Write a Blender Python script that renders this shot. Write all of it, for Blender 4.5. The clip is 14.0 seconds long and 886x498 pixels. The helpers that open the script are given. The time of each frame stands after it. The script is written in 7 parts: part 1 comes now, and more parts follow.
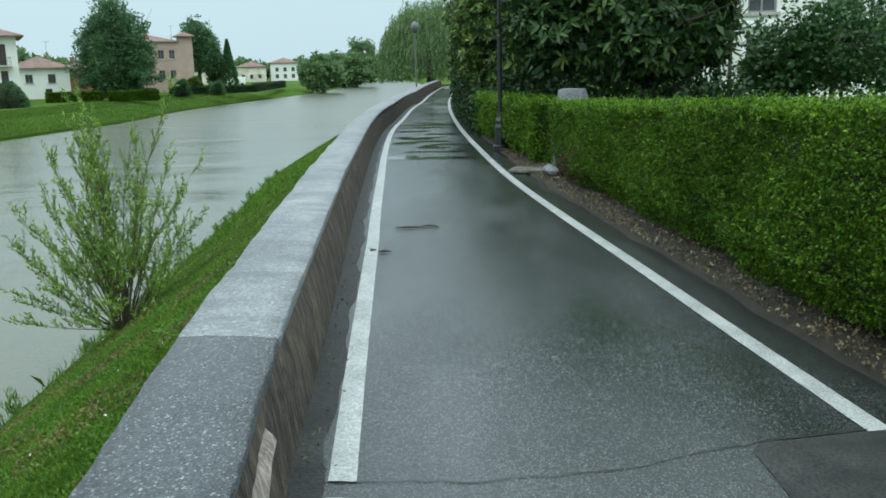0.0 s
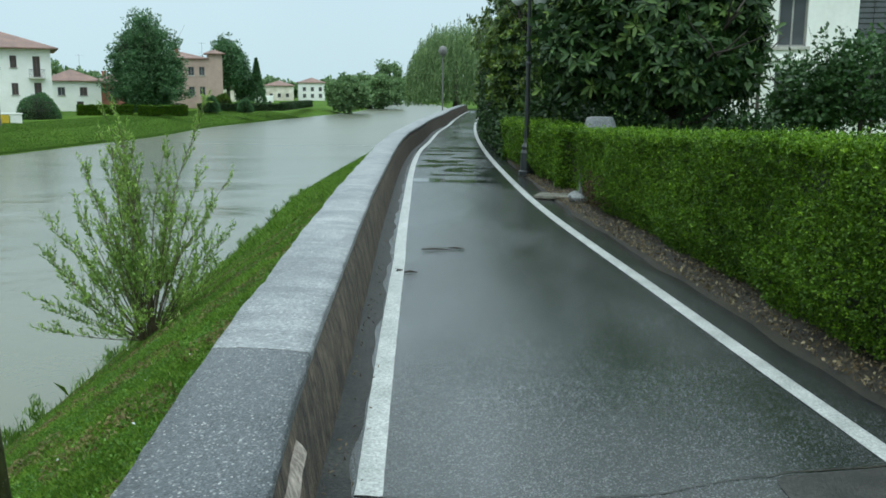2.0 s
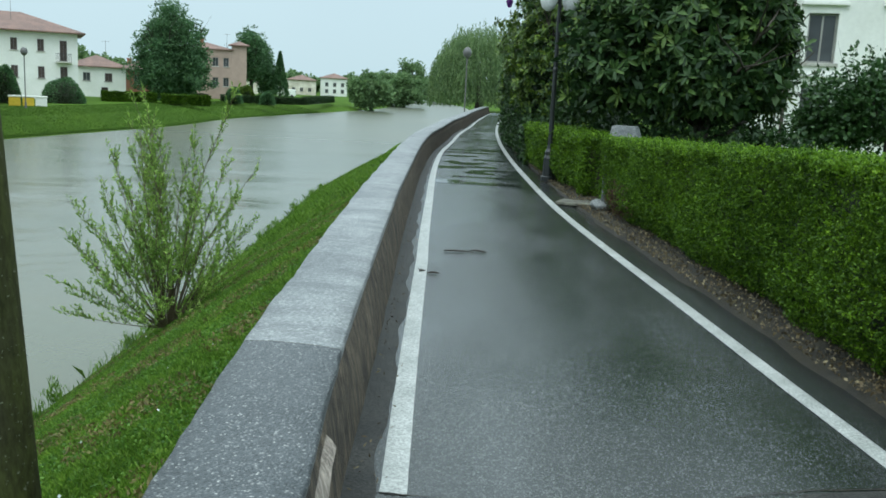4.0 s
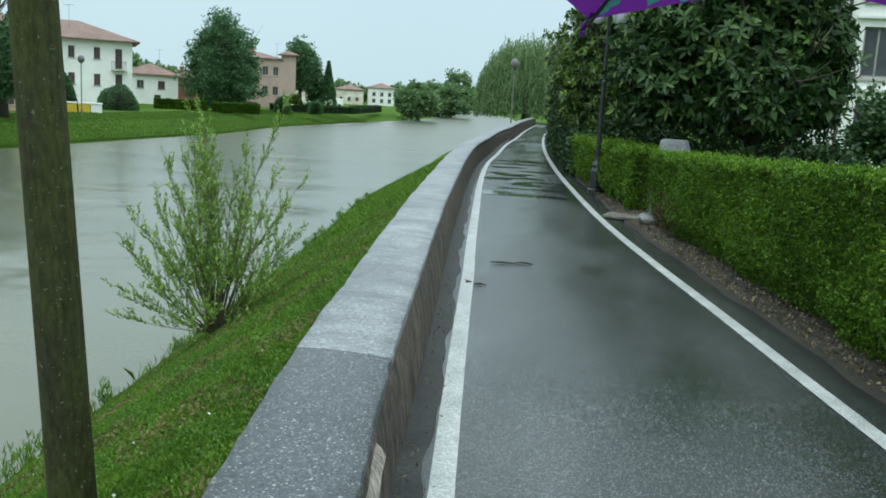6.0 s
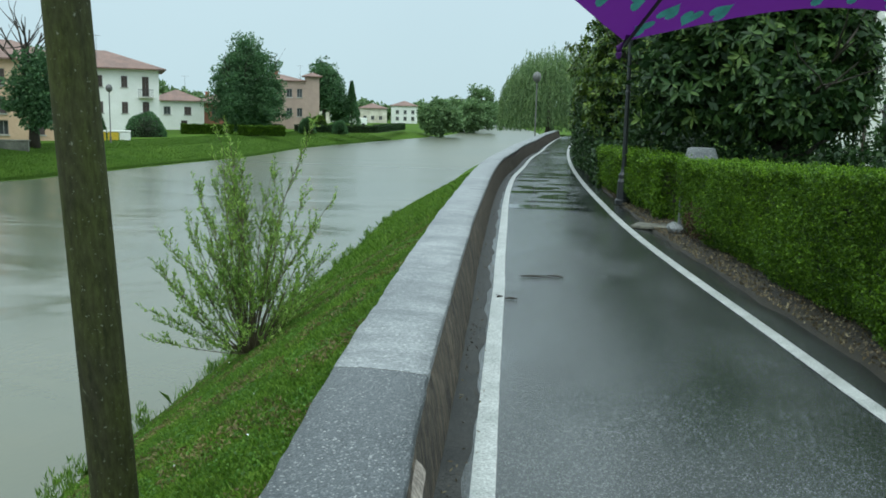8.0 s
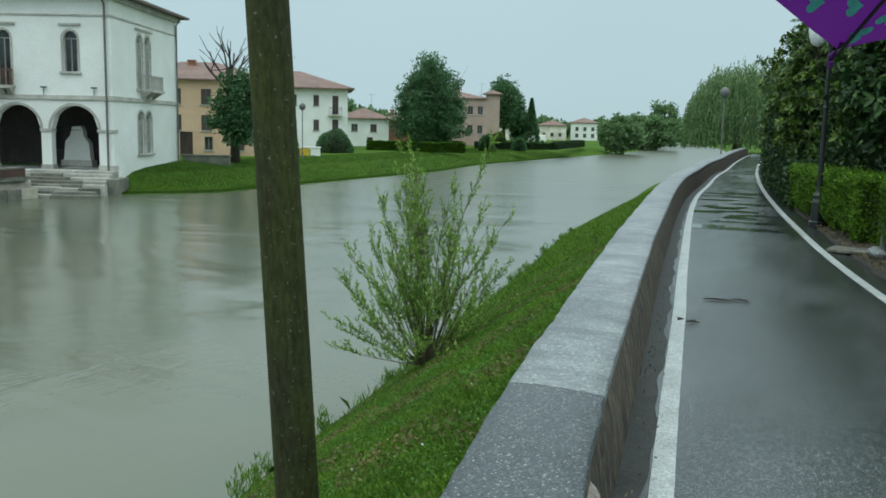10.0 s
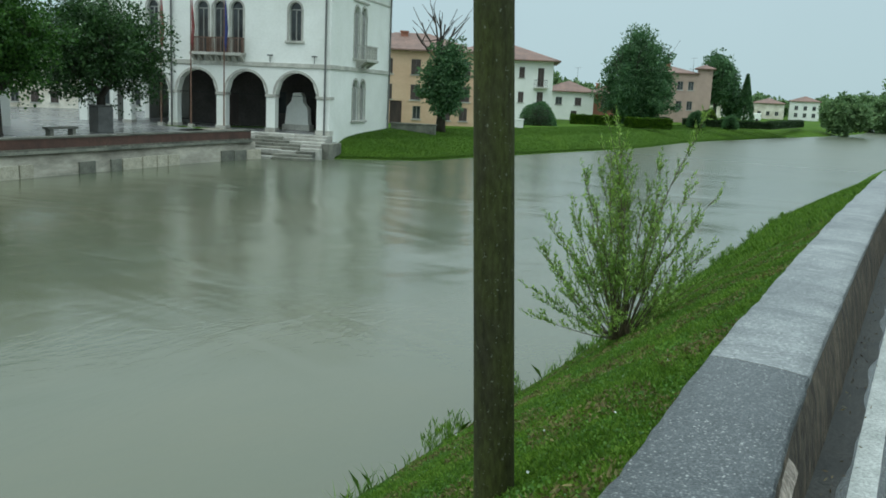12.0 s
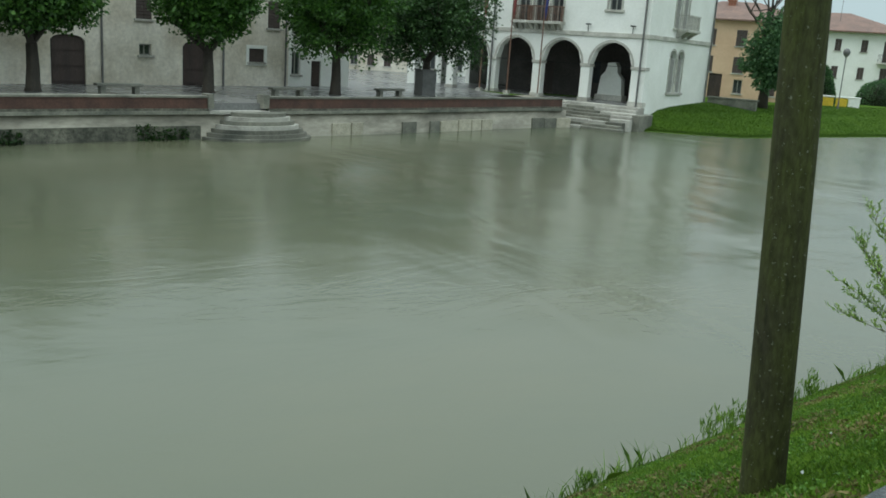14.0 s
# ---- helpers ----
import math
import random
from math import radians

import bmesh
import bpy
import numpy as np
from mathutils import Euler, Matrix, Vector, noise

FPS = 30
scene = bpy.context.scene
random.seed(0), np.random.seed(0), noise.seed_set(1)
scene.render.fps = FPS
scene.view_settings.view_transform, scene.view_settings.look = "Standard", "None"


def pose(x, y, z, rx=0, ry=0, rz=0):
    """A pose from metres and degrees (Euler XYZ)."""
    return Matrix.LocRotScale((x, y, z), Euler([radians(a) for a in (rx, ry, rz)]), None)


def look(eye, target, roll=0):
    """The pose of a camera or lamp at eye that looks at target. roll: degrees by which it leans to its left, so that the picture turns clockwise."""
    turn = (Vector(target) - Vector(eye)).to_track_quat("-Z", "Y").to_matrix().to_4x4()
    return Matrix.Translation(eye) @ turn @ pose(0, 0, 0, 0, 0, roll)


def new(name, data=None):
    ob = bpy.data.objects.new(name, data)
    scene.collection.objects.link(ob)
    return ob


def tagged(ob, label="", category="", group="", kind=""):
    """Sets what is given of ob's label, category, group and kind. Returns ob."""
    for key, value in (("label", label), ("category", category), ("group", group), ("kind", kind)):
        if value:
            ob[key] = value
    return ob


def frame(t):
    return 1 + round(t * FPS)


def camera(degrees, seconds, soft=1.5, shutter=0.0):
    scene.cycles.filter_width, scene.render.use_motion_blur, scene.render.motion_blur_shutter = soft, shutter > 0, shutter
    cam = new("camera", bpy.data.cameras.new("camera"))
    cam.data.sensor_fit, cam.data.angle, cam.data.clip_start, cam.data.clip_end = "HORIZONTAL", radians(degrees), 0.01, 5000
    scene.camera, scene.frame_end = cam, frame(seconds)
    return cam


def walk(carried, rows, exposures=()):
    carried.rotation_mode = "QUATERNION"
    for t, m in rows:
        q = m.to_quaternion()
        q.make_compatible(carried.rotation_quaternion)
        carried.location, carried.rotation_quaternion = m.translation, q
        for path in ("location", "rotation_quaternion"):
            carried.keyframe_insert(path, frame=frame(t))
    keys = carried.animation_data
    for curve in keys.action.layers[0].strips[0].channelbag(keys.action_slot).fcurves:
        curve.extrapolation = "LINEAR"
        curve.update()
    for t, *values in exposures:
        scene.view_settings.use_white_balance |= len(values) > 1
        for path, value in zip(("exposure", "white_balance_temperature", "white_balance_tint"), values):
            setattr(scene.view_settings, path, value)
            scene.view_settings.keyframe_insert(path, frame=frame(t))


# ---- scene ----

# ---- camera and its walk ----
cam = camera(53.3, 14.0, soft=1.7, shutter=0.0)
PATH = [
    (0, (0.433, -0.29, 1.633), (0.22, 1.657, 1.229), -1.4),
    (0.5, (0.459, -0.285, 1.634), (0.2, 1.663, 1.265), -0.7),
    (1, (0.439, -0.289, 1.625), (0.155, 1.655, 1.247), -0.8),
    (1.5, (0.414, -0.321, 1.632), (0.164, 1.629, 1.266), 0.2),
    (2, (0.389, -0.364, 1.637), (0.13, 1.588, 1.285), 0.3),
    (2.5, (0.358, -0.367, 1.641), (0.08, 1.578, 1.268), 1.1),
    (2.7, (0.34, -0.375, 1.632), (0.062, 1.568, 1.246), 1.9),
    (4.8, (0.302, -0.437, 1.665), (-0.002, 1.511, 1.329), 3.5),
    (5, (0.298, -0.443, 1.664), (-0.014, 1.501, 1.317), 3.9),
    (5.5, (0.297, -0.464, 1.676), (-0.086, 1.472, 1.349), 2.2),
    (6, (0.286, -0.466, 1.67), (-0.104, 1.467, 1.336), 3.3),
    (6.5, (0.28, -0.471, 1.672), (-0.122, 1.459, 1.336), 3.3),
    (7, (0.27, -0.474, 1.668), (-0.148, 1.454, 1.34), 2.6),
    (7.2, (0.271, -0.465, 1.667), (-0.146, 1.464, 1.338), 2.0),
    (9.3, (0.258, -0.584, 1.705), (-0.339, 1.311, 1.474), 1.4),
    (9.5, (0.233, -0.521, 1.684), (-0.421, 1.355, 1.45), 1.8),
    (10, (0.255, -0.5, 1.675), (-0.575, 1.3, 1.402), 1.2),
    (10.5, (0.301, -0.468, 1.661), (-0.648, 1.265, 1.352), 2.3),
    (11, (0.298, -0.515, 1.66), (-0.775, 1.143, 1.343), 1.9),
    (11.5, (0.301, -0.603, 1.657), (-0.837, 1.004, 1.304), 2.3),
    (12, (0.305, -0.7, 1.662), (-0.894, 0.863, 1.315), 2.6),
    (12.5, (0.316, -0.762, 1.66), (-0.945, 0.746, 1.296), 2.5),
    (13, (0.341, -0.741, 1.656), (-1.056, 0.636, 1.265), 2.3),
    (13.5, (0.395, -0.684, 1.655), (-1.145, 0.518, 1.225), 4.2),
    (14, (0.42, -0.644, 1.644), (-1.216, 0.415, 1.195), 3.9),
]
walk(cam, [(t, look(eye, target, roll)) for t, eye, target, roll in PATH], [(0.0, 0.12, 6050, 4.5), (7.2, 0.12, 6050, 4.5), (9.5, -0.18, 6080, 1.5), (11.0, -0.2, 6080, 1.5), (12.5, -0.21, 6120, 2.0), (14.0, -0.18, 6350, 4.5)])

# ---- world: rain-grey overcast sky, brighter overhead ----
SUN_ELEV, SUN_ROT = radians(58), radians(200)
world = bpy.data.worlds.new("sky")
scene.world = world
world.use_nodes = True
wn, wl = world.node_tree.nodes, world.node_tree.links
wn.clear()
w_out = wn.new("ShaderNodeOutputWorld")
w_bg = wn.new("ShaderNodeBackground")
w_sky = wn.new("ShaderNodeTexSky")
w_sky.sky_type, w_sky.sun_disc = "NISHITA", False
w_sky.sun_elevation, w_sky.sun_rotation = SUN_ELEV, SUN_ROT
w_co = wn.new("ShaderNodeTexCoord")
w_sep = wn.new("ShaderNodeSeparateXYZ")
w_ramp = wn.new("ShaderNodeValToRGB")
w_ramp.color_ramp.elements[0].position, w_ramp.color_ramp.elements[0].color = 0.0, (0.60, 0.74, 0.78, 1)
w_ramp.color_ramp.elements[1].position, w_ramp.color_ramp.elements[1].color = 1.0, (2.05, 2.24, 2.33, 1)
for at_, tone in ((0.17, (0.655, 0.785, 0.83, 1)), (0.34, (1.0, 1.14, 1.19, 1))):
    w_ramp.color_ramp.elements.new(at_).color = tone
w_noise = wn.new("ShaderNodeTexNoise")
w_noise.inputs["Scale"].default_value, w_noise.inputs["Detail"].default_value = 2.2, 5
w_map = wn.new("ShaderNodeMapRange")
w_map.inputs["To Min"].default_value, w_map.inputs["To Max"].default_value = 0.93, 1.07
w_mul = wn.new("ShaderNodeVectorMath")
w_mul.operation = "MULTIPLY"
w_dim = wn.new("ShaderNodeVectorMath")
w_dim.operation = "SCALE"
w_dim.inputs["Scale"].default_value = 0.06
w_mix = wn.new("ShaderNodeMix")
w_mix.data_type = "RGBA"
w_mix.inputs[0].default_value = 0.92
wl.new(w_co.outputs["Generated"], w_sep.inputs[0])
wl.new(w_sep.outputs["Z"], w_ramp.inputs[0])
wl.new(w_co.outputs["Generated"], w_noise.inputs["Vector"])
wl.new(w_noise.outputs[0], w_map.inputs["Value"])
wl.new(w_ramp.outputs[0], w_mul.inputs[0])
wl.new(w_map.outputs[0], w_mul.inputs[1])
wl.new(w_sky.outputs[0], w_dim.inputs[0])
wl.new(w_dim.outputs[0], w_mix.inputs[6])
wl.new(w_mul.outputs[0], w_mix.inputs[7])
wl.new(w_mix.outputs[2], w_bg.inputs["Color"])
w_bg.inputs["Strength"].default_value = 1.0
wl.new(w_bg.outputs[0], w_out.inputs["Surface"])

sun = new("sun", bpy.data.lights.new("sun", "SUN"))
sun.data.energy, sun.data.angle, sun.data.color = 0.8, radians(40), (1.0, 0.97, 0.92)
sun.rotation_euler = (radians(32), 0, radians(-20))
scene.view_settings.exposure = 0.0

# ---- materials ----
rng = np.random.default_rng(7)


def nodes_of(name):
    m = bpy.data.materials.new(name)
    m.use_nodes = True
    nt = m.node_tree
    return m, nt, nt.nodes["Principled BSDF"], nt.nodes.new, nt.links.new


def noise_node(nt, scale, detail=5, rough=0.6, coord="Object", stretch=None):
    tc = nt.nodes.new("ShaderNodeTexCoord")
    n = nt.nodes.new("ShaderNodeTexNoise")
    n.inputs["Scale"].default_value, n.inputs["Detail"].default_value, n.inputs["Roughness"].default_value = scale, detail, rough
    if stretch:
        mp = nt.nodes.new("ShaderNodeMapping")
        mp.inputs["Scale"].default_value = stretch
        nt.links.new(tc.outputs[coord], mp.inputs[0])
        nt.links.new(mp.outputs[0], n.inputs["Vector"])
    else:
        nt.links.new(tc.outputs[coord], n.inputs["Vector"])
    return n


def ramp_node(nt, src, stops):
    r = nt.nodes.new("ShaderNodeValToRGB")
    e = r.color_ramp.elements
    e[0].position, e[0].color = stops[0][0], (*stops[0][1], 1)
    e[1].position, e[1].color = stops[-1][0], (*stops[-1][1], 1)
    for p, c in stops[1:-1]:
        e.new(p).color = (*c, 1)
    nt.links.new(src, r.inputs[0])
    return r


def mix_node(nt, fac, a, b, blend="MIX"):
    x = nt.nodes.new("ShaderNodeMix")
    x.data_type, x.blend_type = "RGBA", blend
    for sock, v in ((x.inputs[0], fac), (x.inputs[6], a), (x.inputs[7], b)):
        if isinstance(v, (int, float)):
            sock.default_value = v
        elif isinstance(v, tuple):
            sock.default_value = (*v, 1)
        else:
            nt.links.new(v, sock)
    return x.outputs[2]


def bump_node(nt, bsdf, src, strength, dist):
    b = nt.nodes.new("ShaderNodeBump")
    b.inputs["Strength"].default_value, b.inputs["Distance"].default_value = strength, dist
    nt.links.new(src, b.inputs["Height"])
    nt.links.new(b.outputs[0], bsdf.inputs["Normal"])
    return b


def surface(name, c1, c2, scale=3.0, fine=60.0, rough=(0.6, 0.85), bump=0.3, dist=0.01, metal=0.0, coord="Object", stretch=None, vary=0.0, spec=0.5, gr=0.25):
    """Two-scale mottled surface: large stains between c1 and c2, fine grain, bump."""
    m, nt, b, nn, ln = nodes_of(name)
    big = noise_node(nt, scale, 6, 0.65, coord, stretch)
    small = noise_node(nt, fine, 4, 0.7, coord, stretch)
    base = ramp_node(nt, big.outputs[0], [(0.32, c1), (0.68, c2)]).outputs[0]
    grain = ramp_node(nt, small.outputs[0], [(0.3, (1 - gr,) * 3), (0.72, (1 + gr,) * 3)]).outputs[0]
    col = mix_node(nt, 1.0, base, grain, "MULTIPLY")
    if vary:
        oi = nn("ShaderNodeObjectInfo")
        v = nn("ShaderNodeMapRange")
        v.inputs["To Min"].default_value, v.inputs["To Max"].default_value = 1 - vary, 1 + vary
        ln(oi.outputs["Random"], v.inputs["Value"])
        col = mix_node(nt, 1.0, col, v.outputs[0], "MULTIPLY")
    ln(col, b.inputs["Base Color"])
    r = nn("ShaderNodeMapRange")
    r.inputs["To Min"].default_value, r.inputs["To Max"].default_value = rough
    ln(big.outputs[0], r.inputs["Value"])
    ln(r.outputs[0], b.inputs["Roughness"])
    b.inputs["Metallic"].default_value = metal
    b.inputs["Specular IOR Level"].default_value = spec
    if bump:
        bump_node(nt, b, small.outputs[0], bump, dist)
    return m


def pebble_mat(name, base1, base2, tones, scale, bump=0.7):
    """Exposed aggregate: pebbles of many tones set in wet mortar; tones: stops of pebble brightness."""
    m = surface(name, base1, base2, 1.8, 60, (0.3, 0.55), 0.0, 0.0, vary=0.02, gr=0.4)
    nt = m.node_tree
    b = nt.nodes["Principled BSDF"]
    tc = nt.nodes.new("ShaderNodeTexCoord")
    wob = nt.nodes.new("ShaderNodeTexNoise")
    wob.inputs["Scale"].default_value = 30
    vor = nt.nodes.new("ShaderNodeTexVoronoi")
    vor.inputs["Scale"].default_value = scale
    add = nt.nodes.new("ShaderNodeVectorMath")
    add.operation = "MULTIPLY_ADD"
    add.inputs[1].default_value = (0.012, 0.012, 0.012)
    nt.links.new(tc.outputs["Object"], wob.inputs["Vector"])
    nt.links.new(wob.outputs["Color"], add.inputs[0])
    nt.links.new(tc.outputs["Object"], add.inputs[2])
    nt.links.new(add.outputs[0], vor.inputs["Vector"])
    tone = ramp_node(nt, vor.outputs["Color"], tones).outputs[0]
    near = ramp_node(nt, vor.outputs["Distance"], [(0.35, (1.0,) * 3), (0.62, (0.0,) * 3)]).outputs[0]
    old = b.inputs["Base Color"].links[0].from_socket
    nt.links.new(mix_node(nt, near, old, mix_node(nt, 0.65, old, tone)), b.inputs["Base Color"])
    small = noise_node(nt, 55, 4, 0.75)
    bump_node(nt, b, mix_node(nt, 0.5, small.outputs[0], near), bump, 0.006)
    return m


def leafy(name, dark, mid, light, rough=0.45, glow=0.25):
    """Leaves: colour varies leaf by leaf, some light passes through."""
    m, nt, b, nn, ln = nodes_of(name)
    geo = nn("ShaderNodeNewGeometry")
    c = ramp_node(nt, geo.outputs["Random Per Island"], [(0.0, dark), (0.55, mid), (1.0, light)]).outputs[0]
    big = noise_node(nt, 1.1, 3)
    shade = ramp_node(nt, big.outputs[0], [(0.3, (0.75, 0.8, 0.75)), (0.7, (1.2, 1.15, 1.05))]).outputs[0]
    c = mix_node(nt, 1.0, c, shade, "MULTIPLY")
    ln(c, b.inputs["Base Color"])
    b.inputs["Roughness"].default_value = rough
    b.inputs["Specular IOR Level"].default_value = 0.35
    t = nn("ShaderNodeBsdfTranslucent")
    ln(c, t.inputs["Color"])
    mx = nn("ShaderNodeMixShader")
    mx.inputs[0].default_value = glow
    ln(b.outputs[0], mx.inputs[1])
    ln(t.outputs[0], mx.inputs[2])
    ln(mx.outputs[0], nt.nodes["Material Output"].inputs["Surface"])
    return m


def asphalt_mat():
    """Wet asphalt: bright and dark grit, slick water films, rougher damp patches."""
    m, nt, b, nn, ln = nodes_of("wet_asphalt")
    grit = noise_node(nt, 115, 3, 0.8)
    vor = nn("ShaderNodeTexVoronoi")
    vor.inputs["Scale"].default_value = 150
    ln(nt.nodes["Texture Coordinate"].outputs["Object"], vor.inputs["Vector"])
    wet = noise_node(nt, 0.5, 5, 0.5, stretch=(1.5, 0.45, 1))
    stain = noise_node(nt, 1.9, 6, 0.65)
    stones = ramp_node(nt, vor.outputs["Color"], [(0.2, (0.016, 0.019, 0.02)), (0.6, (0.05, 0.055, 0.055)), (0.92, (0.42, 0.43, 0.41))]).outputs[0]
    base = ramp_node(nt, grit.outputs[0], [(0.3, (0.014, 0.017, 0.018)), (0.52, (0.042, 0.047, 0.047)), (0.7, (0.16, 0.17, 0.162))]).outputs[0]
    base = mix_node(nt, 0.5, base, stones)
    tone = ramp_node(nt, stain.outputs[0], [(0.3, (0.37, 0.415, 0.395)), (0.7, (0.60, 0.65, 0.62))]).outputs[0]
    ln(mix_node(nt, 1.0, base, tone, "MULTIPLY"), b.inputs["Base Color"])
    r = ramp_node(nt, wet.outputs[0], [(0.34, (0.23,) * 3), (0.48, (0.16,) * 3), (0.62, (0.1,) * 3)]).outputs[0]
    ln(r, b.inputs["Roughness"])
    b.inputs["Specular IOR Level"].default_value = 0.8
    h = mix_node(nt, 0.5, grit.outputs[0], vor.outputs["Distance"])
    bp = bump_node(nt, b, h, 0.5, 0.006)
    s = ramp_node(nt, wet.outputs[0], [(0.38, (0.6,) * 3), (0.56, (0.25,) * 3)]).outputs[0]
    ln(s, bp.inputs["Strength"])
    return m


def water_mat():
    """Silty river in spate: milky grey-green, slick swirls."""
    m, nt, b, nn, ln = nodes_of("river_water")
    silt = noise_node(nt, 0.045, 5, 0.6, stretch=(1.4, 0.6, 1))
    c = ramp_node(nt, silt.outputs[0], [(0.3, (0.078, 0.094, 0.060)), (0.5, (0.097, 0.110, 0.069)), (0.7, (0.120, 0.123, 0.075))]).outputs[0]
    ln(c, b.inputs["Base Color"])
    b.inputs["IOR"].default_value = 1.5
    swirl = noise_node(nt, 0.22, 6, 0.6, stretch=(1.5, 0.55, 1))
    swirl.inputs["Distortion"].default_value = 1.6
    rip = noise_node(nt, 1.7, 4, 0.55, stretch=(1.0, 0.6, 1))
    rip.inputs["Distortion"].default_value = 0.8
    b1 = nn("ShaderNodeBump")
    b1.inputs["Strength"].default_value, b1.inputs["Distance"].default_value = 0.12, 0.2
    ln(swirl.outputs[0], b1.inputs["Height"])
    boil = noise_node(nt, 0.07, 3, 0.5, stretch=(0.8, 1.5, 1))
    boil.inputs["Distortion"].default_value = 1.2
    b0 = nn("ShaderNodeBump")
    b0.inputs["Strength"].default_value, b0.inputs["Distance"].default_value = 0.3, 0.7
    ln(boil.outputs[0], b0.inputs["Height"])
    ln(b0.outputs[0], b1.inputs["Normal"])
    b2 = nn("ShaderNodeBump")
    b2.inputs["Strength"].default_value, b2.inputs["Distance"].default_value = 0.13, 0.07
    pos_ = nn("ShaderNodeTexCoord")
    sep = nn("ShaderNodeSeparateXYZ")
    ln(pos_.outputs["Object"], sep.inputs[0])
    fast = nn("ShaderNodeMapRange")  # the current quickens downstream, towards the bend
    fast.inputs["From Min"].default_value, fast.inputs["From Max"].default_value = 25, 110
    fast.inputs["To Min"].default_value, fast.inputs["To Max"].default_value = 0.1, 0.45
    ln(sep.outputs["Y"], fast.inputs["Value"])
    ln(fast.outputs[0], b2.inputs["Strength"])
    chop = nn("ShaderNodeMapRange")
    chop.inputs["From Min"].default_value, chop.inputs["From Max"].default_value = 25, 80
    chop.inputs["To Min"].default_value, chop.inputs["To Max"].default_value = 0.18, 0.28
    ln(sep.outputs["Y"], chop.inputs["Value"])
    ln(chop.outputs[0], b.inputs["Roughness"])
    ln(rip.outputs[0], b2.inputs["Height"])
    ln(b1.outputs[0], b2.inputs["Normal"])
    ln(b2.outputs[0], b.inputs["Normal"])
    return m


def ground_mat():
    """Mown wet grass on earth, with worn brown patches."""
    m, nt, b, nn, ln = nodes_of("grass_ground")
    big = noise_node(nt, 0.35, 5, 0.6)
    mid = noise_node(nt, 3.2, 5, 0.7)
    fine = noise_node(nt, 45, 4, 0.75)
    g = ramp_node(nt, big.outputs[0], [(0.3, (0.046, 0.105, 0.008)), (0.7, (0.082, 0.152, 0.014))]).outputs[0]
    g = mix_node(nt, 1.0, g, ramp_node(nt, fine.outputs[0], [(0.25, (0.55,) * 3), (0.75, (1.4,) * 3)]).outputs[0], "MULTIPLY")
    g = mix_node(nt, 1.0, g, ramp_node(nt, noise_node(nt, 1.3, 6, 0.7).outputs[0], [(0.3, (0.72, 0.74, 0.7)), (0.7, (1.25, 1.2, 1.2))]).outputs[0], "MULTIPLY")
    worn = ramp_node(nt, mid.outputs[0], [(0.58, (0.0,) * 3), (0.72, (0.6,) * 3)]).outputs[0]
    ln(mix_node(nt, worn, g, (0.11, 0.085, 0.04)), b.inputs["Base Color"])
    b.inputs["Roughness"].default_value, b.inputs["Specular IOR Level"].default_value = 0.9, 0.08
    bump_node(nt, b, fine.outputs[0], 0.7, 0.03)
    return m


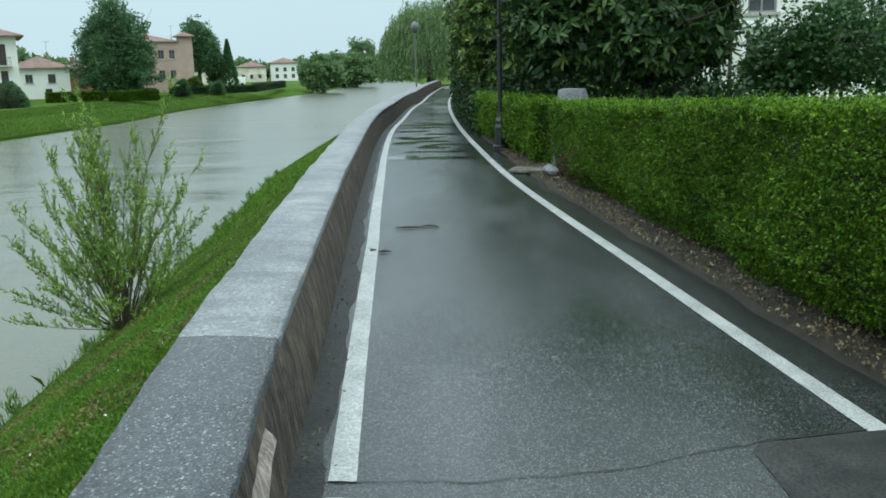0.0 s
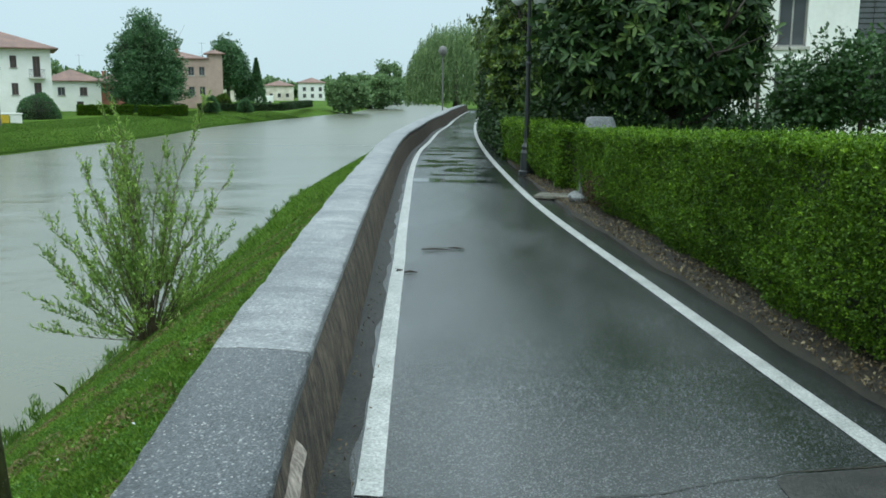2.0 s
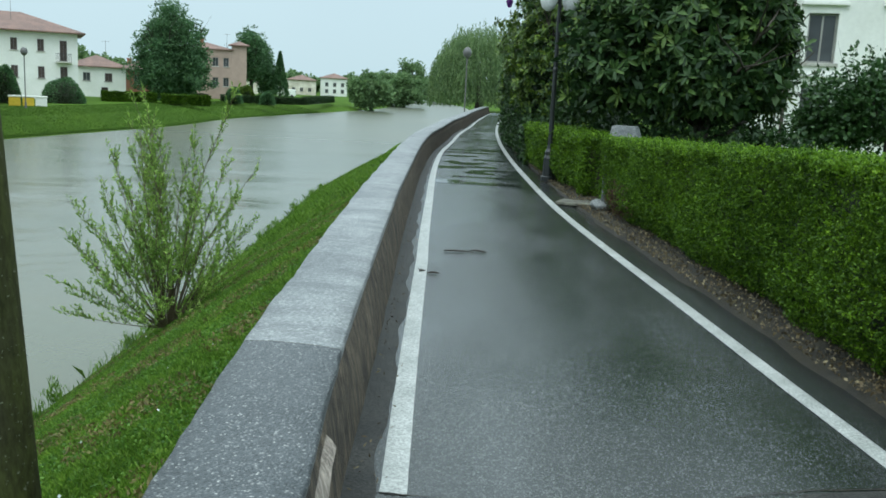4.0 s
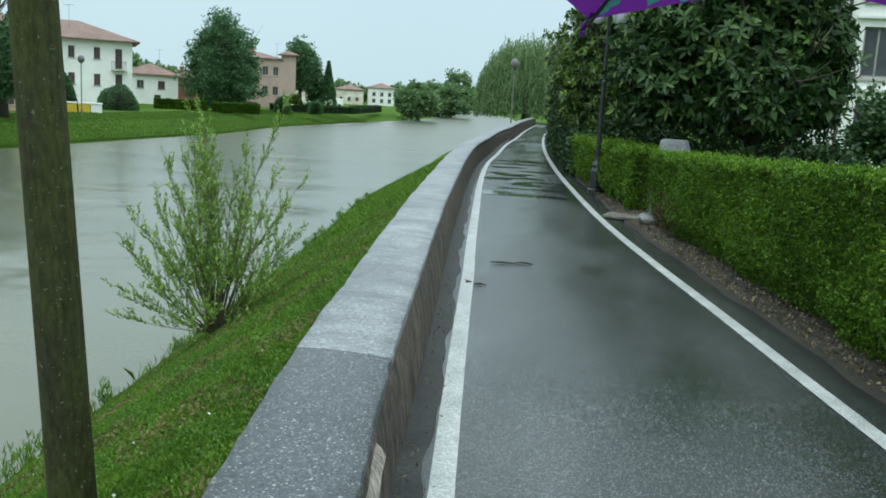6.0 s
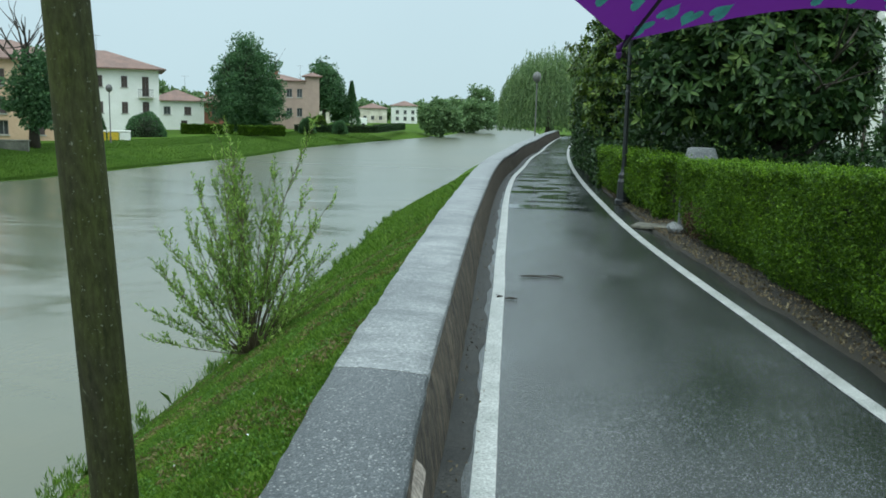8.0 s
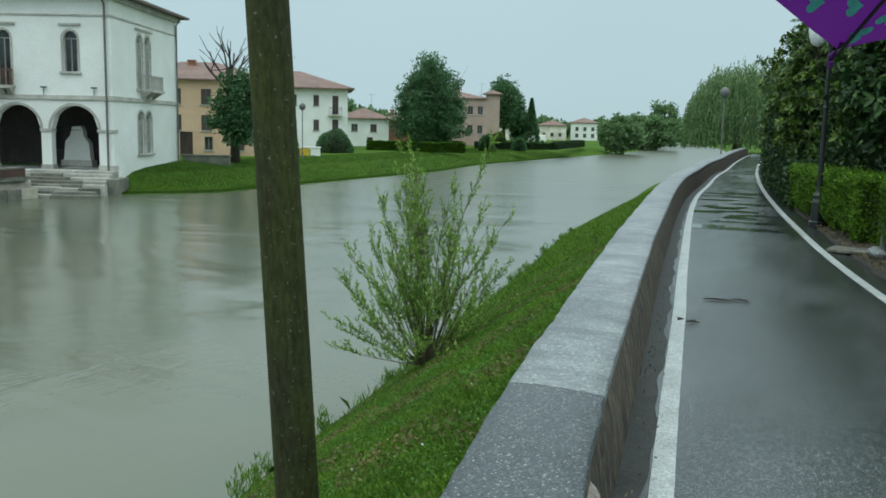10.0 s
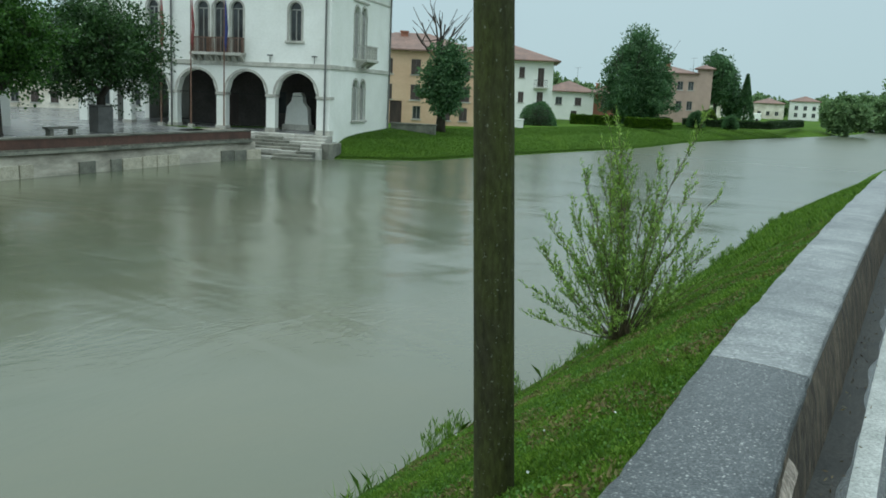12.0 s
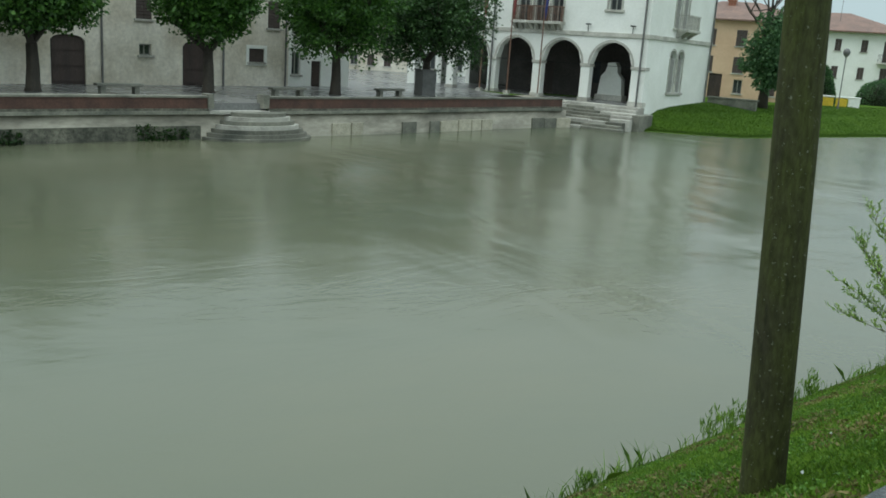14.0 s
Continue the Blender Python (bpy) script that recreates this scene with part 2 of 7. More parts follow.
MAT = {
    "asphalt": asphalt_mat(),
    "water": water_mat(),
    "ground": ground_mat(),
    "paint_line": surface("worn_white_paint", (0.30, 0.32, 0.295), (0.50, 0.52, 0.49), 3.5, 70, (0.3, 0.55), 0.8, 0.005, gr=0.55),
    "wall_face": surface("stained_wall_render", (0.022, 0.019, 0.014), (0.17, 0.138, 0.096), 8.5, 42, (0.6, 0.9), 1.0, 0.03, stretch=(1, 1, 0.22), gr=0.9),
    "wall_bare": surface("flaked_pale_render", (0.20, 0.165, 0.13), (0.50, 0.44, 0.37), 9.0, 45, (0.6, 0.9), 0.9, 0.015, stretch=(1, 1, 0.35), gr=0.6),
    "soil": surface("leaf_littered_soil", (0.010, 0.009, 0.005), (0.036, 0.031, 0.016), 5.0, 50, (0.6, 0.9), 0.9, 0.02),
    "white_wall": surface("white_render", (0.76, 0.77, 0.71), (0.87, 0.88, 0.83), 0.35, 6, (0.7, 0.9), 0.1, 0.006, gr=0.05),
    "orange_wall": surface("ochre_render", (0.58, 0.39, 0.25), (0.70, 0.50, 0.34), 0.4, 6, (0.7, 0.9), 0.1, 0.006, gr=0.06),
    "pink_wall": surface("rose_beige_render", (0.36, 0.27, 0.22), (0.48, 0.36, 0.29), 0.4, 6, (0.7, 0.9), 0.1, 0.006, gr=0.06),
    "brick_wall": surface("red_brick_wall", (0.25, 0.11, 0.07), (0.36, 0.16, 0.10), 0.6, 9, (0.7, 0.9), 0.3, 0.01),
    "cream_wall": surface("stained_cream_render", (0.47, 0.42, 0.31), (0.84, 0.80, 0.69), 0.4, 5, (0.7, 0.9), 0.4, 0.02, gr=0.16),
    "stone": surface("weathered_pale_stone", (0.30, 0.29, 0.25), (0.55, 0.54, 0.48), 0.9, 14, (0.6, 0.9), 0.4, 0.012, vary=0.18),
    "stone_dark": surface("algae_dark_stone", (0.07, 0.075, 0.06), (0.24, 0.235, 0.19), 0.7, 10, (0.6, 0.9), 0.5, 0.015, vary=0.2),
    "parapet_brick": surface("dark_red_parapet_brick", (0.05, 0.026, 0.02), (0.115, 0.058, 0.042), 1.2, 12, (0.6, 0.9), 0.5, 0.012, vary=0.2),
    "paving": surface("wet_grey_paving", (0.13, 0.135, 0.132), (0.21, 0.21, 0.205), 0.4, 8, (0.15, 0.4), 0.2, 0.006),
    "roof": surface("terracotta_tiles", (0.14, 0.088, 0.07), (0.25, 0.155, 0.12), 0.7, 7, (0.6, 0.85), 0.6, 0.03),
    "roof_grey": surface("aged_dark_tiles", (0.11, 0.08, 0.07), (0.2, 0.15, 0.13), 0.9, 7, (0.6, 0.85), 0.6, 0.03),
    "shutter": surface("dark_brown_shutter_paint", (0.045, 0.032, 0.026), (0.075, 0.055, 0.045), 2, 20, (0.5, 0.7), 0.2, 0.005),
    "shutter_grey": surface("grey_shutter_paint", (0.22, 0.22, 0.20), (0.33, 0.33, 0.30), 2, 20, (0.5, 0.7), 0.2, 0.005),
    "door": surface("dark_brown_door_wood", (0.035, 0.025, 0.022), (0.07, 0.048, 0.04), 2, 20, (0.5, 0.7), 0.3, 0.006, stretch=(1, 1, 0.2)),
    # indoor shade put into the base colour
    "dark": surface("interior_shade_render", (0.05, 0.045, 0.04), (0.09, 0.082, 0.075), 0.6, 6, (0.8, 0.9), 0.1, 0.01),
    "iron": surface("dark_green_cast_iron", (0.010, 0.013, 0.013), (0.022, 0.027, 0.026), 6, 60, (0.3, 0.5), 0.2, 0.003),
    "rail": surface("weathered_iron_rail", (0.13, 0.07, 0.045), (0.21, 0.12, 0.08), 3, 30, (0.5, 0.7), 0.2, 0.003),
    "pipe": surface("grey_downpipe", (0.10, 0.10, 0.095), (0.17, 0.17, 0.16), 2, 20, (0.4, 0.6), 0.1, 0.004),
    "bark": surface("wet_dark_bark", (0.022, 0.018, 0.013), (0.06, 0.05, 0.036), 3, 22, (0.6, 0.9), 0.9, 0.02, stretch=(1, 1, 0.3)),
    "twig": surface("brown_green_twig", (0.05, 0.042, 0.022), (0.12, 0.10, 0.05), 4, 40, (0.5, 0.8), 0.3, 0.004),
    # near-black filler: shade between the leaves is put into the colour
    "hedge_core": surface("hedge_core_shade", (0.010, 0.016, 0.005), (0.022, 0.032, 0.010), 6, 40, (0.8, 0.9), 0.6, 0.03),
    "hedge_leaf": leafy("hedge_leaves", (0.022, 0.058, 0.003), (0.064, 0.142, 0.005), (0.14, 0.26, 0.012), 0.6, 0.3),
    # dark hedges and shrubs; also stands for shade inside magnolia and bay crowns
    "hedge_dark": leafy("dark_hedge_and_inner_shade_leaves", (0.010, 0.03, 0.008), (0.022, 0.058, 0.013), (0.045, 0.09, 0.02), 0.55, 0.1),
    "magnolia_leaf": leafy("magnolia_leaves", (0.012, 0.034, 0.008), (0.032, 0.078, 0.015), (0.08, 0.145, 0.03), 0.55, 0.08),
    "laurel_leaf": leafy("yellow_green_leaves", (0.03, 0.065, 0.010), (0.085, 0.155, 0.022), (0.19, 0.27, 0.042), 0.32, 0.25),
    "tree_leaf": leafy("broad_tree_leaves", (0.05, 0.115, 0.05), (0.088, 0.185, 0.08), (0.14, 0.255, 0.11), 0.5, 0.35),
    "lime_leaf": leafy("bright_tree_leaves", (0.020, 0.06, 0.010), (0.044, 0.12, 0.018), (0.092, 0.205, 0.034), 0.45, 0.3),
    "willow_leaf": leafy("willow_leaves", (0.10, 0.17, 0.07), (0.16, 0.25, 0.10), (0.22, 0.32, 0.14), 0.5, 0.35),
    "sapling_leaf": leafy("sapling_leaves", (0.11, 0.21, 0.035), (0.22, 0.36, 0.065), (0.36, 0.51, 0.12), 0.5, 0.35),
    # paler than tree_leaf: haze over distant trees is put into the leaf colour
    "far_leaf": leafy("haze_paled_leaves", (0.10, 0.175, 0.075), (0.145, 0.24, 0.10), (0.19, 0.29, 0.125), 0.6, 0.35),
    "grass": leafy("grass_blades", (0.06, 0.125, 0.013), (0.11, 0.225, 0.022), (0.21, 0.34, 0.05), 0.5, 0.3),
    "leaf_litter": leafy("fallen_leaves", (0.06, 0.046, 0.025), (0.13, 0.10, 0.055), (0.26, 0.22, 0.13), 0.6, 0.1),
    "far_grass": leafy("bank_grass", (0.05, 0.11, 0.010), (0.066, 0.136, 0.013), (0.09, 0.165, 0.018), 0.7, 0.3),
    "quay_stone": surface("mottled_quay_stone", (0.16, 0.15, 0.115), (0.50, 0.47, 0.38), 0.45, 3.5, (0.5, 0.9), 0.4, 0.02, gr=0.22, stretch=(0.5, 0.5, 1.6)),
    "patch": surface("coarse_dark_asphalt", (0.018, 0.020, 0.018), (0.055, 0.055, 0.048), 3, 70, (0.45, 0.7), 0.9, 0.008, gr=0.9, spec=0.3),
    "globe": surface("frosted_lamp_globe", (0.66, 0.70, 0.70), (0.76, 0.79, 0.79), 2, 20, (0.25, 0.4), 0.0),
}

MAT["shutter_slate"] = surface("slate_grey_shutter_paint", (0.045, 0.052, 0.055), (0.075, 0.085, 0.088), 2, 20, (0.5, 0.7), 0.2, 0.005)
MAT["dead_leaf"] = leafy("dead_hedge_leaves", (0.03, 0.018, 0.010), (0.06, 0.034, 0.02), (0.11, 0.06, 0.035), 0.7, 0.1)
MAT["dry_grass"] = leafy("dry_grass_thatch", (0.07, 0.06, 0.022), (0.13, 0.125, 0.04), (0.23, 0.19, 0.085), 0.7, 0.2)
MAT["clover"] = leafy("clover_leaves", (0.04, 0.105, 0.012), (0.085, 0.2, 0.022), (0.16, 0.31, 0.045), 0.5, 0.25)
# paler copy of hedge_leaf: light on the hedge top put into leaf colour
MAT["hedge_lit"] = leafy("lit_hedge_leaves", (0.07, 0.155, 0.005), (0.13, 0.26, 0.010), (0.22, 0.38, 0.022), 0.55, 0.3)
MAT["magnolia_young"] = leafy("young_magnolia_leaves", (0.06, 0.115, 0.02), (0.115, 0.195, 0.04), (0.19, 0.28, 0.07), 0.5, 0.15)
MAT["cream_stone"] = surface("cream_quay_block", (0.36, 0.33, 0.25), (0.52, 0.49, 0.39), 1.5, 12, (0.6, 0.9), 0.4, 0.012, vary=0.12)
MAT["algae_wall"] = surface("algae_and_shadow_quay_stone", (0.03, 0.034, 0.024), (0.2, 0.195, 0.15), 0.8, 6, (0.5, 0.9), 0.8, 0.04, gr=0.6)
MAT["garden_leaf"] = leafy("dark_garden_leaves", (0.018, 0.05, 0.014), (0.04, 0.095, 0.026), (0.08, 0.16, 0.05), 0.45, 0.25)
MAT["pole"] = surface("mossy_old_pole", (0.036, 0.035, 0.021), (0.058, 0.069, 0.018), 4.5, 38, (0.6, 0.9), 0.35, 0.004, stretch=(1, 1, 0.3), gr=0.45, spec=0.15)
nt_p = MAT["pole"].node_tree
spot = ramp_node(nt_p, noise_node(nt_p, 42, 3, 0.6).outputs[0], [(0.655, (0.0,) * 3), (0.70, (1.0,) * 3)]).outputs[0]
old_p = nt_p.nodes["Principled BSDF"].inputs["Base Color"].links[0].from_socket
nt_p.links.new(mix_node(nt_p, spot, old_p, (0.17, 0.18, 0.13)), nt_p.nodes["Principled BSDF"].inputs["Base Color"])
MAT["coping_dark"] = pebble_mat("pebbly_wet_coping", (0.045, 0.053, 0.056), (0.082, 0.092, 0.095), [(0.1, (0.015, 0.02, 0.022)), (0.45, (0.075, 0.088, 0.092)), (0.75, (0.21, 0.225, 0.225)), (0.95, (0.6, 0.61, 0.57))], 105)
MAT["coping_dark"].node_tree.nodes["Principled BSDF"].inputs["Specular IOR Level"].default_value = 0.4
MAT["coping_pale"] = pebble_mat("pale_wet_mortar", (0.10, 0.112, 0.115), (0.285, 0.30, 0.295), [(0.1, (0.09, 0.10, 0.10)), (0.6, (0.26, 0.27, 0.27)), (0.95, (0.55, 0.56, 0.54))], 60, 1.0)
nt_c = MAT["coping_pale"].node_tree
band = ramp_node(nt_c, noise_node(nt_c, 2.3, 6, 0.7, stretch=(0.55, 1.7, 1)).outputs[0], [(0.34, (0.62, 0.64, 0.65)), (0.62, (1.18, 1.18, 1.17))]).outputs[0]
old_c = nt_c.nodes["Principled BSDF"].inputs["Base Color"].links[0].from_socket
nt_c.links.new(mix_node(nt_c, 1.0, old_c, band, "MULTIPLY"), nt_c.nodes["Principled BSDF"].inputs["Base Color"])


def glass_mat():
    m, nt, b, nn, ln = nodes_of("window_glass")
    n = noise_node(nt, 0.8, 2)
    ln(ramp_node(nt, n.outputs[0], [(0.3, (0.03, 0.035, 0.036)), (0.7, (0.07, 0.078, 0.08))]).outputs[0], b.inputs["Base Color"])
    b.inputs["Roughness"].default_value = 0.08
    return m


MAT["glass"] = glass_mat()


# ---- mesh helpers ----
def part(name, bm, material, parent=None, label="", smooth=False):
    me = bpy.data.meshes.new(name)
    bm.normal_update()
    bm.to_mesh(me)
    bm.free()
    me.materials.append(MAT[material] if isinstance(material, str) else material)
    if smooth:
        me.polygons.foreach_set("use_smooth", [True] * len(me.polygons))
    ob = new(name, me)
    if parent:
        ob.parent = parent
    if label:
        ob["label"] = label
    return ob


def np_mesh(name, verts, faces, material, parent=None, label="", smooth=False):
    """One mesh object from arrays: verts (n, 3), faces (m, k)."""
    verts, faces = np.asarray(verts, np.float32), np.asarray(faces, np.int32)
    me = bpy.data.meshes.new(name)
    m, k = faces.shape
    me.vertices.add(len(verts))
    me.vertices.foreach_set("co", verts.ravel())
    me.loops.add(m * k)
    me.loops.foreach_set("vertex_index", faces.ravel())
    me.polygons.add(m)
    me.polygons.foreach_set("loop_start", np.arange(0, m * k, k, dtype=np.int32))
    if smooth:
        me.polygons.foreach_set("use_smooth", np.ones(m, bool))
    me.materials.append(MAT[material] if isinstance(material, str) else material)
    me.update(calc_edges=True)
    me.validate()
    ob = new(name, me)
    if parent:
        ob.parent = parent
    if label:
        ob["label"] = label
    return ob


def empty(name, m=None, label="", category="", group="", kind=""):
    ob = new(name)
    ob.empty_display_size = 0.2
    if m is not None:
        ob.matrix_world = m
    return tagged(ob, label, category, group, kind)


def box(bm, x0, x1, y0, y1, z0, z1, bevel=0.0):
    vs = [bm.verts.new((x, y, z)) for z in (z0, z1) for x, y in ((x0, y0), (x1, y0), (x1, y1), (x0, y1))]
    fs = [bm.faces.new([vs[i] for i in q]) for q in ((3, 2, 1, 0), (4, 5, 6, 7), (0, 1, 5, 4), (1, 2, 6, 5), (2, 3, 7, 6), (3, 0, 4, 7))]
    if bevel:
        bmesh.ops.bevel(bm, geom=list({e for f in fs for e in f.edges}), offset=bevel, segments=2, affect="EDGES", profile=0.5)
    return vs


def box_part(name, x0, x1, y0, y1, z0, z1, material, parent=None, label="", bevel=0.0):
    bm = bmesh.new()
    box(bm, x0, x1, y0, y1, z0, z1, bevel)
    return part(name, bm, material, parent, label)


def tube(bm, pts, radii, sides=8, cap=True):
    """A tube through pts with a radius at each."""
    rings = []
    for i, p in enumerate(pts):
        p = Vector(p)
        d = (Vector(pts[min(i + 1, len(pts) - 1)]) - Vector(pts[max(i - 1, 0)])).normalized()
        a = d.orthogonal().normalized() if abs(d.z) < 0.9 else Vector((1, 0, 0)).cross(d).normalized()
        b = d.cross(a)
        rings.append([bm.verts.new(p + radii[i] * (math.cos(2 * math.pi * k / sides) * a + math.sin(2 * math.pi * k / sides) * b)) for k in range(sides)])
    for r0, r1 in zip(rings, rings[1:]):
        for k in range(sides):
            bm.faces.new((r0[k], r0[(k + 1) % sides], r1[(k + 1) % sides], r1[k]))
    if cap:
        bm.faces.new(rings[0][::-1])
        bm.faces.new(rings[-1])


def lathe(bm, profile, sides=16, at=(0, 0, 0)):
    """Turned shape from (radius, z) pairs."""
    rings = [[bm.verts.new((at[0] + r * math.cos(2 * math.pi * k / sides), at[1] + r * math.sin(2 * math.pi * k / sides), at[2] + z)) for k in range(sides)] for r, z in profile]
    for r0, r1 in zip(rings, rings[1:]):
        for k in range(sides):
            bm.faces.new((r0[k], r0[(k + 1) % sides], r1[(k + 1) % sides], r1[k]))
    bm.faces.new(rings[0][::-1])
    bm.faces.new(rings[-1])


def curve(knots):
    """A smooth function through (y, x) knots."""
    ys, xs = np.array(knots, float).T
    h, s = np.diff(ys), np.diff(xs) / np.diff(ys)
    m = np.r_[s[0], (s[:-1] * h[1:] + s[1:] * h[:-1]) / (h[1:] + h[:-1]), s[-1]]

    def f(y):
        y = np.asarray(y, float)
        i = np.clip(np.searchsorted(ys, y) - 1, 0, len(ys) - 2)
        t = (y - ys[i]) / h[i]
        inner = (2 * t**3 - 3 * t**2 + 1) * xs[i] + (t**3 - 2 * t**2 + t) * h[i] * m[i] + (3 * t**2 - 2 * t**3) * xs[i + 1] + (t**3 - t**2) * h[i] * m[i + 1]
        inner = np.where(t < 0, xs[0] + (y - ys[0]) * m[0], inner)
        return np.where(t > 1, xs[-1] + (y - ys[-1]) * m[-1], inner)

    return f


def loft(name, cols, ys, material, parent=None, smooth=True):
    """A sheet: cols is a list of (x(y), z(y)) arrays across, ys the stations along."""
    n, k = len(ys), len(cols)
    v = np.zeros((n, k, 3))
    for j, (x, z) in enumerate(cols):
        v[:, j, 0], v[:, j, 1], v[:, j, 2] = x, ys, z
    i = np.arange(n - 1)[:, None] * k + np.arange(k - 1)[None]
    f = np.stack([i, i + 1, i + k + 1, i + k], -1).reshape(-1, 4)
    return np_mesh(name, v.reshape(-1, 3), f, material, parent, smooth=smooth)


def leaves(name, pos, out, length, width, material, parent=None, up=0.0, spread=0.8, seed=1, label=""):
    """Many small folded leaves at pos, pointing roughly along out, one mesh."""
    g = np.random.default_rng(seed)
    n = len(pos)
    d = out + spread * g.normal(size=(n, 3)) + np.array([0, 0, up])
    d /= np.linalg.norm(d, axis=1, keepdims=True) + 1e-9
    s = np.cross(d, g.normal(size=(n, 3)))
    s /= np.linalg.norm(s, axis=1, keepdims=True) + 1e-9
    nn = np.cross(d, s)
    k = (0.65 + 0.7 * g.random((n, 1)))
    L, Wd = length * k, width * k * (0.8 + 0.4 * g.random((n, 1)))
    base = pos - d * L * 0.5
    v = np.stack([base, base + d * L * 0.45 + s * Wd * 0.5 + nn * Wd * 0.18, base + d * L, base + d * L * 0.45 - s * Wd * 0.5 + nn * Wd * 0.18], 1).reshape(-1, 3)
    return np_mesh(name, v, np.arange(4 * n).reshape(-1, 4), material, parent, label)


def ball_points(g, n):
    p = g.normal(size=(n, 3))
    return p / np.linalg.norm(p, axis=1, keepdims=True)


def clump_points(centre, radii, clumps, per, size, seed, shell=0.55, low=-1.0):
    """Leaf places in clumps scattered over an uneven ellipsoid; gives places and outward ways."""
    g = np.random.default_rng(seed)
    c = ball_points(g, clumps * 3)
    c = c[c[:, 2] > low][:clumps]
    r = shell + (1.02 - shell) * g.random((len(c), 1)) ** 0.6
    bump_r = 1 + 0.16 * np.sin(3.1 * c[:, :1] * 2 + seed) + 0.12 * np.cos(4.3 * c[:, 1:2] * 2 + seed * 2)
    c = c * r * bump_r * np.array(radii) + np.array(centre)
    sz = size * (0.6 + 0.8 * g.random((len(c), 1)))
    q = ball_points(g, len(c) * per).reshape(len(c), per, 3)
    q = q * (0.55 + 0.45 * g.random((len(c), per, 1))) * np.array([1, 1, 0.75])
    pos = (c[:, None] + q * sz[:, None]).reshape(-1, 3)
    out = q + 0.5 * ((c - np.array(centre)) / np.array(radii))[:, None]
    return pos, out.reshape(-1, 3)


def broad_leaves(name, base, d, nrm, length, width, material, parent=None, seed=1):
    """Oval leaves folded along the midrib: two quads each, from base along d, upper side towards nrm."""
    g = np.random.default_rng(seed)
    n = len(base)
    d = d / (np.linalg.norm(d, axis=1, keepdims=True) + 1e-9)
    side = np.cross(d, nrm)
    side /= np.linalg.norm(side, axis=1, keepdims=True) + 1e-9
    up = np.cross(side, d)
    k = 0.7 + 0.5 * g.random((n, 1))
    L, Wd = length * k, width * k * (0.85 + 0.3 * g.random((n, 1)))
    droop = -up * L * (0.05 + 0.2 * g.random((n, 1)))
    v = np.stack([base, base + d * L * 0.32 + side * Wd * 0.46 + up * Wd * 0.14, base + d * L * 0.72 + side * Wd * 0.4 + up * Wd * 0.1 + droop * 0.5, base + d * L + droop, base + d * L * 0.72 - side * Wd * 0.4 + up * Wd * 0.1 + droop * 0.5, base + d * L * 0.32 - side * Wd * 0.46 + up * Wd * 0.14], 1).reshape(-1, 3)
    i = np.arange(n)[:, None] * 6
    f = np.stack([i + [0, 1, 2, 3], i + [0, 3, 4, 5]], 1).reshape(-1, 4)
    return np_mesh(name, v, f, material, parent)


def rosette_tips(balls, n, seed, low=-0.8):
    """Shoot ends over a union of uneven ellipsoids (centre, radii), tiered and with gaps; gives places and axes."""
    g = np.random.default_rng(seed)
    area = np.array([r[0] * r[2] for c, r in balls])
    tips, axes = [], []
    for (c, r), m in zip(balls, (n * area / area.sum()).astype(int)):
        q = ball_points(g, m * 2)
        q = q[q[:, 2] > low][:m]
        an = np.arctan2(q[:, 1], q[:, 0])
        lump = 1 + 0.10 * np.sin(4.0 * an + 3.1 * q[:, 2] * 2 + seed) + 0.10 * np.sin(9.0 * q[:, 2] + 2 * an) + 0.05 * np.sin(11 * an - 7 * q[:, 2])
        rad = (0.78 + 0.24 * g.random(len(q)) ** 0.7) * lump
        tips.append(q * rad[:, None] * np.array(r) + np.array(c))
        axes.append(q * 0.8 + np.array([0, 0, 0.3]) + 0.25 * g.normal(size=q.shape))
    tips, axes = np.concatenate(tips), np.concatenate(axes)
    inside = np.zeros(len(tips), bool)
    for c, r in balls:
        inside |= np.linalg.norm((tips - np.array(c)) / np.array(r), axis=1) < 0.72
    return tips[~inside], axes[~inside] / np.linalg.norm(axes[~inside], axis=1, keepdims=True)


def rosettes(name, tips, axes, per, length, width, material, parent, seed):
    """A whorl of leaves round each shoot end, splayed and slightly drooping."""
    g = np.random.default_rng(seed)
    m = len(tips)
    a = np.cross(axes, g.normal(size=(m, 3)))
    a /= np.linalg.norm(a, axis=1, keepdims=True) + 1e-9
    b = np.cross(axes, a)
    an = (2 * np.pi * np.arange(per) / per)[None] + 0.5 * g.normal(size=(m, per))
    rad = np.cos(an)[..., None] * a[:, None] + np.sin(an)[..., None] * b[:, None]
    lift = 0.15 + 0.7 * g.random((m, per, 1))
    d = rad + lift * axes[:, None] - np.array([0, 0, 0.22])
    base = tips[:, None] - axes[:, None] * (0.1 * g.random((m, per, 1))) + rad * 0.01
    nrm = axes[:, None] * 1.0 - rad * 0.35 + np.array([0, 0, 0.25]) + 0.15 * g.normal(size=(m, per, 3))
    return broad_leaves(name, base.reshape(-1, 3), d.reshape(-1, 3), nrm.reshape(-1, 3), length, width, material, parent, seed)


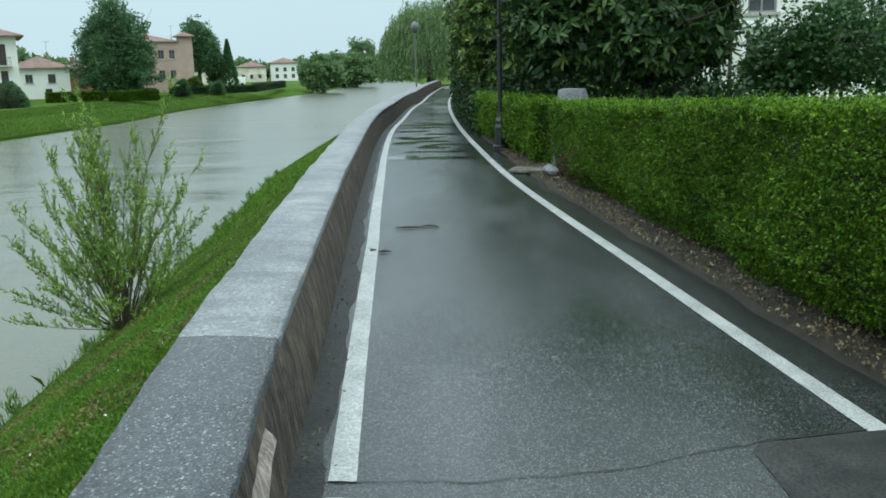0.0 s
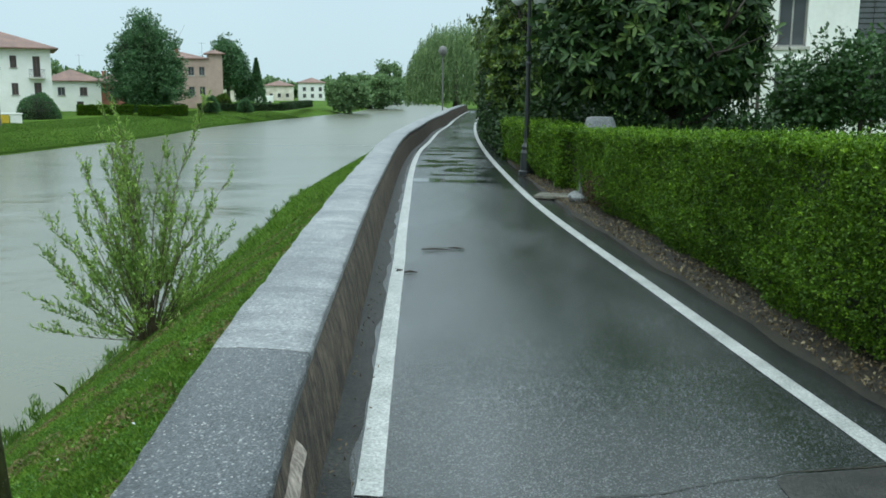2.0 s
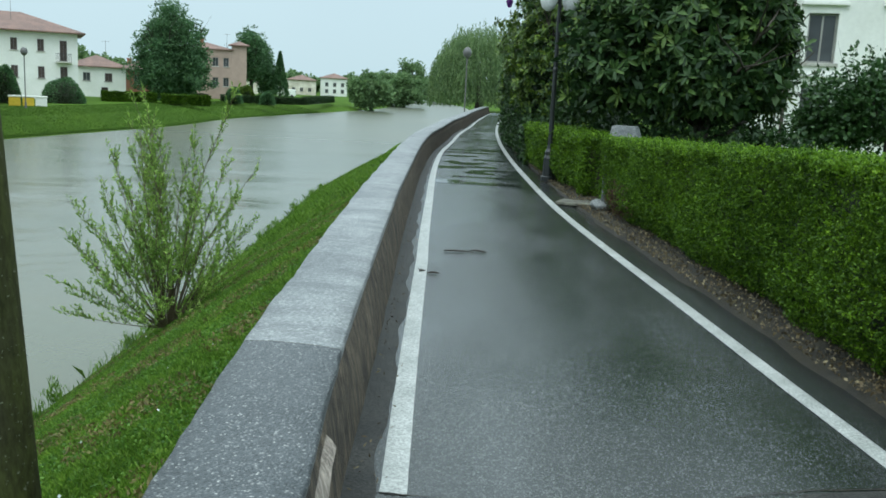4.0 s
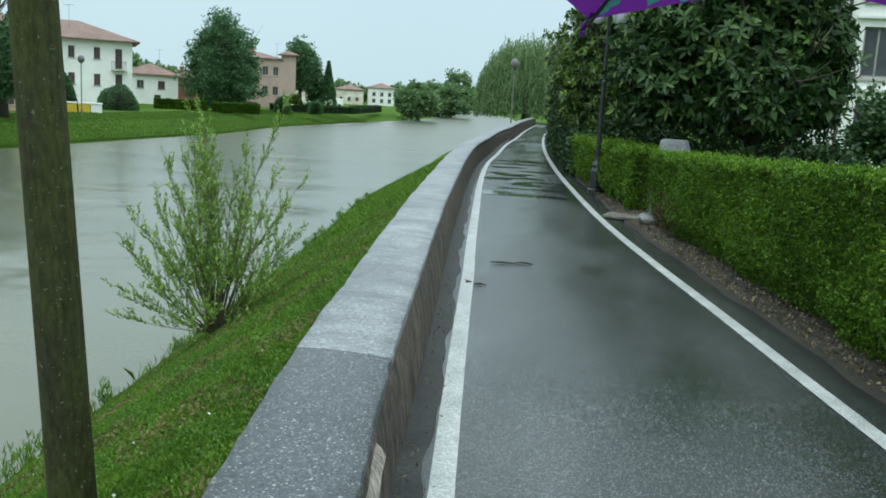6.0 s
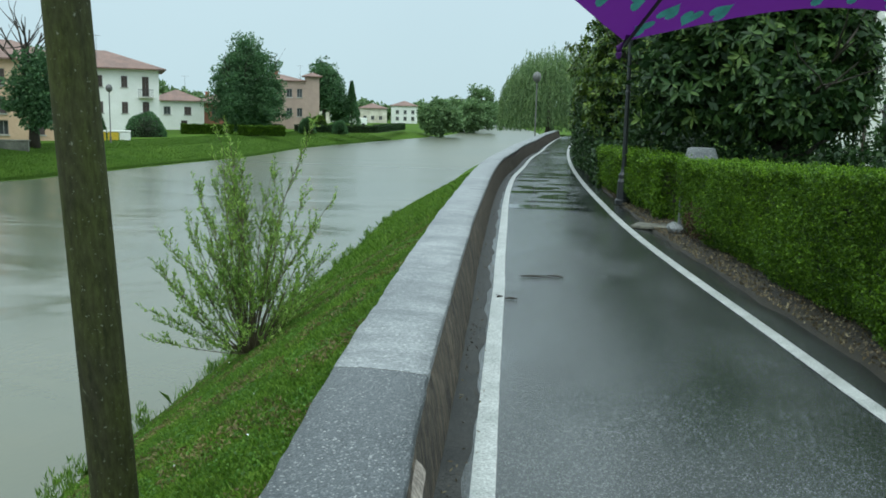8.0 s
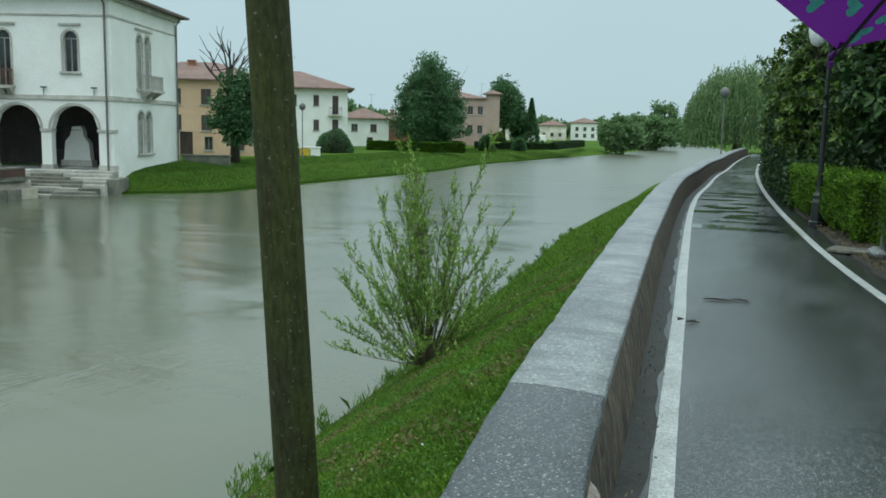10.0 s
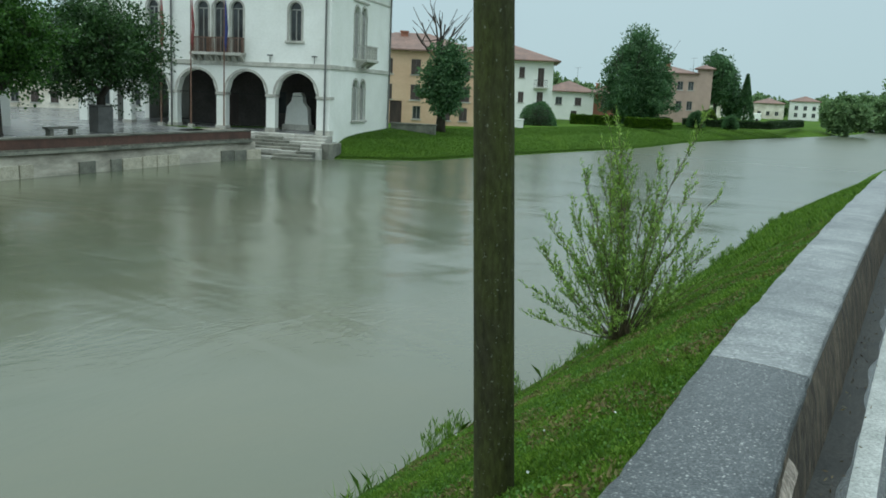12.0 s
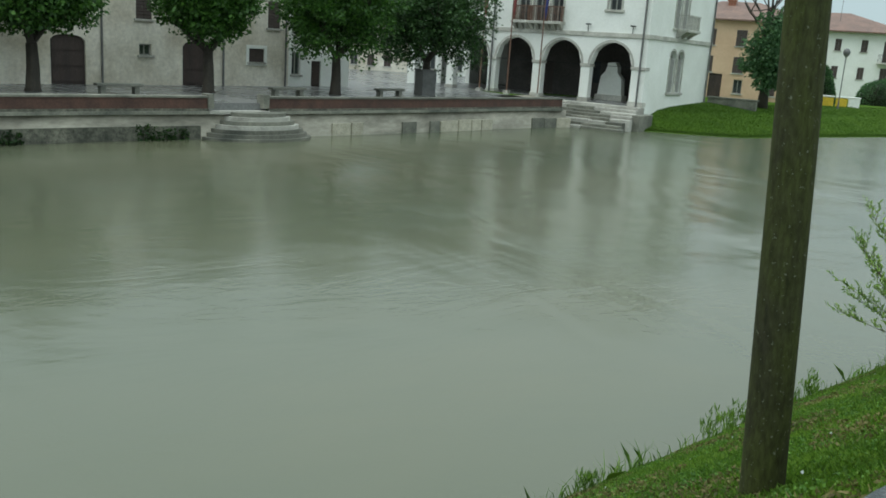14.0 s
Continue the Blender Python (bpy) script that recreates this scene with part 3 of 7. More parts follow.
# ---- plan: edges as smooth functions of y ----
WALL = curve([(-30, 4.9), (-3, 0.40), (1.8, -0.38), (3.2, -0.625), (4.57, -0.86), (7, -1.27), (9, -1.6), (13.2, -2.25), (16, -2.68), (20, -3.25), (24, -3.74), (28, -4.1), (35, -4.78), (43, -5.35), (50, -5.95), (66, -7.1), (76, -7.7)])
LINE_R = curve([(-30, 9.0), (3.7, 1.91), (4.97, 1.635), (6.83, 1.245), (9.26, 0.72), (11.4, 0.28), (18, -0.82), (27.4, -2.13), (37.3, -3.26), (50, -4.4), (76, -6.0)])
NEAR_BANK = curve([(-60, 6.0), (-20, -2.4), (0, -5.4), (6.4, -6.3), (9.5, -6.77), (13, -7.27), (20.6, -8.45), (26, -9.3), (38, -11.37), (52, -12.6), (78, -15.8), (120, -18.5), (191, -24), (330, -48), (420, -75)])
FAR_BANK = curve([(-60, -21), (3.4, -36.4), (7.7, -37.5), (16.8, -39.3), (23.2, -41.0), (32.8, -43.8), (36, -44.6), (38.5, -44.8), (43.2, -42.7), (47.3, -39.7), (54, -39.7), (71, -40.2), (82.6, -40.5), (108, -44.3), (134, -45.3), (169, -45.5), (191, -46), (240, -52), (330, -76), (420, -105)])
COPING = lambda y: WALL(y) - np.interp(y, [1.7, 3.1], [0.004, 0.034])  # lane-side edge of the coping
FOOT = lambda y: WALL(y) + np.interp(y, [2.8, 4.6, 7, 14], [0.018, 0.045, 0.055, 0.03])  # battered foot of the wall
WATER, TOWN, WALL_H, WALL_W = -3.1, -1.55, 0.535, 0.445


def grass_z(x, y):
    """Height of the mown slope between wall and river."""
    a, b = COPING(y) - WALL_W, NEAR_BANK(y)
    t = np.clip((a - x) / (a - b), 0, 1)
    return 0.06 + (WATER - 0.06) * (0.82 * t + 0.18 * t**2)


# ---- ground, one sheet to the horizon ----
ys = np.r_[-2500, -900, -300, -120, np.arange(-60, 90, 1.0), np.arange(90, 200, 4.0), np.arange(200, 421, 20.0), 700, 1500, 3000]
w_x, nb, fb = WALL(np.clip(ys, -60, 76)), NEAR_BANK(np.clip(ys, -60, 420)), FAR_BANK(np.clip(ys, -60, 420))
quay = np.clip((41.0 - ys) / 1.0, 0, 1)
bay = np.clip((ys - 37.4) / 0.6, 0, 1) * np.clip((41.8 - ys) / 0.8, 0, 1)  # recess of the palace steps
slope_cols = []
for t in np.linspace(0, 1, 9):
    xx = (w_x - WALL_W) * (1 - t) + nb * t
    slope_cols.append((xx, 0.06 + (WATER - 0.06) * (0.82 * t + 0.18 * t**2) - 0.012 * (t > 0) * (t < 1)))
ground_cols = [
    (np.full_like(ys, -3000.0), np.full_like(ys, TOWN)),
    (fb - 60, np.full_like(ys, TOWN)),
    (fb - 14, np.full_like(ys, TOWN + 0.02)),
    (fb - 9 * (1 - quay) - 1.2 * quay - 6.9 * bay, np.full_like(ys, TOWN + 0.05) - 0.05 * quay),
    (fb - 5 * (1 - quay) - 0.6 * quay - 6.4 * bay, -1.95 * (1 - quay) + (TOWN - 0.3) * quay),
    (fb - 0.3 * quay - 6.0 * bay, WATER + 0.03 - 0.6 * quay),
    (fb + 3, np.full_like(ys, WATER - 1.5)),
    (nb - 3, np.full_like(ys, WATER - 1.5)),
] + slope_cols[::-1] + [
    (w_x - 0.05, np.full_like(ys, -0.03)),
    (w_x + 6, np.full_like(ys, -0.03)),
    (w_x + 25, np.full_like(ys, 0.0)),
    (np.full_like(ys, 3000.0), np.full_like(ys, 0.0)),
]
ground = loft("ground", ground_cols, ys, "ground")
tagged(ground, "rain-wet mown grass ground with sloping river banks", "ground", kind="structure")

water = loft("water", [(fb - 1.5 - 6.5 * bay, np.full_like(ys, WATER)), ((fb + nb) / 2, np.full_like(ys, WATER)), (nb + 1.0, np.full_like(ys, WATER))], ys, "water", smooth=False)
tagged(water, "silty grey-green river in spate with slow swirls", "river", kind="structure")

# ---- road ----
ry = np.r_[np.arange(-30, 4, 0.5), np.arange(4, 30, 0.5), np.arange(30, 77, 1.0)]
edge_r = LINE_R(ry) + 0.36 + 0.03 * np.sin(ry * 2.1) + 0.02 * np.sin(ry * 5.3)
fr = [0.0, 0.05, 0.25, 0.5, 0.75, 0.95, 1.0]
road_cols = [(WALL(ry) - 0.03, np.full_like(ry, -0.005))] + [((1 - t) * (WALL(ry) + 0.02) + t * edge_r, 0.0 + 0.018 * math.sin(math.pi * t) * np.ones_like(ry) - 0.0) for t in fr] + [(edge_r + 0.02, np.full_like(ry, -0.06))]
road = loft("road", road_cols, ry, "asphalt")
tagged(road, "narrow wet grey asphalt lane beside the river wall", "road", kind="structure")


def road_z(x, y):
    t = np.clip((x - WALL(y) - 0.02) / (LINE_R(y) + 0.34 - WALL(y)), 0, 1)
    return 0.018 * np.sin(np.pi * t)


def painted_line(centre, y0, y1, seed):
    g = np.random.default_rng(seed)
    yy = np.arange(y0, y1, 0.12)
    c = centre(yy)
    wl_, wr = 0.0585 + 0.0007 * g.normal(size=len(yy)), 0.0585 + 0.0007 * g.normal(size=len(yy))
    z = road_z(c, yy) + 0.004
    ob = loft("road_line", [(c - wl_, z - 0.0), (c, z + 0.0015), (c + wr, z - 0.0)], yy, "paint_line")
    return tagged(ob, "worn white painted edge line on wet asphalt", "road line", kind="structure")


LINE_L = lambda y: WALL(y) + np.interp(y, [2.9, 4.6, 8.0, 14, 22], [0.228, 0.245, 0.285, 0.27, 0.25])
painted_line(LINE_L, 2.94, 74, 3)
painted_line(LINE_L, -14, 2.9, 5)
painted_line(LINE_R, 3.5, 74, 4)

soil_y = np.r_[np.arange(-20, 40, 0.5), np.arange(40, 77, 1.5)]
se = LINE_R(soil_y) + 0.33
soil = loft("soil_strip", [(se, np.full_like(soil_y, -0.02)), (se + 0.06, 0.012 + 0.01 * np.sin(soil_y * 3)), (se + 0.4, 0.04 + 0.02 * np.sin(soil_y * 2.3)), (se + 1.0, np.full_like(soil_y, 0.06)), (se + 3, np.full_like(soil_y, 0.05))], soil_y, "soil")
tagged(soil, "brown leaf-littered soil strip under the hedges", "soil", kind="structure")

# ---- river wall with coping slabs ----
wy = np.r_[np.arange(-30, 30, 0.4), np.arange(30, 76.5, 0.8)]
wz = WALL_H - 0.035
river_wall = loft("river_wall", [(COPING(wy) - WALL_W + 0.02, np.full_like(wy, -0.4)), (COPING(wy) - WALL_W + 0.02, np.full_like(wy, wz)), (COPING(wy) - 0.035, np.full_like(wy, wz)), (COPING(wy) * 0.45 + FOOT(wy) * 0.55 - 0.022 + 0.006 * np.sin(wy * 4), np.full_like(wy, 0.3)), (FOOT(wy) + 0.004 * np.sin(wy * 7), np.full_like(wy, -0.05))], wy, "wall_face", smooth=False)
tagged(river_wall, "low river wall in brown stained render with a grey coping", "wall", kind="structure")


def coping_slab(y0, y1, material, n, seed):
    g = np.random.default_rng(seed)
    yy = np.linspace(y0, y1, n)
    r, l = COPING(yy) + 0.006, COPING(yy) - WALL_W
    h = WALL_H + 0.006 * np.sin(yy * 2.2) + 0.007 * np.sin(yy * 5.3 + 1.2 * np.sin(yy * 0.9))
    j = 0.003 * g.normal(size=(2, n)) * np.minimum(1, np.minimum(np.arange(n), np.arange(n)[::-1]))
    cols = [(l + j[0], h * 0 + wz - 0.02), (l + j[0], h - 0.012), (l + 0.01 + j[0], h), (l + 0.13, h + 0.01), (r - 0.13, h + 0.01), (r - 0.01 + j[1], h), (r + j[1], h - 0.012), (r + j[1] * 0.5 - 0.003, h * 0 + wz - 0.015)]
    return loft("coping_slab", cols, yy, material, river_wall)


cuts = [-30, -22, -14, -6, -1.2, 3.17]
while cuts[-1] < 75:
    cuts.append(cuts[-1] + 2.45 + 0.25 * math.sin(len(cuts) * 2.1))
for i, (a, b) in enumerate(zip(cuts, cuts[1:])):
    coping_slab(a + (0.003 if i == 5 else 0.0), min(b, 76) - (0.003 if i == 4 else 0.0), "coping_dark" if a < 3 else "coping_pale", max(8, int((b - a) / 0.1)), i)

# ---- clipped hedges ----
def hedge(y0, y1, front, depth, height, n, size, material="hedge_leaf", seed=1, label="", clearance=0.1):
    """A clipped hedge: solid core with inner shade put into its colour, shell of small leaves. front(y): the lane-side
    face.
    """
    top = empty("hedge", pose(0, 0, 0), label, "hedge", "clipped hedges")
    yy = np.linspace(y0 + 0.1, y1 - 0.1, max(6, int((y1 - y0) / 0.6)))
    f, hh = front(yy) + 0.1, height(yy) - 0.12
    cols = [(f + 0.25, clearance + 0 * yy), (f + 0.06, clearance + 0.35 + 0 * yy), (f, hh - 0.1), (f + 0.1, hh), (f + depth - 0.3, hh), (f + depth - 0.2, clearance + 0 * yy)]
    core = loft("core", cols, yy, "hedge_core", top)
    bm = bmesh.new()
    for end in (yy[0], yy[-1]):
        k = 0 if end == yy[0] else -1
        vs = [bm.verts.new((c[0][k], end, c[1][k])) for c in cols]
        bm.faces.new(vs)
    for i in range(max(3, int((y1 - y0) / 0.45))):
        y = y0 + 0.2 + (y1 - y0 - 0.4) * i / max(2, int((y1 - y0) / 0.45) - 1)
        x = float(front(y)) + depth * 0.45
        tube(bm, [(x, y, 0.0), (x + 0.02, y + 0.03, 0.3), (x - 0.03, y, 0.6)], [0.018, 0.014, 0.01], 5)
    tagged(part("stems", bm, "bark", top), kind="stuff")
    g = np.random.default_rng(seed)
    area = (y1 - y0) * (1.2 + depth) + 2 * depth * 1.2
    nf, nt_, ne = int(n * (y1 - y0) * 1.2 / area), int(n * (y1 - y0) * depth / area), int(n * depth * 1.2 / area)
    per = 9
    nf, nt_, ne = nf // per, nt_ // per, ne // per
    pos, out = [], []
    y = y0 + (y1 - y0) * g.random(nf)
    z = clearance + (height(y) - clearance) * g.random(nf) ** 0.9
    bulge = 0.045 * np.sin(y * 2.3 + z * 3) + 0.03 * np.sin(y * 5.1 - z * 6 + 1) + 0.028 * np.sin(y * 17 + 4 * np.sin(z * 9)) * np.sin(z * 19 + 3 * np.sin(y * 7))
    inset = np.where(z < 0.35, (0.35 - z) * 0.45, 0)
    pos.append(np.stack([front(y) - bulge + inset + 0.05 * g.random(nf), y, z], 1))
    out.append(np.tile([-1.0, 0, 0.35], (nf, 1)))
    y = y0 + (y1 - y0) * g.random(nt_)
    d = depth * g.random(nt_)
    pos.append(np.stack([front(y) + d, y, height(y) + 0.025 * np.sin(y * 3.1 + d * 5) + 0.022 * np.sin(y * 13 + d * 9) - 0.05 * g.random(nt_) + 0.05 * (g.random(nt_) > 0.95)], 1))
    out.append(np.tile([-0.2, 0, 1.0], (nt_, 1)))
    for end, sgn in ((y0, -1.0), (y1, 1.0)):
        d, z = depth * g.random(ne), clearance + (float(height(end)) - clearance) * g.random(ne)
        pos.append(np.stack([float(front(end)) + d, end + sgn * 0.03 * np.sin(d * 8 + z * 5) - sgn * 0.05 * g.random(ne), z], 1))
        out.append(np.tile([-0.1, sgn, 0.3], (ne, 1)))
    pos, out = np.concatenate(pos), np.concatenate(out)
    # small sprigs: leaves set along a short shoot, with dark gaps between shoots
    ax = out + 0.45 * g.normal(size=out.shape)
    ax /= np.linalg.norm(ax, axis=1, keepdims=True)
    m = len(pos)
    back = np.linspace(0, 1, per)[None, :, None] * size * 2.6
    lp = pos[:, None] - ax[:, None] * back + size * 0.45 * g.normal(size=(m, per, 3))
    lo_ = ax[:, None] * 0.7 + 0.6 * g.normal(size=(m, per, 3))
    # paler sprigs, few on the face, most on top to paint it lit
    lit_sprigs = g.random(m) < np.where(out[:, 2] > 0.9, 0.6, 0.12)
    leaves("foliage", lp[~lit_sprigs].reshape(-1, 3), lo_[~lit_sprigs].reshape(-1, 3), size, size * 0.62, material, top, 0.15, 0.3, seed)
    leaves("young_foliage", lp[lit_sprigs].reshape(-1, 3), lo_[lit_sprigs].reshape(-1, 3), size, size * 0.62, "hedge_lit" if material == "hedge_leaf" else material, top, 0.15, 0.3, seed + 50)
    return top


h_front = curve([(-8, 5.0), (3.0, 2.62), (5.35, 2.1), (7.32, 1.74), (9.48, 1.32), (11.71, 0.86), (13.06, 0.6)])
h_top = curve([(-8, 1.42), (5, 1.37), (9.5, 1.19), (13.2, 1.08)])
long_hedge = hedge(1.5, 12.95, h_front, 0.85, h_top, 430000, 0.0225, seed=11, label="bright green clipped box hedge along the wet lane", clearance=0.07)
g = np.random.default_rng(19)
dy, dz = 11.75 + 0.32 * g.normal(size=900), 0.3 + 0.12 * g.normal(size=900)
ok = (dz > 0.08) & (dz < 0.62)
dead = leaves("dead_patch", np.stack([h_front(dy) - 0.035 + 0.05 * g.random(900), dy, dz], 1)[ok], np.tile([-0.6, 0, 0.2], (int(ok.sum()), 1)), 0.035, 0.014, "dead_leaf", long_hedge, 0.0, 0.9, 20)
dead["label"] = "reddish-brown dead patch"
h2_front = curve([(14.2, 0.33), (15.1, 0.15), (18.0, -0.45), (21.7, -1.15)])
hedge(14.3, 21.0, h2_front, 0.8, curve([(13.7, 1.06), (21, 1.0)]), 100000, 0.038, seed=12, label="bright green clipped hedge behind the street lamp", clearance=0.1)

# pale flaked stretch of the wall face, below the coping
by = np.arange(0.2, 2.76, 0.08)
lowz = np.interp(by, [0.2, 1.6, 2.3, 2.75], [0.03, 0.06, 0.2, 0.335]) + 0.02 * np.sin(by * 23)
bare_patch = loft("bare_render", [(COPING(by) - 0.018, np.full_like(by, WALL_H - 0.185)), (COPING(by) * 0.5 + FOOT(by) * 0.5 - 0.008, (lowz + WALL_H - 0.185) / 2), (COPING(by) * 0.2 + FOOT(by) * 0.8 - 0.002, lowz)], by, "wall_bare", river_wall)
bare_patch["label"] = "pale flaked render"


# ---- puddles: thin films of water in the hollows of the lane ----
def puddle(x, y, a, b, seed):
    g = np.random.default_rng(seed)
    bm = bmesh.new()
    ph = g.random(6) * 6.28
    n = 40
    vs = []
    for i in range(n):
        t = 2 * math.pi * i / n
        r = 1 + 0.28 * math.sin(2 * t + ph[0]) + 0.2 * math.sin(3 * t + ph[1]) + 0.13 * math.sin(5 * t + ph[2]) + 0.08 * math.sin(9 * t + ph[3])
        px, py = x + a * r * math.cos(t), y + b * r * math.sin(t)
        vs.append(bm.verts.new((px, py, float(road_z(np.array(px), np.array(py))) + 0.003)))
    bm.faces.new(vs)
    bmesh.ops.triangulate(bm, faces=bm.faces[:])
    return tagged(part("puddle", bm, "puddle"), "thin rain puddle lying on the asphalt", "puddle", "puddles on the lane", "structure")


m_, nt_, b_, nn_, ln_ = nodes_of("puddle_water")
ln_(ramp_node(nt_, noise_node(nt_, 20, 3).outputs[0], [(0.3, (0.012, 0.014, 0.014)), (0.7, (0.03, 0.033, 0.032))]).outputs[0], b_.inputs["Base Color"])
b_.inputs["Roughness"].default_value, b_.inputs["IOR"].default_value = 0.03, 1.33
bump_node(nt_, b_, noise_node(nt_, 9, 2).outputs[0], 0.02, 0.01)
MAT["puddle"] = m_
g = np.random.default_rng(61)
for k in range(46):
    y = 15.5 + 27 * g.random() ** 1.2
    t = 0.18 + 0.6 * g.random()
    x = float(WALL(y)) * (1 - t) + float(LINE_R(y)) * t
    puddle(x, y, 0.14 + 0.5 * g.random(), 0.06 + 0.26 * g.random() ** 1.5, 300 + k)
puddle(-0.35, 18.6, 0.3, 0.25, 340)

# coarser dark asphalt before the joint, at the driveway
py = np.r_[np.arange(-4, 3.2, 0.2), np.arange(3.2, 3.68, 0.04)]
lx = np.interp(py, [-4, 2.2, 2.9, 3.3, 3.36, 3.6, 3.7], [2.2, 1.5, 1.36, 1.345, 1.38, 2.02, 2.26]) + 0.012 * np.sin(py * 9)
asphalt_patch = loft("asphalt_patch", [(lx, road_z(lx, py) + 0.002), (lx + 0.05, road_z(lx, py) + 0.005), (LINE_R(py) + 0.33, 0 * py + 0.006)], py, "patch")
tagged(asphalt_patch, "coarse dark patch of asphalt at the driveway", "asphalt patch", kind="structure")

# dirt and grit washed against the foot of the wall
gy = np.arange(-10, 40, 0.12)
gw = 0.13 + 0.018 * np.sin(gy * 3.3) + 0.012 * np.sin(gy * 8.7 + 1)
gutter = loft("gutter_grit", [(FOOT(gy) - 0.02, 0.012 + 0 * gy), (FOOT(gy) + 0.03, road_z(FOOT(gy) + 0.03, gy) + 0.007), (FOOT(gy) + gw, road_z(FOOT(gy) + gw, gy) + 0.002)], gy, "patch")
tagged(gutter, "dark wet grit along the foot of the wall", "grit", kind="structure")

# ---- walls with openings ----
def wall_panel(bm, x0, x1, z0, z1, holes, thick=0.35, y=0.0):
    """An upright wall along x at y (outer face) to y+thick; holes: (xa, xb, za, zb, arched)."""
    cuts_ = {x0, x1}
    for xa, xb, za, zb, arched in holes:
        cuts_ |= {xa + (xb - xa) * i / 10 for i in range(11)} if arched else {xa, xb}
    cuts_ = sorted(c for c in cuts_ if x0 - 1e-6 <= c <= x1 + 1e-6)

    def crown(h, x):
        xa, xb, za, zb, arched = h
        if not arched:
            return zb
        r = (xb - xa) / 2
        k = max(0.0, 1 - ((x - (xa + xb) / 2) / r) ** 2)
        return zb - r * arched + r * arched * math.sqrt(k)

    for a, b in zip(cuts_, cuts_[1:]):
        if b - a < 1e-4:
            continue
        mid = (a + b) / 2
        inside = sorted([h for h in holes if h[0] < mid < h[1]], key=lambda h: h[2])
        lo = (z0, z0)
        spans = []
        for h in inside:
            spans.append((lo, (h[2], h[2])))
            lo = (crown(h, a), crown(h, b))
        spans.append((lo, (z1, z1)))
        for (la, lb), (ha, hb) in spans:
            if ha - la < 1e-3 and hb - lb < 1e-3:
                continue
            v = [bm.verts.new(p) for p in ((a, y, la), (b, y, lb), (b, y + thick, lb), (a, y + thick, la), (a, y, ha), (b, y, hb), (b, y + thick, hb), (a, y + thick, ha))]
            for q in ((3, 2, 1, 0), (4, 5, 6, 7), (0, 1, 5, 4), (1, 2, 6, 5), (2, 3, 7, 6), (3, 0, 4, 7)):
                bm.faces.new([v[i] for i in q])
    bmesh.ops.remove_doubles(bm, verts=bm.verts[:], dist=0.0005)


def turned(bm, m):
    bmesh.ops.transform(bm, matrix=m, verts=bm.verts)
    return bm


def hip_roof(bm, x0, x1, y0, y1, z, rise, over=0.5, thick=0.14):
    x0, x1, y0, y1 = x0 - over, x1 + over, y0 - over, y1 + over
    w, d = x1 - x0, y1 - y0
    k = min(w, d) / 2
    if w >= d:
        ridge = [(x0 + k, (y0 + y1) / 2), (x1 - k, (y0 + y1) / 2)]
    else:
        ridge = [((x0 + x1) / 2, y0 + k), ((x0 + x1) / 2, y1 - k)]
    lo = [bm.verts.new((x, y, z)) for x, y in ((x0, y0), (x1, y0), (x1, y1), (x0, y1))]
    up = [bm.verts.new((x, y, z + thick)) for x, y in ((x0, y0), (x1, y0), (x1, y1), (x0, y1))]
    r = [bm.verts.new((x, y, z + thick + rise)) for x, y in ridge]
    bm.faces.new(lo[::-1])
    for i in range(4):
        bm.faces.new((lo[i], lo[(i + 1) % 4], up[(i + 1) % 4], up[i]))
    if w >= d:
        fs = ((0, 1, "r1", "r0"), (1, 2, "r1"), (2, 3, "r0", "r1"), (3, 0, "r0"))
    else:
        fs = ((0, 1, "r0"), (1, 2, "r1", "r0"), (2, 3, "r1"), (3, 0, "r0", "r1"))
    for f in fs:
        bm.faces.new([up[i] if isinstance(i, int) else r[int(i[1])] for i in f])


def side_matrix(side, w, d):
    """Wall-local to house-local: side 0 front (y=0), 1 right (x=w), 2 back, 3 left."""
    return [pose(0, 0, 0), pose(w, 0, 0, 0, 0, 90), pose(w, d, 0, 0, 0, 180), pose(0, d, 0, 0, 0, -90)][side]


def louvred(bm, x0, x1, y0, y1, z0, z1, n):
    """A shutter leaf whose outer face steps out in n louvres; one closed shape."""
    prof = [(y1, z0), (y1, z1)]
    for i in range(n, 0, -1):
        prof += [(y0, z0 + (z1 - z0) * i / n), (y0 - 0.025, z0 + (z1 - z0) * (i - 0.8) / n)]
    prof.append((y0, z0))
    a, b = [[bm.verts.new((x, y, z)) for y, z in prof] for x in (x0, x1)]
    bm.faces.new(a)
    bm.faces.new(b[::-1])
    for i in range(len(prof)):
        j = (i + 1) % len(prof)
        bm.faces.new((a[j], a[i], b[i], b[j]))
    bmesh.ops.recalc_face_normals(bm, faces=bm.faces)


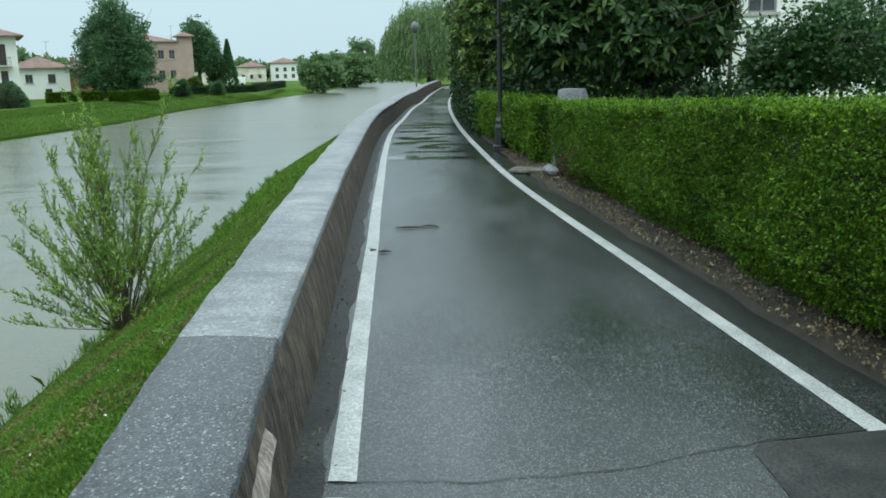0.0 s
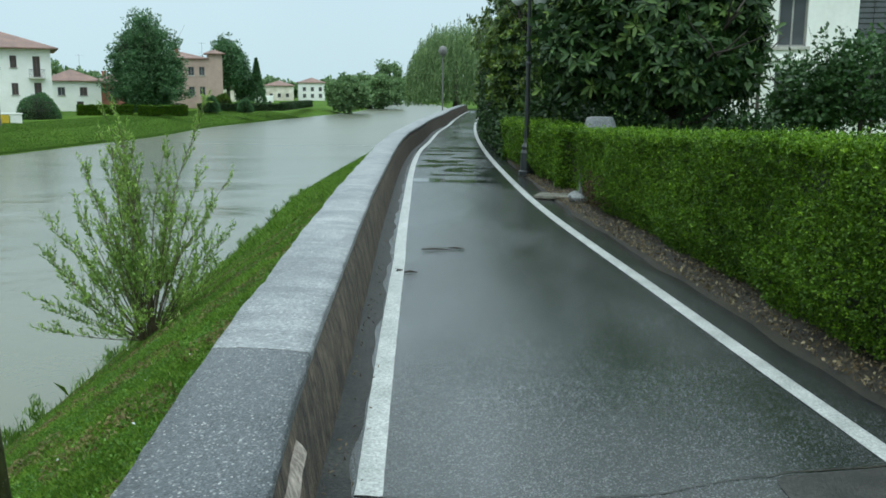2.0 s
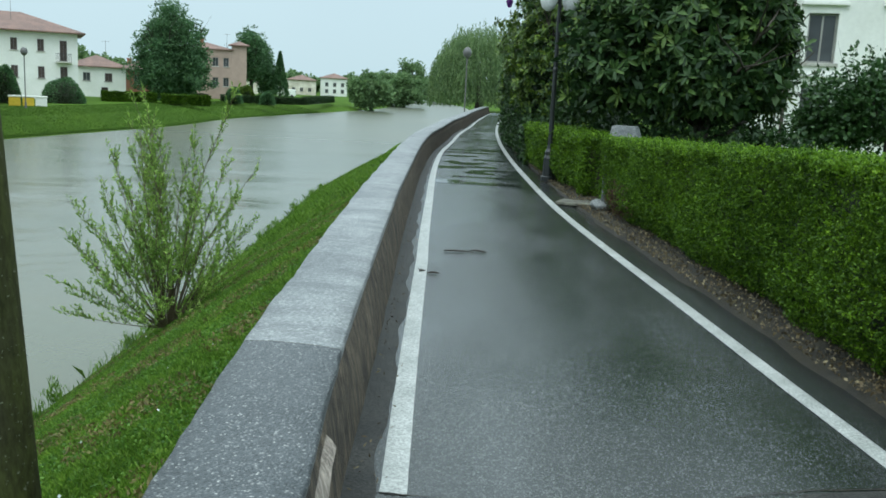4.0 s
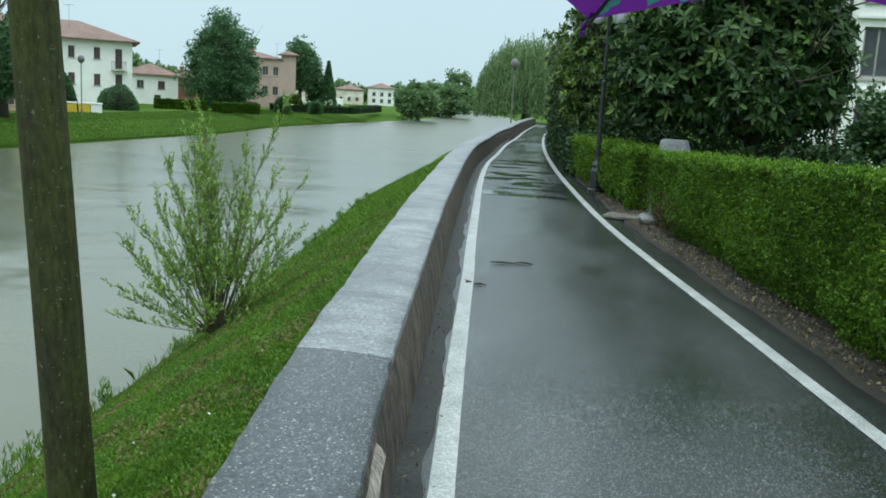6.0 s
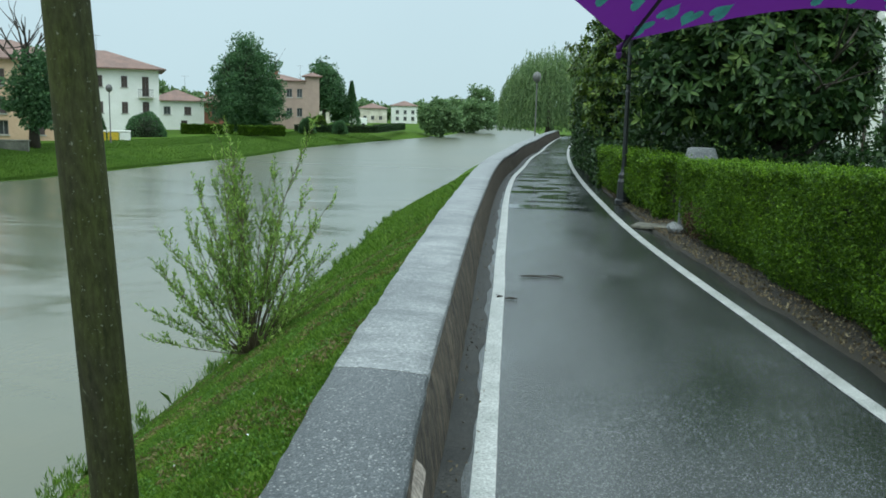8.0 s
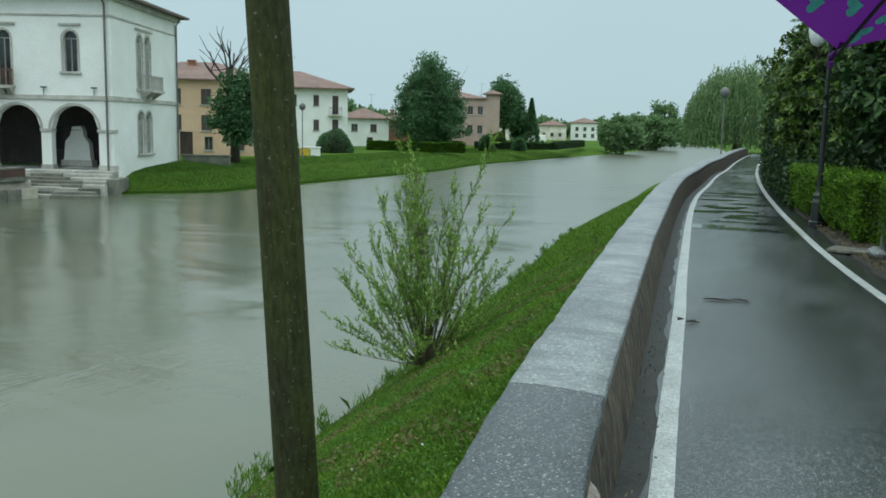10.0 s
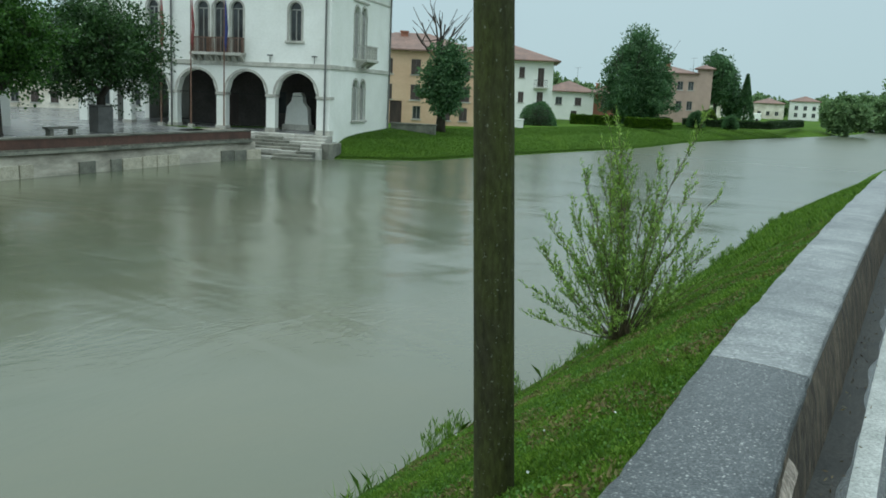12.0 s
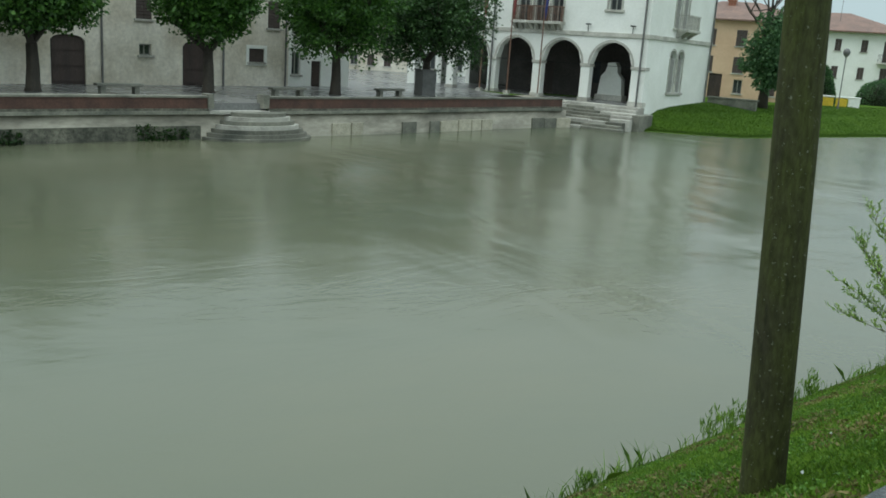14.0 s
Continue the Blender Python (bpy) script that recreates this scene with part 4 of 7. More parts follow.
def window_unit(house, m, hole, shut=0.0, shutter="shutter", sill=True, frame_mat="stone"):
    """A recessed pane with a frame, sill and, where shut > 0, a pair of leaves."""
    xa, xb, za, zb, arched = hole
    win = empty("window")
    win.parent = house
    win.matrix_local = m
    bm = bmesh.new()
    top = zb - (0.02 if not arched else 0.0)
    box(bm, xa + 0.02, xb - 0.02, 0.2, 0.22, za, top)
    part("pane", bm, "glass", win)
    bm = bmesh.new()
    t = 0.07
    for bx in ((xa, xa + t, za, zb), (xb - t, xb, za, zb), ((xa + xb) / 2 - t / 2, (xa + xb) / 2 + t / 2, za, zb), (xa, xb, za, za + t), (xa, xb, zb - t, zb)):
        box(bm, bx[0] + 0.003, bx[1] - 0.003, 0.15, 0.2, bx[2] + 0.003, bx[3] - 0.003)
    part("window_frame", bm, "shutter_grey", win)
    if sill:
        part_bm = bmesh.new()
        box(part_bm, xa - 0.12, xb + 0.12, -0.1, 0.1, za - 0.12, za, 0.015)
        part("sill", part_bm, frame_mat, win)
    if shut:
        for s in (0, 1):
            bm = bmesh.new()
            wd = (xb - xa) / 2
            if shut >= 1:
                bx = (xa + s * wd + 0.01, xa + (s + 1) * wd - 0.01, 0.03, 0.08)
            else:
                bx = (xa - wd - 0.02, xa - 0.02, -0.06, -0.015) if s == 0 else (xb + 0.02, xb + wd + 0.02, -0.06, -0.015)
            louvred(bm, *bx, za + 0.02, top - 0.02, 9)
            part("shutter", bm, shutter, win)
    return win


def house(name, m, w, d, z0, eaves, rise, wall, holes, label, roof="roof", shut=1.0, over=0.5, chimneys=(), shutter="shutter", doors=()):
    """holes: {side: [openings]}; the far sides stay blank."""
    top = empty(name, m, label, "house")
    for side in range(4):
        bm = bmesh.new()
        ln_ = w if side % 2 == 0 else d
        inset = 0.0 if side % 2 == 0 else 0.3
        hs = holes.get(side, [])
        wall_panel(bm, inset, ln_ - inset, z0 - 0.6, eaves, hs + [h for s, h in doors if s == side], 0.3)
        sm = side_matrix(side, w, d)
        ob = part("wall", turned(bm, sm), wall, top)
        for i, h in enumerate(hs):
            window_unit(top, sm, h, shut if (i * 7 + side) % 5 else 0.0, shutter)
        for s, h in doors:
            if s == side:
                db = bmesh.new()
                box(db, h[0], h[1], 0.12, 0.18, h[2], h[3] - 0.02)
                for k in range(3):
                    zc = h[2] + 0.15 + (h[3] - h[2]) * k / 3.2
                    box(db, h[0] + 0.12, h[1] - 0.12, 0.09, 0.12, zc, zc + (h[3] - h[2]) * 0.22)
                part("door", turned(db, sm), "door", top)
    bm = bmesh.new()
    hip_roof(bm, 0, w, 0, d, eaves, rise, over)
    part("roof", bm, roof, top)
    bm = bmesh.new()
    box(bm, 0.3, w - 0.3, 0.3, d - 0.3, z0 - 0.3, z0 + 0.02)
    part("floor_slab", bm, "dark", top)
    for cx, cy, h in chimneys:
        bm = bmesh.new()
        box(bm, cx - 0.35, cx + 0.35, cy - 0.35, cy + 0.35, eaves, eaves + h)
        box(bm, cx - 0.45, cx + 0.45, cy - 0.45, cy + 0.45, eaves + h, eaves + h + 0.15)
        part("chimney", bm, "brick_wall", top)
    return top

# ---- the palace with the portico, corner towards the river ----
PAL = Matrix(((0.919, -0.394, 0, -44.26), (0.394, 0.919, 0, 43.67), (0, 0, 1, 0), (0, 0, 0, 1)))
palace = empty("town_palace", PAL, "white rendered palace with arcaded ground floor and arched windows", "palace")
PL, PD, PEAVE, BAND = 20.2, 13.0, 9.75, 3.1
arches = [(-4.15, -0.98), (-8.02, -4.83), (-11.92, -8.74), (-15.75, -12.6), (-19.5, -16.4)]
front_holes = [(a, b, -1.62, 2.6, 1.0) for a, b in arches]
single = [(-3.15, -2.22, 4.8, 7.4, 1.0), (-14.3, -13.4, 4.8, 7.4, 1.0), (-18.3, -17.4, 4.8, 7.4, 1.0)]
triple = [(-7.62, -6.66, 3.85, 7.4, 1.0), (-8.98, -8.02, 3.85, 7.4, 1.0), (-10.34, -9.38, 3.85, 7.4, 1.0)]
bm = bmesh.new()
wall_panel(bm, -PL, 0, -2.6, BAND, front_holes, 0.6)
part("wall", bm, "white_wall", palace)
bm = bmesh.new()
wall_panel(bm, -PL, 0, BAND, PEAVE, single + triple, 0.45)
part("wall", bm, "white_wall", palace)
side_low = [(4.45, 5.55, -0.65, 2.35, 1.0), (6.0, 7.1, -0.65, 2.35, 1.0)]
side_high = [(4.5, 5.55, 3.95, 7.7, 1.0), (6.05, 7.1, 3.95, 7.7, 1.0)]
SIDE = pose(0, 0, 0, 0, 0, 90)
bm = bmesh.new()
wall_panel(bm, 0.6, PD, -2.8, BAND, side_low, 0.45)
part("wall", turned(bm, SIDE), "white_wall", palace)
bm = bmesh.new()
wall_panel(bm, 0.45, PD, BAND, PEAVE, side_high, 0.45)
part("wall", turned(bm, SIDE), "white_wall", palace)
box_part("wall", -PL, -0.45, PD - 0.4, PD, -2.6, PEAVE, "white_wall", palace)
bm = bmesh.new()
wall_panel(bm, 0.6, PD - 0.4, -2.6, PEAVE, [(1.2, 4.2, -1.62, 2.6, 1.0), (5.2, 8.6, -1.62, 2.6, 1.0)], 0.4)
part("wall", turned(bm, pose(-PL + 0.4, 0, 0, 0, 0, 90)), "white_wall", palace)
# portico inside: rear wall, ceiling, floor
bm = bmesh.new()
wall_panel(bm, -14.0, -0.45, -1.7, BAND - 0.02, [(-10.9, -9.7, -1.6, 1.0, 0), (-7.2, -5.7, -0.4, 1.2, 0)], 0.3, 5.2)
# shade of the arcade is put into the dark colour of rear wall and ceiling
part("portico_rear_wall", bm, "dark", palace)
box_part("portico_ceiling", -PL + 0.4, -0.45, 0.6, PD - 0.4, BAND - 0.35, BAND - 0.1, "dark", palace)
box_part("portico_floor", -PL, -0.45, 0.01, PD - 0.4, -2.0, -1.5, "paving", palace)
box_part("inner_door", -10.9, -9.7, 5.25, 5.32, -1.6, 1.0, "door", palace)
box_part("inner_window", -7.2, -5.7, 5.25, 5.3, -0.4, 1.2, "glass", palace)
# bands, cornice, roof
box_part("string_course", -PL - 0.08, 0.1, -0.1, 0.0, BAND - 0.14, BAND + 0.16, "stone", palace, bevel=0.02)
box_part("string_course", 0.0, 0.1, 0.002, PD + 0.1, BAND - 0.14, BAND + 0.16, "stone", palace, bevel=0.02)
for i, zz in enumerate((8.35, PEAVE - 0.32)):
    t = 0.07 + 0.2 * i
    box_part("cornice", -PL - t, t, -t, 0.0, zz, zz + 0.12 + 0.2 * i, "stone", palace, bevel=0.015)
    box_part("cornice", 0.0, t, 0.002, PD + t, zz, zz + 0.12 + 0.2 * i, "stone", palace, bevel=0.015)
bm = bmesh.new()
hip_roof(bm, -PL, 0, 0, PD, PEAVE, 2.2, 0.85, 0.16)
part("roof", bm, "roof_grey", palace)
# pillar capitals and bases, arch mouldings
xs = [(-0.98, 0.0)] + [(arches[i + 1][1], arches[i][0]) for i in range(4)]
for a, b in xs:
    box_part("capital", a - 0.07, min(b + 0.07, 0.07), -0.08, 0.66, 0.86, 1.06, "stone", palace, bevel=0.02)
    box_part("pillar_base", a - 0.06, min(b + 0.06, 0.06), -0.07, 0.65, -1.62, -1.3, "stone", palace, bevel=0.02)
for a, b in arches:
    bm = bmesh.new()
    c, r = (a + b) / 2, (b - a) / 2
    for i in range(20):
        q = []
        for k in (i, i + 1):
            an = math.pi * k / 20
            for rr in (r + 0.001, r + 0.17):
                q.append((c + rr * math.cos(an), 2.6 - r + rr * math.sin(an)))
        v = [bm.verts.new((x, y, z)) for y in (-0.05, 0.02) for x, z in (q[0], q[1], q[3], q[2])]
        for f in ((0, 1, 2, 3), (0, 4, 5, 1), (2, 6, 7, 3)):
            bm.faces.new([v[j] for j in f])
    part("arch_moulding", bm, "stone", palace)
    box_part("tie_rod", a, b, 0.28, 0.31, 0.98, 1.01, "iron", palace)


def palace_window(m, h, closed):
    """Arched window in a stone surround."""
    xa, xb, za, zb, k = h
    w = empty("window")
    w.parent = palace
    w.matrix_local = m
    c, r = (xa + xb) / 2, (xb - xa) / 2

    def slab(y0, y1, inset):
        b = bmesh.new()
        rim = [(xa + inset, za + inset), (xb - inset, za + inset)] + [(c + (r - inset) * math.cos(math.pi * i / 12), zb - r + (r - inset) * math.sin(math.pi * i / 12)) for i in range(13)]
        f0 = [b.verts.new((x, y0, z)) for x, z in rim]
        f1 = [b.verts.new((x, y1, z)) for x, z in rim]
        b.faces.new(f0)
        b.faces.new(f1[::-1])
        for i in range(len(rim)):
            b.faces.new((f0[i], f1[i], f1[(i + 1) % len(rim)], f0[(i + 1) % len(rim)]))
        return b

    part("pane", slab(0.26, 0.28, 0.02), "glass", w)
    b = bmesh.new()
    for x in (xa + 0.02, c - 0.035, xb - 0.09):
        box(b, x, x + 0.07, 0.2, 0.26, za, zb - r)
    box(b, xa + 0.02, xb - 0.02, 0.2, 0.259, zb - r - 0.06, zb - r + 0.02)
    part("window_frame", b, "shutter_grey", w)
    if closed:
        for s in (0, 1):
            b = bmesh.new()
            x0 = xa + 0.03 + s * (r - 0.02)
            louvred(b, x0, x0 + r - 0.06, 0.1, 0.15, za + 0.03, zb - r - 0.08, 10)
            part("shutter", b, "shutter_grey", w)
    b = bmesh.new()
    n = 14
    for i in range(n):
        q = []
        for kk in (i, i + 1):
            an = math.pi * kk / n
            for rr in (r + 0.002, r + 0.14):
                q.append((c + rr * math.cos(an), zb - r + rr * math.sin(an)))
        v = [b.verts.new((x, y, z)) for y in (-0.05, 0.02) for x, z in (q[0], q[1], q[3], q[2])]
        for f in ((0, 1, 2, 3), (0, 4, 5, 1), (2, 6, 7, 3)):
            b.faces.new([v[j] for j in f])
    for x in (xa - 0.14, xb + 0.002):
        box(b, x, x + 0.138, -0.05, 0.02, za, zb - r)
    part("surround", b, "stone", w)
    b = bmesh.new()
    box(b, xa - 0.25, xb + 0.25, -0.16, 0.05, za - 0.16, za - 0.002, 0.02)
    part("sill", b, "stone", w)


for h in single:
    palace_window(pose(0, 0, 0), h, False)
for h in triple:
    palace_window(pose(0, 0, 0), h, False)
for h in side_low + side_high:
    palace_window(SIDE, h, True)
box_part("hood_mould", -10.7, -6.3, -0.14, 0.0, 7.75, 7.9, "stone", palace, bevel=0.02)
box_part("hood_mould", -3.4, -1.95, -0.14, 0.0, 7.75, 7.9, "stone", palace, bevel=0.02)
bm = bmesh.new()
box(bm, 4.2, 7.4, -0.14, 0.0, 8.0, 8.14, 0.02)
part("hood_mould", turned(bm, SIDE), "stone", palace)


def balcony(m, x0, x1, z, depth, height, rail_mat):
    b = empty("balcony")
    b.parent = palace
    b.matrix_local = m
    box_part("slab", x0, x1, -depth, 0.0, z - 0.2, z, "stone", b, bevel=0.03)
    n = max(2, int((x1 - x0) / 1.3))
    for i in range(n + 1):
        x = x0 + 0.15 + (x1 - x0 - 0.3) * i / n
        bm = bmesh.new()
        v = [bm.verts.new((x + s * 0.12, y, zz)) for s in (-1, 1) for y, zz in ((0, z - 0.2), (-depth * 0.85, z - 0.2), (0, z - 0.7))]
        bm.faces.new((v[0], v[1], v[2]))
        bm.faces.new((v[5], v[4], v[3]))
        bm.faces.new((v[1], v[4], v[5], v[2]))
        part("bracket", bm, "stone", b)
    bm = bmesh.new()
    box(bm, x0 + 0.05, x1 - 0.05, -depth + 0.05, -depth + 0.11, z + height - 0.07, z + height)
    for x in (x0 + 0.05, x1 - 0.11):
        box(bm, x, x + 0.06, -depth + 0.115, -0.01, z + height - 0.07, z + height)
    part("handrail", bm, rail_mat, b)
    k = int((x1 - x0) / 0.13)
    bm = bmesh.new()
    box(bm, x0 + 0.06, x0 + 0.09, -depth + 0.065, -depth + 0.095, z, z + height - 0.07)
    first = part("baluster", bm, rail_mat, b)
    for i in range(1, k):
        o = new("baluster", first.data)
        o.parent = b
        o.location = ((x1 - x0 - 0.15) * i / k, 0, 0)
    for s in (x0 + 0.065, x1 - 0.095):
        for i in range(1, 5):
            o = new("baluster", first.data)
            o.parent = b
            o.location = (s - x0 - 0.06, (depth - 0.1) * i / 5, 0)


for xc in (-9.86, -8.5, -7.14):
    balcony(pose(0, 0, 0), xc - 0.67, xc + 0.67, 3.82, 0.7, 1.05, "rail")
balcony(SIDE, 5.0, 7.6, 3.9, 0.9, 1.0, "stone")
# downpipes
for x, y in ((-0.35, -0.12), (-12.3, -0.12), (0.12, PD - 0.3)):
    bm = bmesh.new()
    tube(bm, [(x, y, -1.9), (x, y, PEAVE - 0.6), (x + (0.3 if y > 1 else 0), y - (0.6 if y < 1 else 0), PEAVE - 0.1)], [0.07] * 3, 8)
    part("downpipe", bm, "pipe", palace)
for x in (-1.15, -4.5, -8.4, -12.25):
    bm = bmesh.new()
    box(bm, x - 0.2, x + 0.2, -0.16, -0.101, BAND + 0.62, BAND + 0.7)
    tube(bm, [(x, -0.13, BAND + 0.16), (x, -0.13, BAND + 0.62)], [0.025, 0.025], 6)
    part("wall_tie", bm, "iron", palace)

# flag poles with furled flags before the portico
MAT["flag_red"] = surface("furled_red_flag", (0.14, 0.035, 0.03), (0.24, 0.05, 0.045), 3, 25, (0.6, 0.8), 0.3, 0.01)
MAT["flag_blue"] = surface("furled_blue_flag", (0.02, 0.025, 0.11), (0.04, 0.05, 0.2), 3, 25, (0.6, 0.8), 0.3, 0.01)
for fx, cloth, lab in ((-12.6, "flag_red", "red"), (-10.2, "flag_red", "red"), (-7.6, "flag_blue", "dark blue")):
    fp = empty("flag_pole", PAL @ pose(fx, -1.0, -1.55), "tall thin flag pole with a furled %s flag" % lab, "flag pole", "flag poles before the palace")
    bm = bmesh.new()
    tube(bm, [(0, 0, -0.1), (0, 0, 4), (0, 0, 9.4)], [0.06, 0.05, 0.03], 8)
    part("pole", bm, "rail", fp)
    bm = bmesh.new()
    tube(bm, [(0.1, 0.02, 8.9), (0.14, 0.0, 8.0), (0.17, 0.05, 7.0), (0.12, 0, 6.0), (0.13, 0, 5.4)], [0.03, 0.08, 0.11, 0.09, 0.02], 8)
    part("flag", bm, cloth, fp, "furled %s cloth" % lab, True)
    box_part("base", -0.2, 0.2, -0.2, 0.2, -0.05, 0.25, "stone", fp, bevel=0.03)

# white monument under the portico
mon = empty("stone_monument", PAL @ pose(-3.7, 3.0, -1.6), "pale stone memorial block under the arcade", "monument")
box_part("plinth", -1.1, 1.1, -0.4, 0.5, 0.0, 0.5, "stone", mon, bevel=0.04)
bm = bmesh.new()
prof = [(-0.95, 0.5), (0.95, 0.5), (0.85, 1.7), (0.5, 2.1), (0.45, 2.6), (0.25, 2.85), (-0.3, 2.8), (-0.45, 2.2), (-0.8, 1.8)]
f0 = [bm.verts.new((x, -0.25, z)) for x, z in prof]
f1 = [bm.verts.new((x, 0.35, z)) for x, z in prof]
bm.faces.new(f0)
bm.faces.new(f1[::-1])
for i in range(len(prof)):
    bm.faces.new((f0[i], f1[i], f1[(i + 1) % len(prof)], f0[(i + 1) % len(prof)]))
part("slab", bm, "white_wall", mon)

# ---- quay: stone wall, lip, brick parapet, two flights of steps ----
qy = np.arange(-30, 37.9, 0.5)
qx = FAR_BANK(qy)
quay_wall = loft("quay_wall", [(qx + 0.12, np.full_like(qy, WATER - 1)), (qx, np.full_like(qy, -1.98)), (qx - 0.7, np.full_like(qy, -1.98)), (qx - 0.7, np.full_like(qy, WATER))], qy, "quay_stone", smooth=False)
tagged(quay_wall, "old stone quay wall with algae along the waterline", "quay wall", kind="structure")


def along(y, off=0.0):
    """Pose on the quay edge at y, x pointing along the quay, y inland."""
    x0, x1 = float(FAR_BANK(y - 0.3)), float(FAR_BANK(y + 0.3))
    return pose(float(FAR_BANK(y)), y, 0, 0, 0, math.degrees(math.atan2(0.6, x1 - x0))) @ pose(0, off, 0)


def quay_run(name, y0, y1, off0, off1, z0, z1, material, label, category, step=2.0, group=""):
    y = y0
    n = max(1, round((y1 - y0) / step))
    bm = bmesh.new()
    pts = [y0 + (y1 - y0) * i / n for i in range(n + 1)]
    sect = []
    for p in pts:
        m = along(p)
        sect.append([bm.verts.new(m @ Vector((0, o, z))) for o, z in ((off0, z0), (off0, z1), (off1, z1), (off1, z0))])
    for a, b in zip(sect, sect[1:]):
        for i in range(4):
            bm.faces.new((a[i], b[i], b[(i + 1) % 4], a[(i + 1) % 4]))
    bm.faces.new(sect[0])
    bm.faces.new(sect[-1][::-1])
    bmesh.ops.recalc_face_normals(bm, faces=bm.faces)
    ob = part(name, bm, material)
    return tagged(ob, label, category, group, "structure")


for a, b in ((-30, 11.6), (14.6, 37.1)):
    quay_run("quay_lip", a, b, -0.16, 0.09, -2.0, -1.86, "stone_dark", "weathered stone lip along the top of the quay", "quay edge")
    # added strip: the shadow line below the parapet, put into a dark colour
    quay_run("quay_shadow_course", a, b, -0.07, 0.09, -1.86, -1.76, "algae_wall", "dark course under the brick parapet, shadow put into its colour", "quay edge")
    quay_run("quay_parapet", a, b, 0.0, 0.5, -1.76, -1.30, "parapet_brick", "low dark red brick parapet on the quay", "parapet")
    quay_run("parapet_coping", a, b, -0.05, 0.56, -1.30, -1.215, "stone_dark", "grey stone coping on the brick parapet", "parapet coping")
quay_run("quay_lip", 11.6, 14.6, -0.16, 0.3, -2.0, -1.86, "stone", "pale stone lip at the head of the steps", "quay edge")
quay_run("quay_riser", 11.55, 14.65, 0.3, 0.7, -2.0, -1.535, "paving", "grey stone riser behind the landing steps", "quay edge")
for yp in (11.72, 14.48):
    quay_run("parapet_pier", yp - 0.14, yp + 0.14, -0.07, 0.57, -1.76, -1.13, "stone_dark", "short stone pier ending the brick parapet", "parapet", 0.3)

piazza_y = np.arange(-60, 39, 2.0)
piazza = loft("piazza", [(FAR_BANK(piazza_y) - 0.5, np.full_like(piazza_y, TOWN + 0.02)), (FAR_BANK(piazza_y) - 115, np.full_like(piazza_y, TOWN + 0.02))], piazza_y, "paving", smooth=False)
box_sq = box_part("piazza_back", -190, -62, 38, 80, TOWN - 0.1, TOWN + 0.025, "paving")
tagged(box_sq, "wet grey stone paving behind the palace", "square", kind="structure")
tagged(piazza, "wet grey stone-paved riverside square", "square", kind="structure")

# curved landing steps
steps = empty("landing_steps", along(14.0), "curved weathered stone landing steps down to the river", "steps")
for i in range(7):
    bm = bmesh.new()
    r = 2.75 - 0.22 * i
    z0, z1 = WATER - 0.3 if i == 0 else WATER + 0.1 + 0.18 * (i - 1), WATER + 0.12 + 0.18 * i
    rim = [(-r + 0, 0.0)] + [(-r * math.cos(math.pi * k / 16), -1.5 * (r / 2.6) * math.sin(math.pi * k / 16) - 0.1) for k in range(17)] + [(r, 0.0)]
    lo_ = [bm.verts.new((x, y, z0)) for x, y in rim]
    hi_ = [bm.verts.new((x, y, z1)) for x, y in rim]
    bm.faces.new(hi_[::-1])
    for k in range(len(rim)):
        bm.faces.new((lo_[k], lo_[(k + 1) % len(rim)], hi_[(k + 1) % len(rim)], hi_[k]))
    bmesh.ops.recalc_face_normals(bm, faces=bm.faces)
    part("step", bm, "stone" if i in (3, 5) else "stone_dark", steps)
steps2 = empty("palace_steps", PAL @ pose(-3.0, 0, 0), "worn pale stone steps from the arcade to the water", "steps")
sg = np.random.default_rng(31)
for i in range(8):
    y0 = -0.5 - 0.52 * i
    xs = [-4.4 - 0.06 * i]
    while xs[-1] < 2.4:
        xs.append(xs[-1] + 1.1 + 1.2 * sg.random())
    xs[-1] = 3.3 + 0.1 * i * sg.random()
    for xa, xb in zip(xs, xs[1:]):
        dz = 0.05 * (sg.random() - 0.6)
        box_part("step", xa + 0.01, xb - 0.01, y0 - 0.52 - 0.16 * sg.random(), -0.01 if i == 0 else y0 - 0.002, -3.6, -1.62 - 0.185 * i + dz, "stone" if sg.random() < 0.6 else "stone_dark", steps2, bevel=0.04)
box_part("landing", -5.9, -4.47, -5.6, -0.05, -3.6, -1.53, "quay_stone", steps2, bevel=0.04)
box_part("cheek_wall", 3.4, 3.95, -2.4, -0.01, -3.6, -2.05, "stone_dark", steps2, bevel=0.05)

# quay blocks: one course of pale and dark stones above the water, the rest rendered
g = np.random.default_rng(5)
y = 16.7
while y < 36.6:
    wd = 0.75 + 0.9 * g.random()
    if g.random() < 0.8:
        bm = bmesh.new()
        box(bm, -wd / 2 + 0.02, wd / 2 - 0.02, -0.13 - 0.03 * g.random(), 0.1, -3.12, -2.5 + 0.06 * g.random(), 0.015)
        o = part("stone_block", bm, "cream_stone" if g.random() < 0.55 else "stone_dark", quay_wall)
        o.matrix_world = along(y + wd / 2)
    y += wd
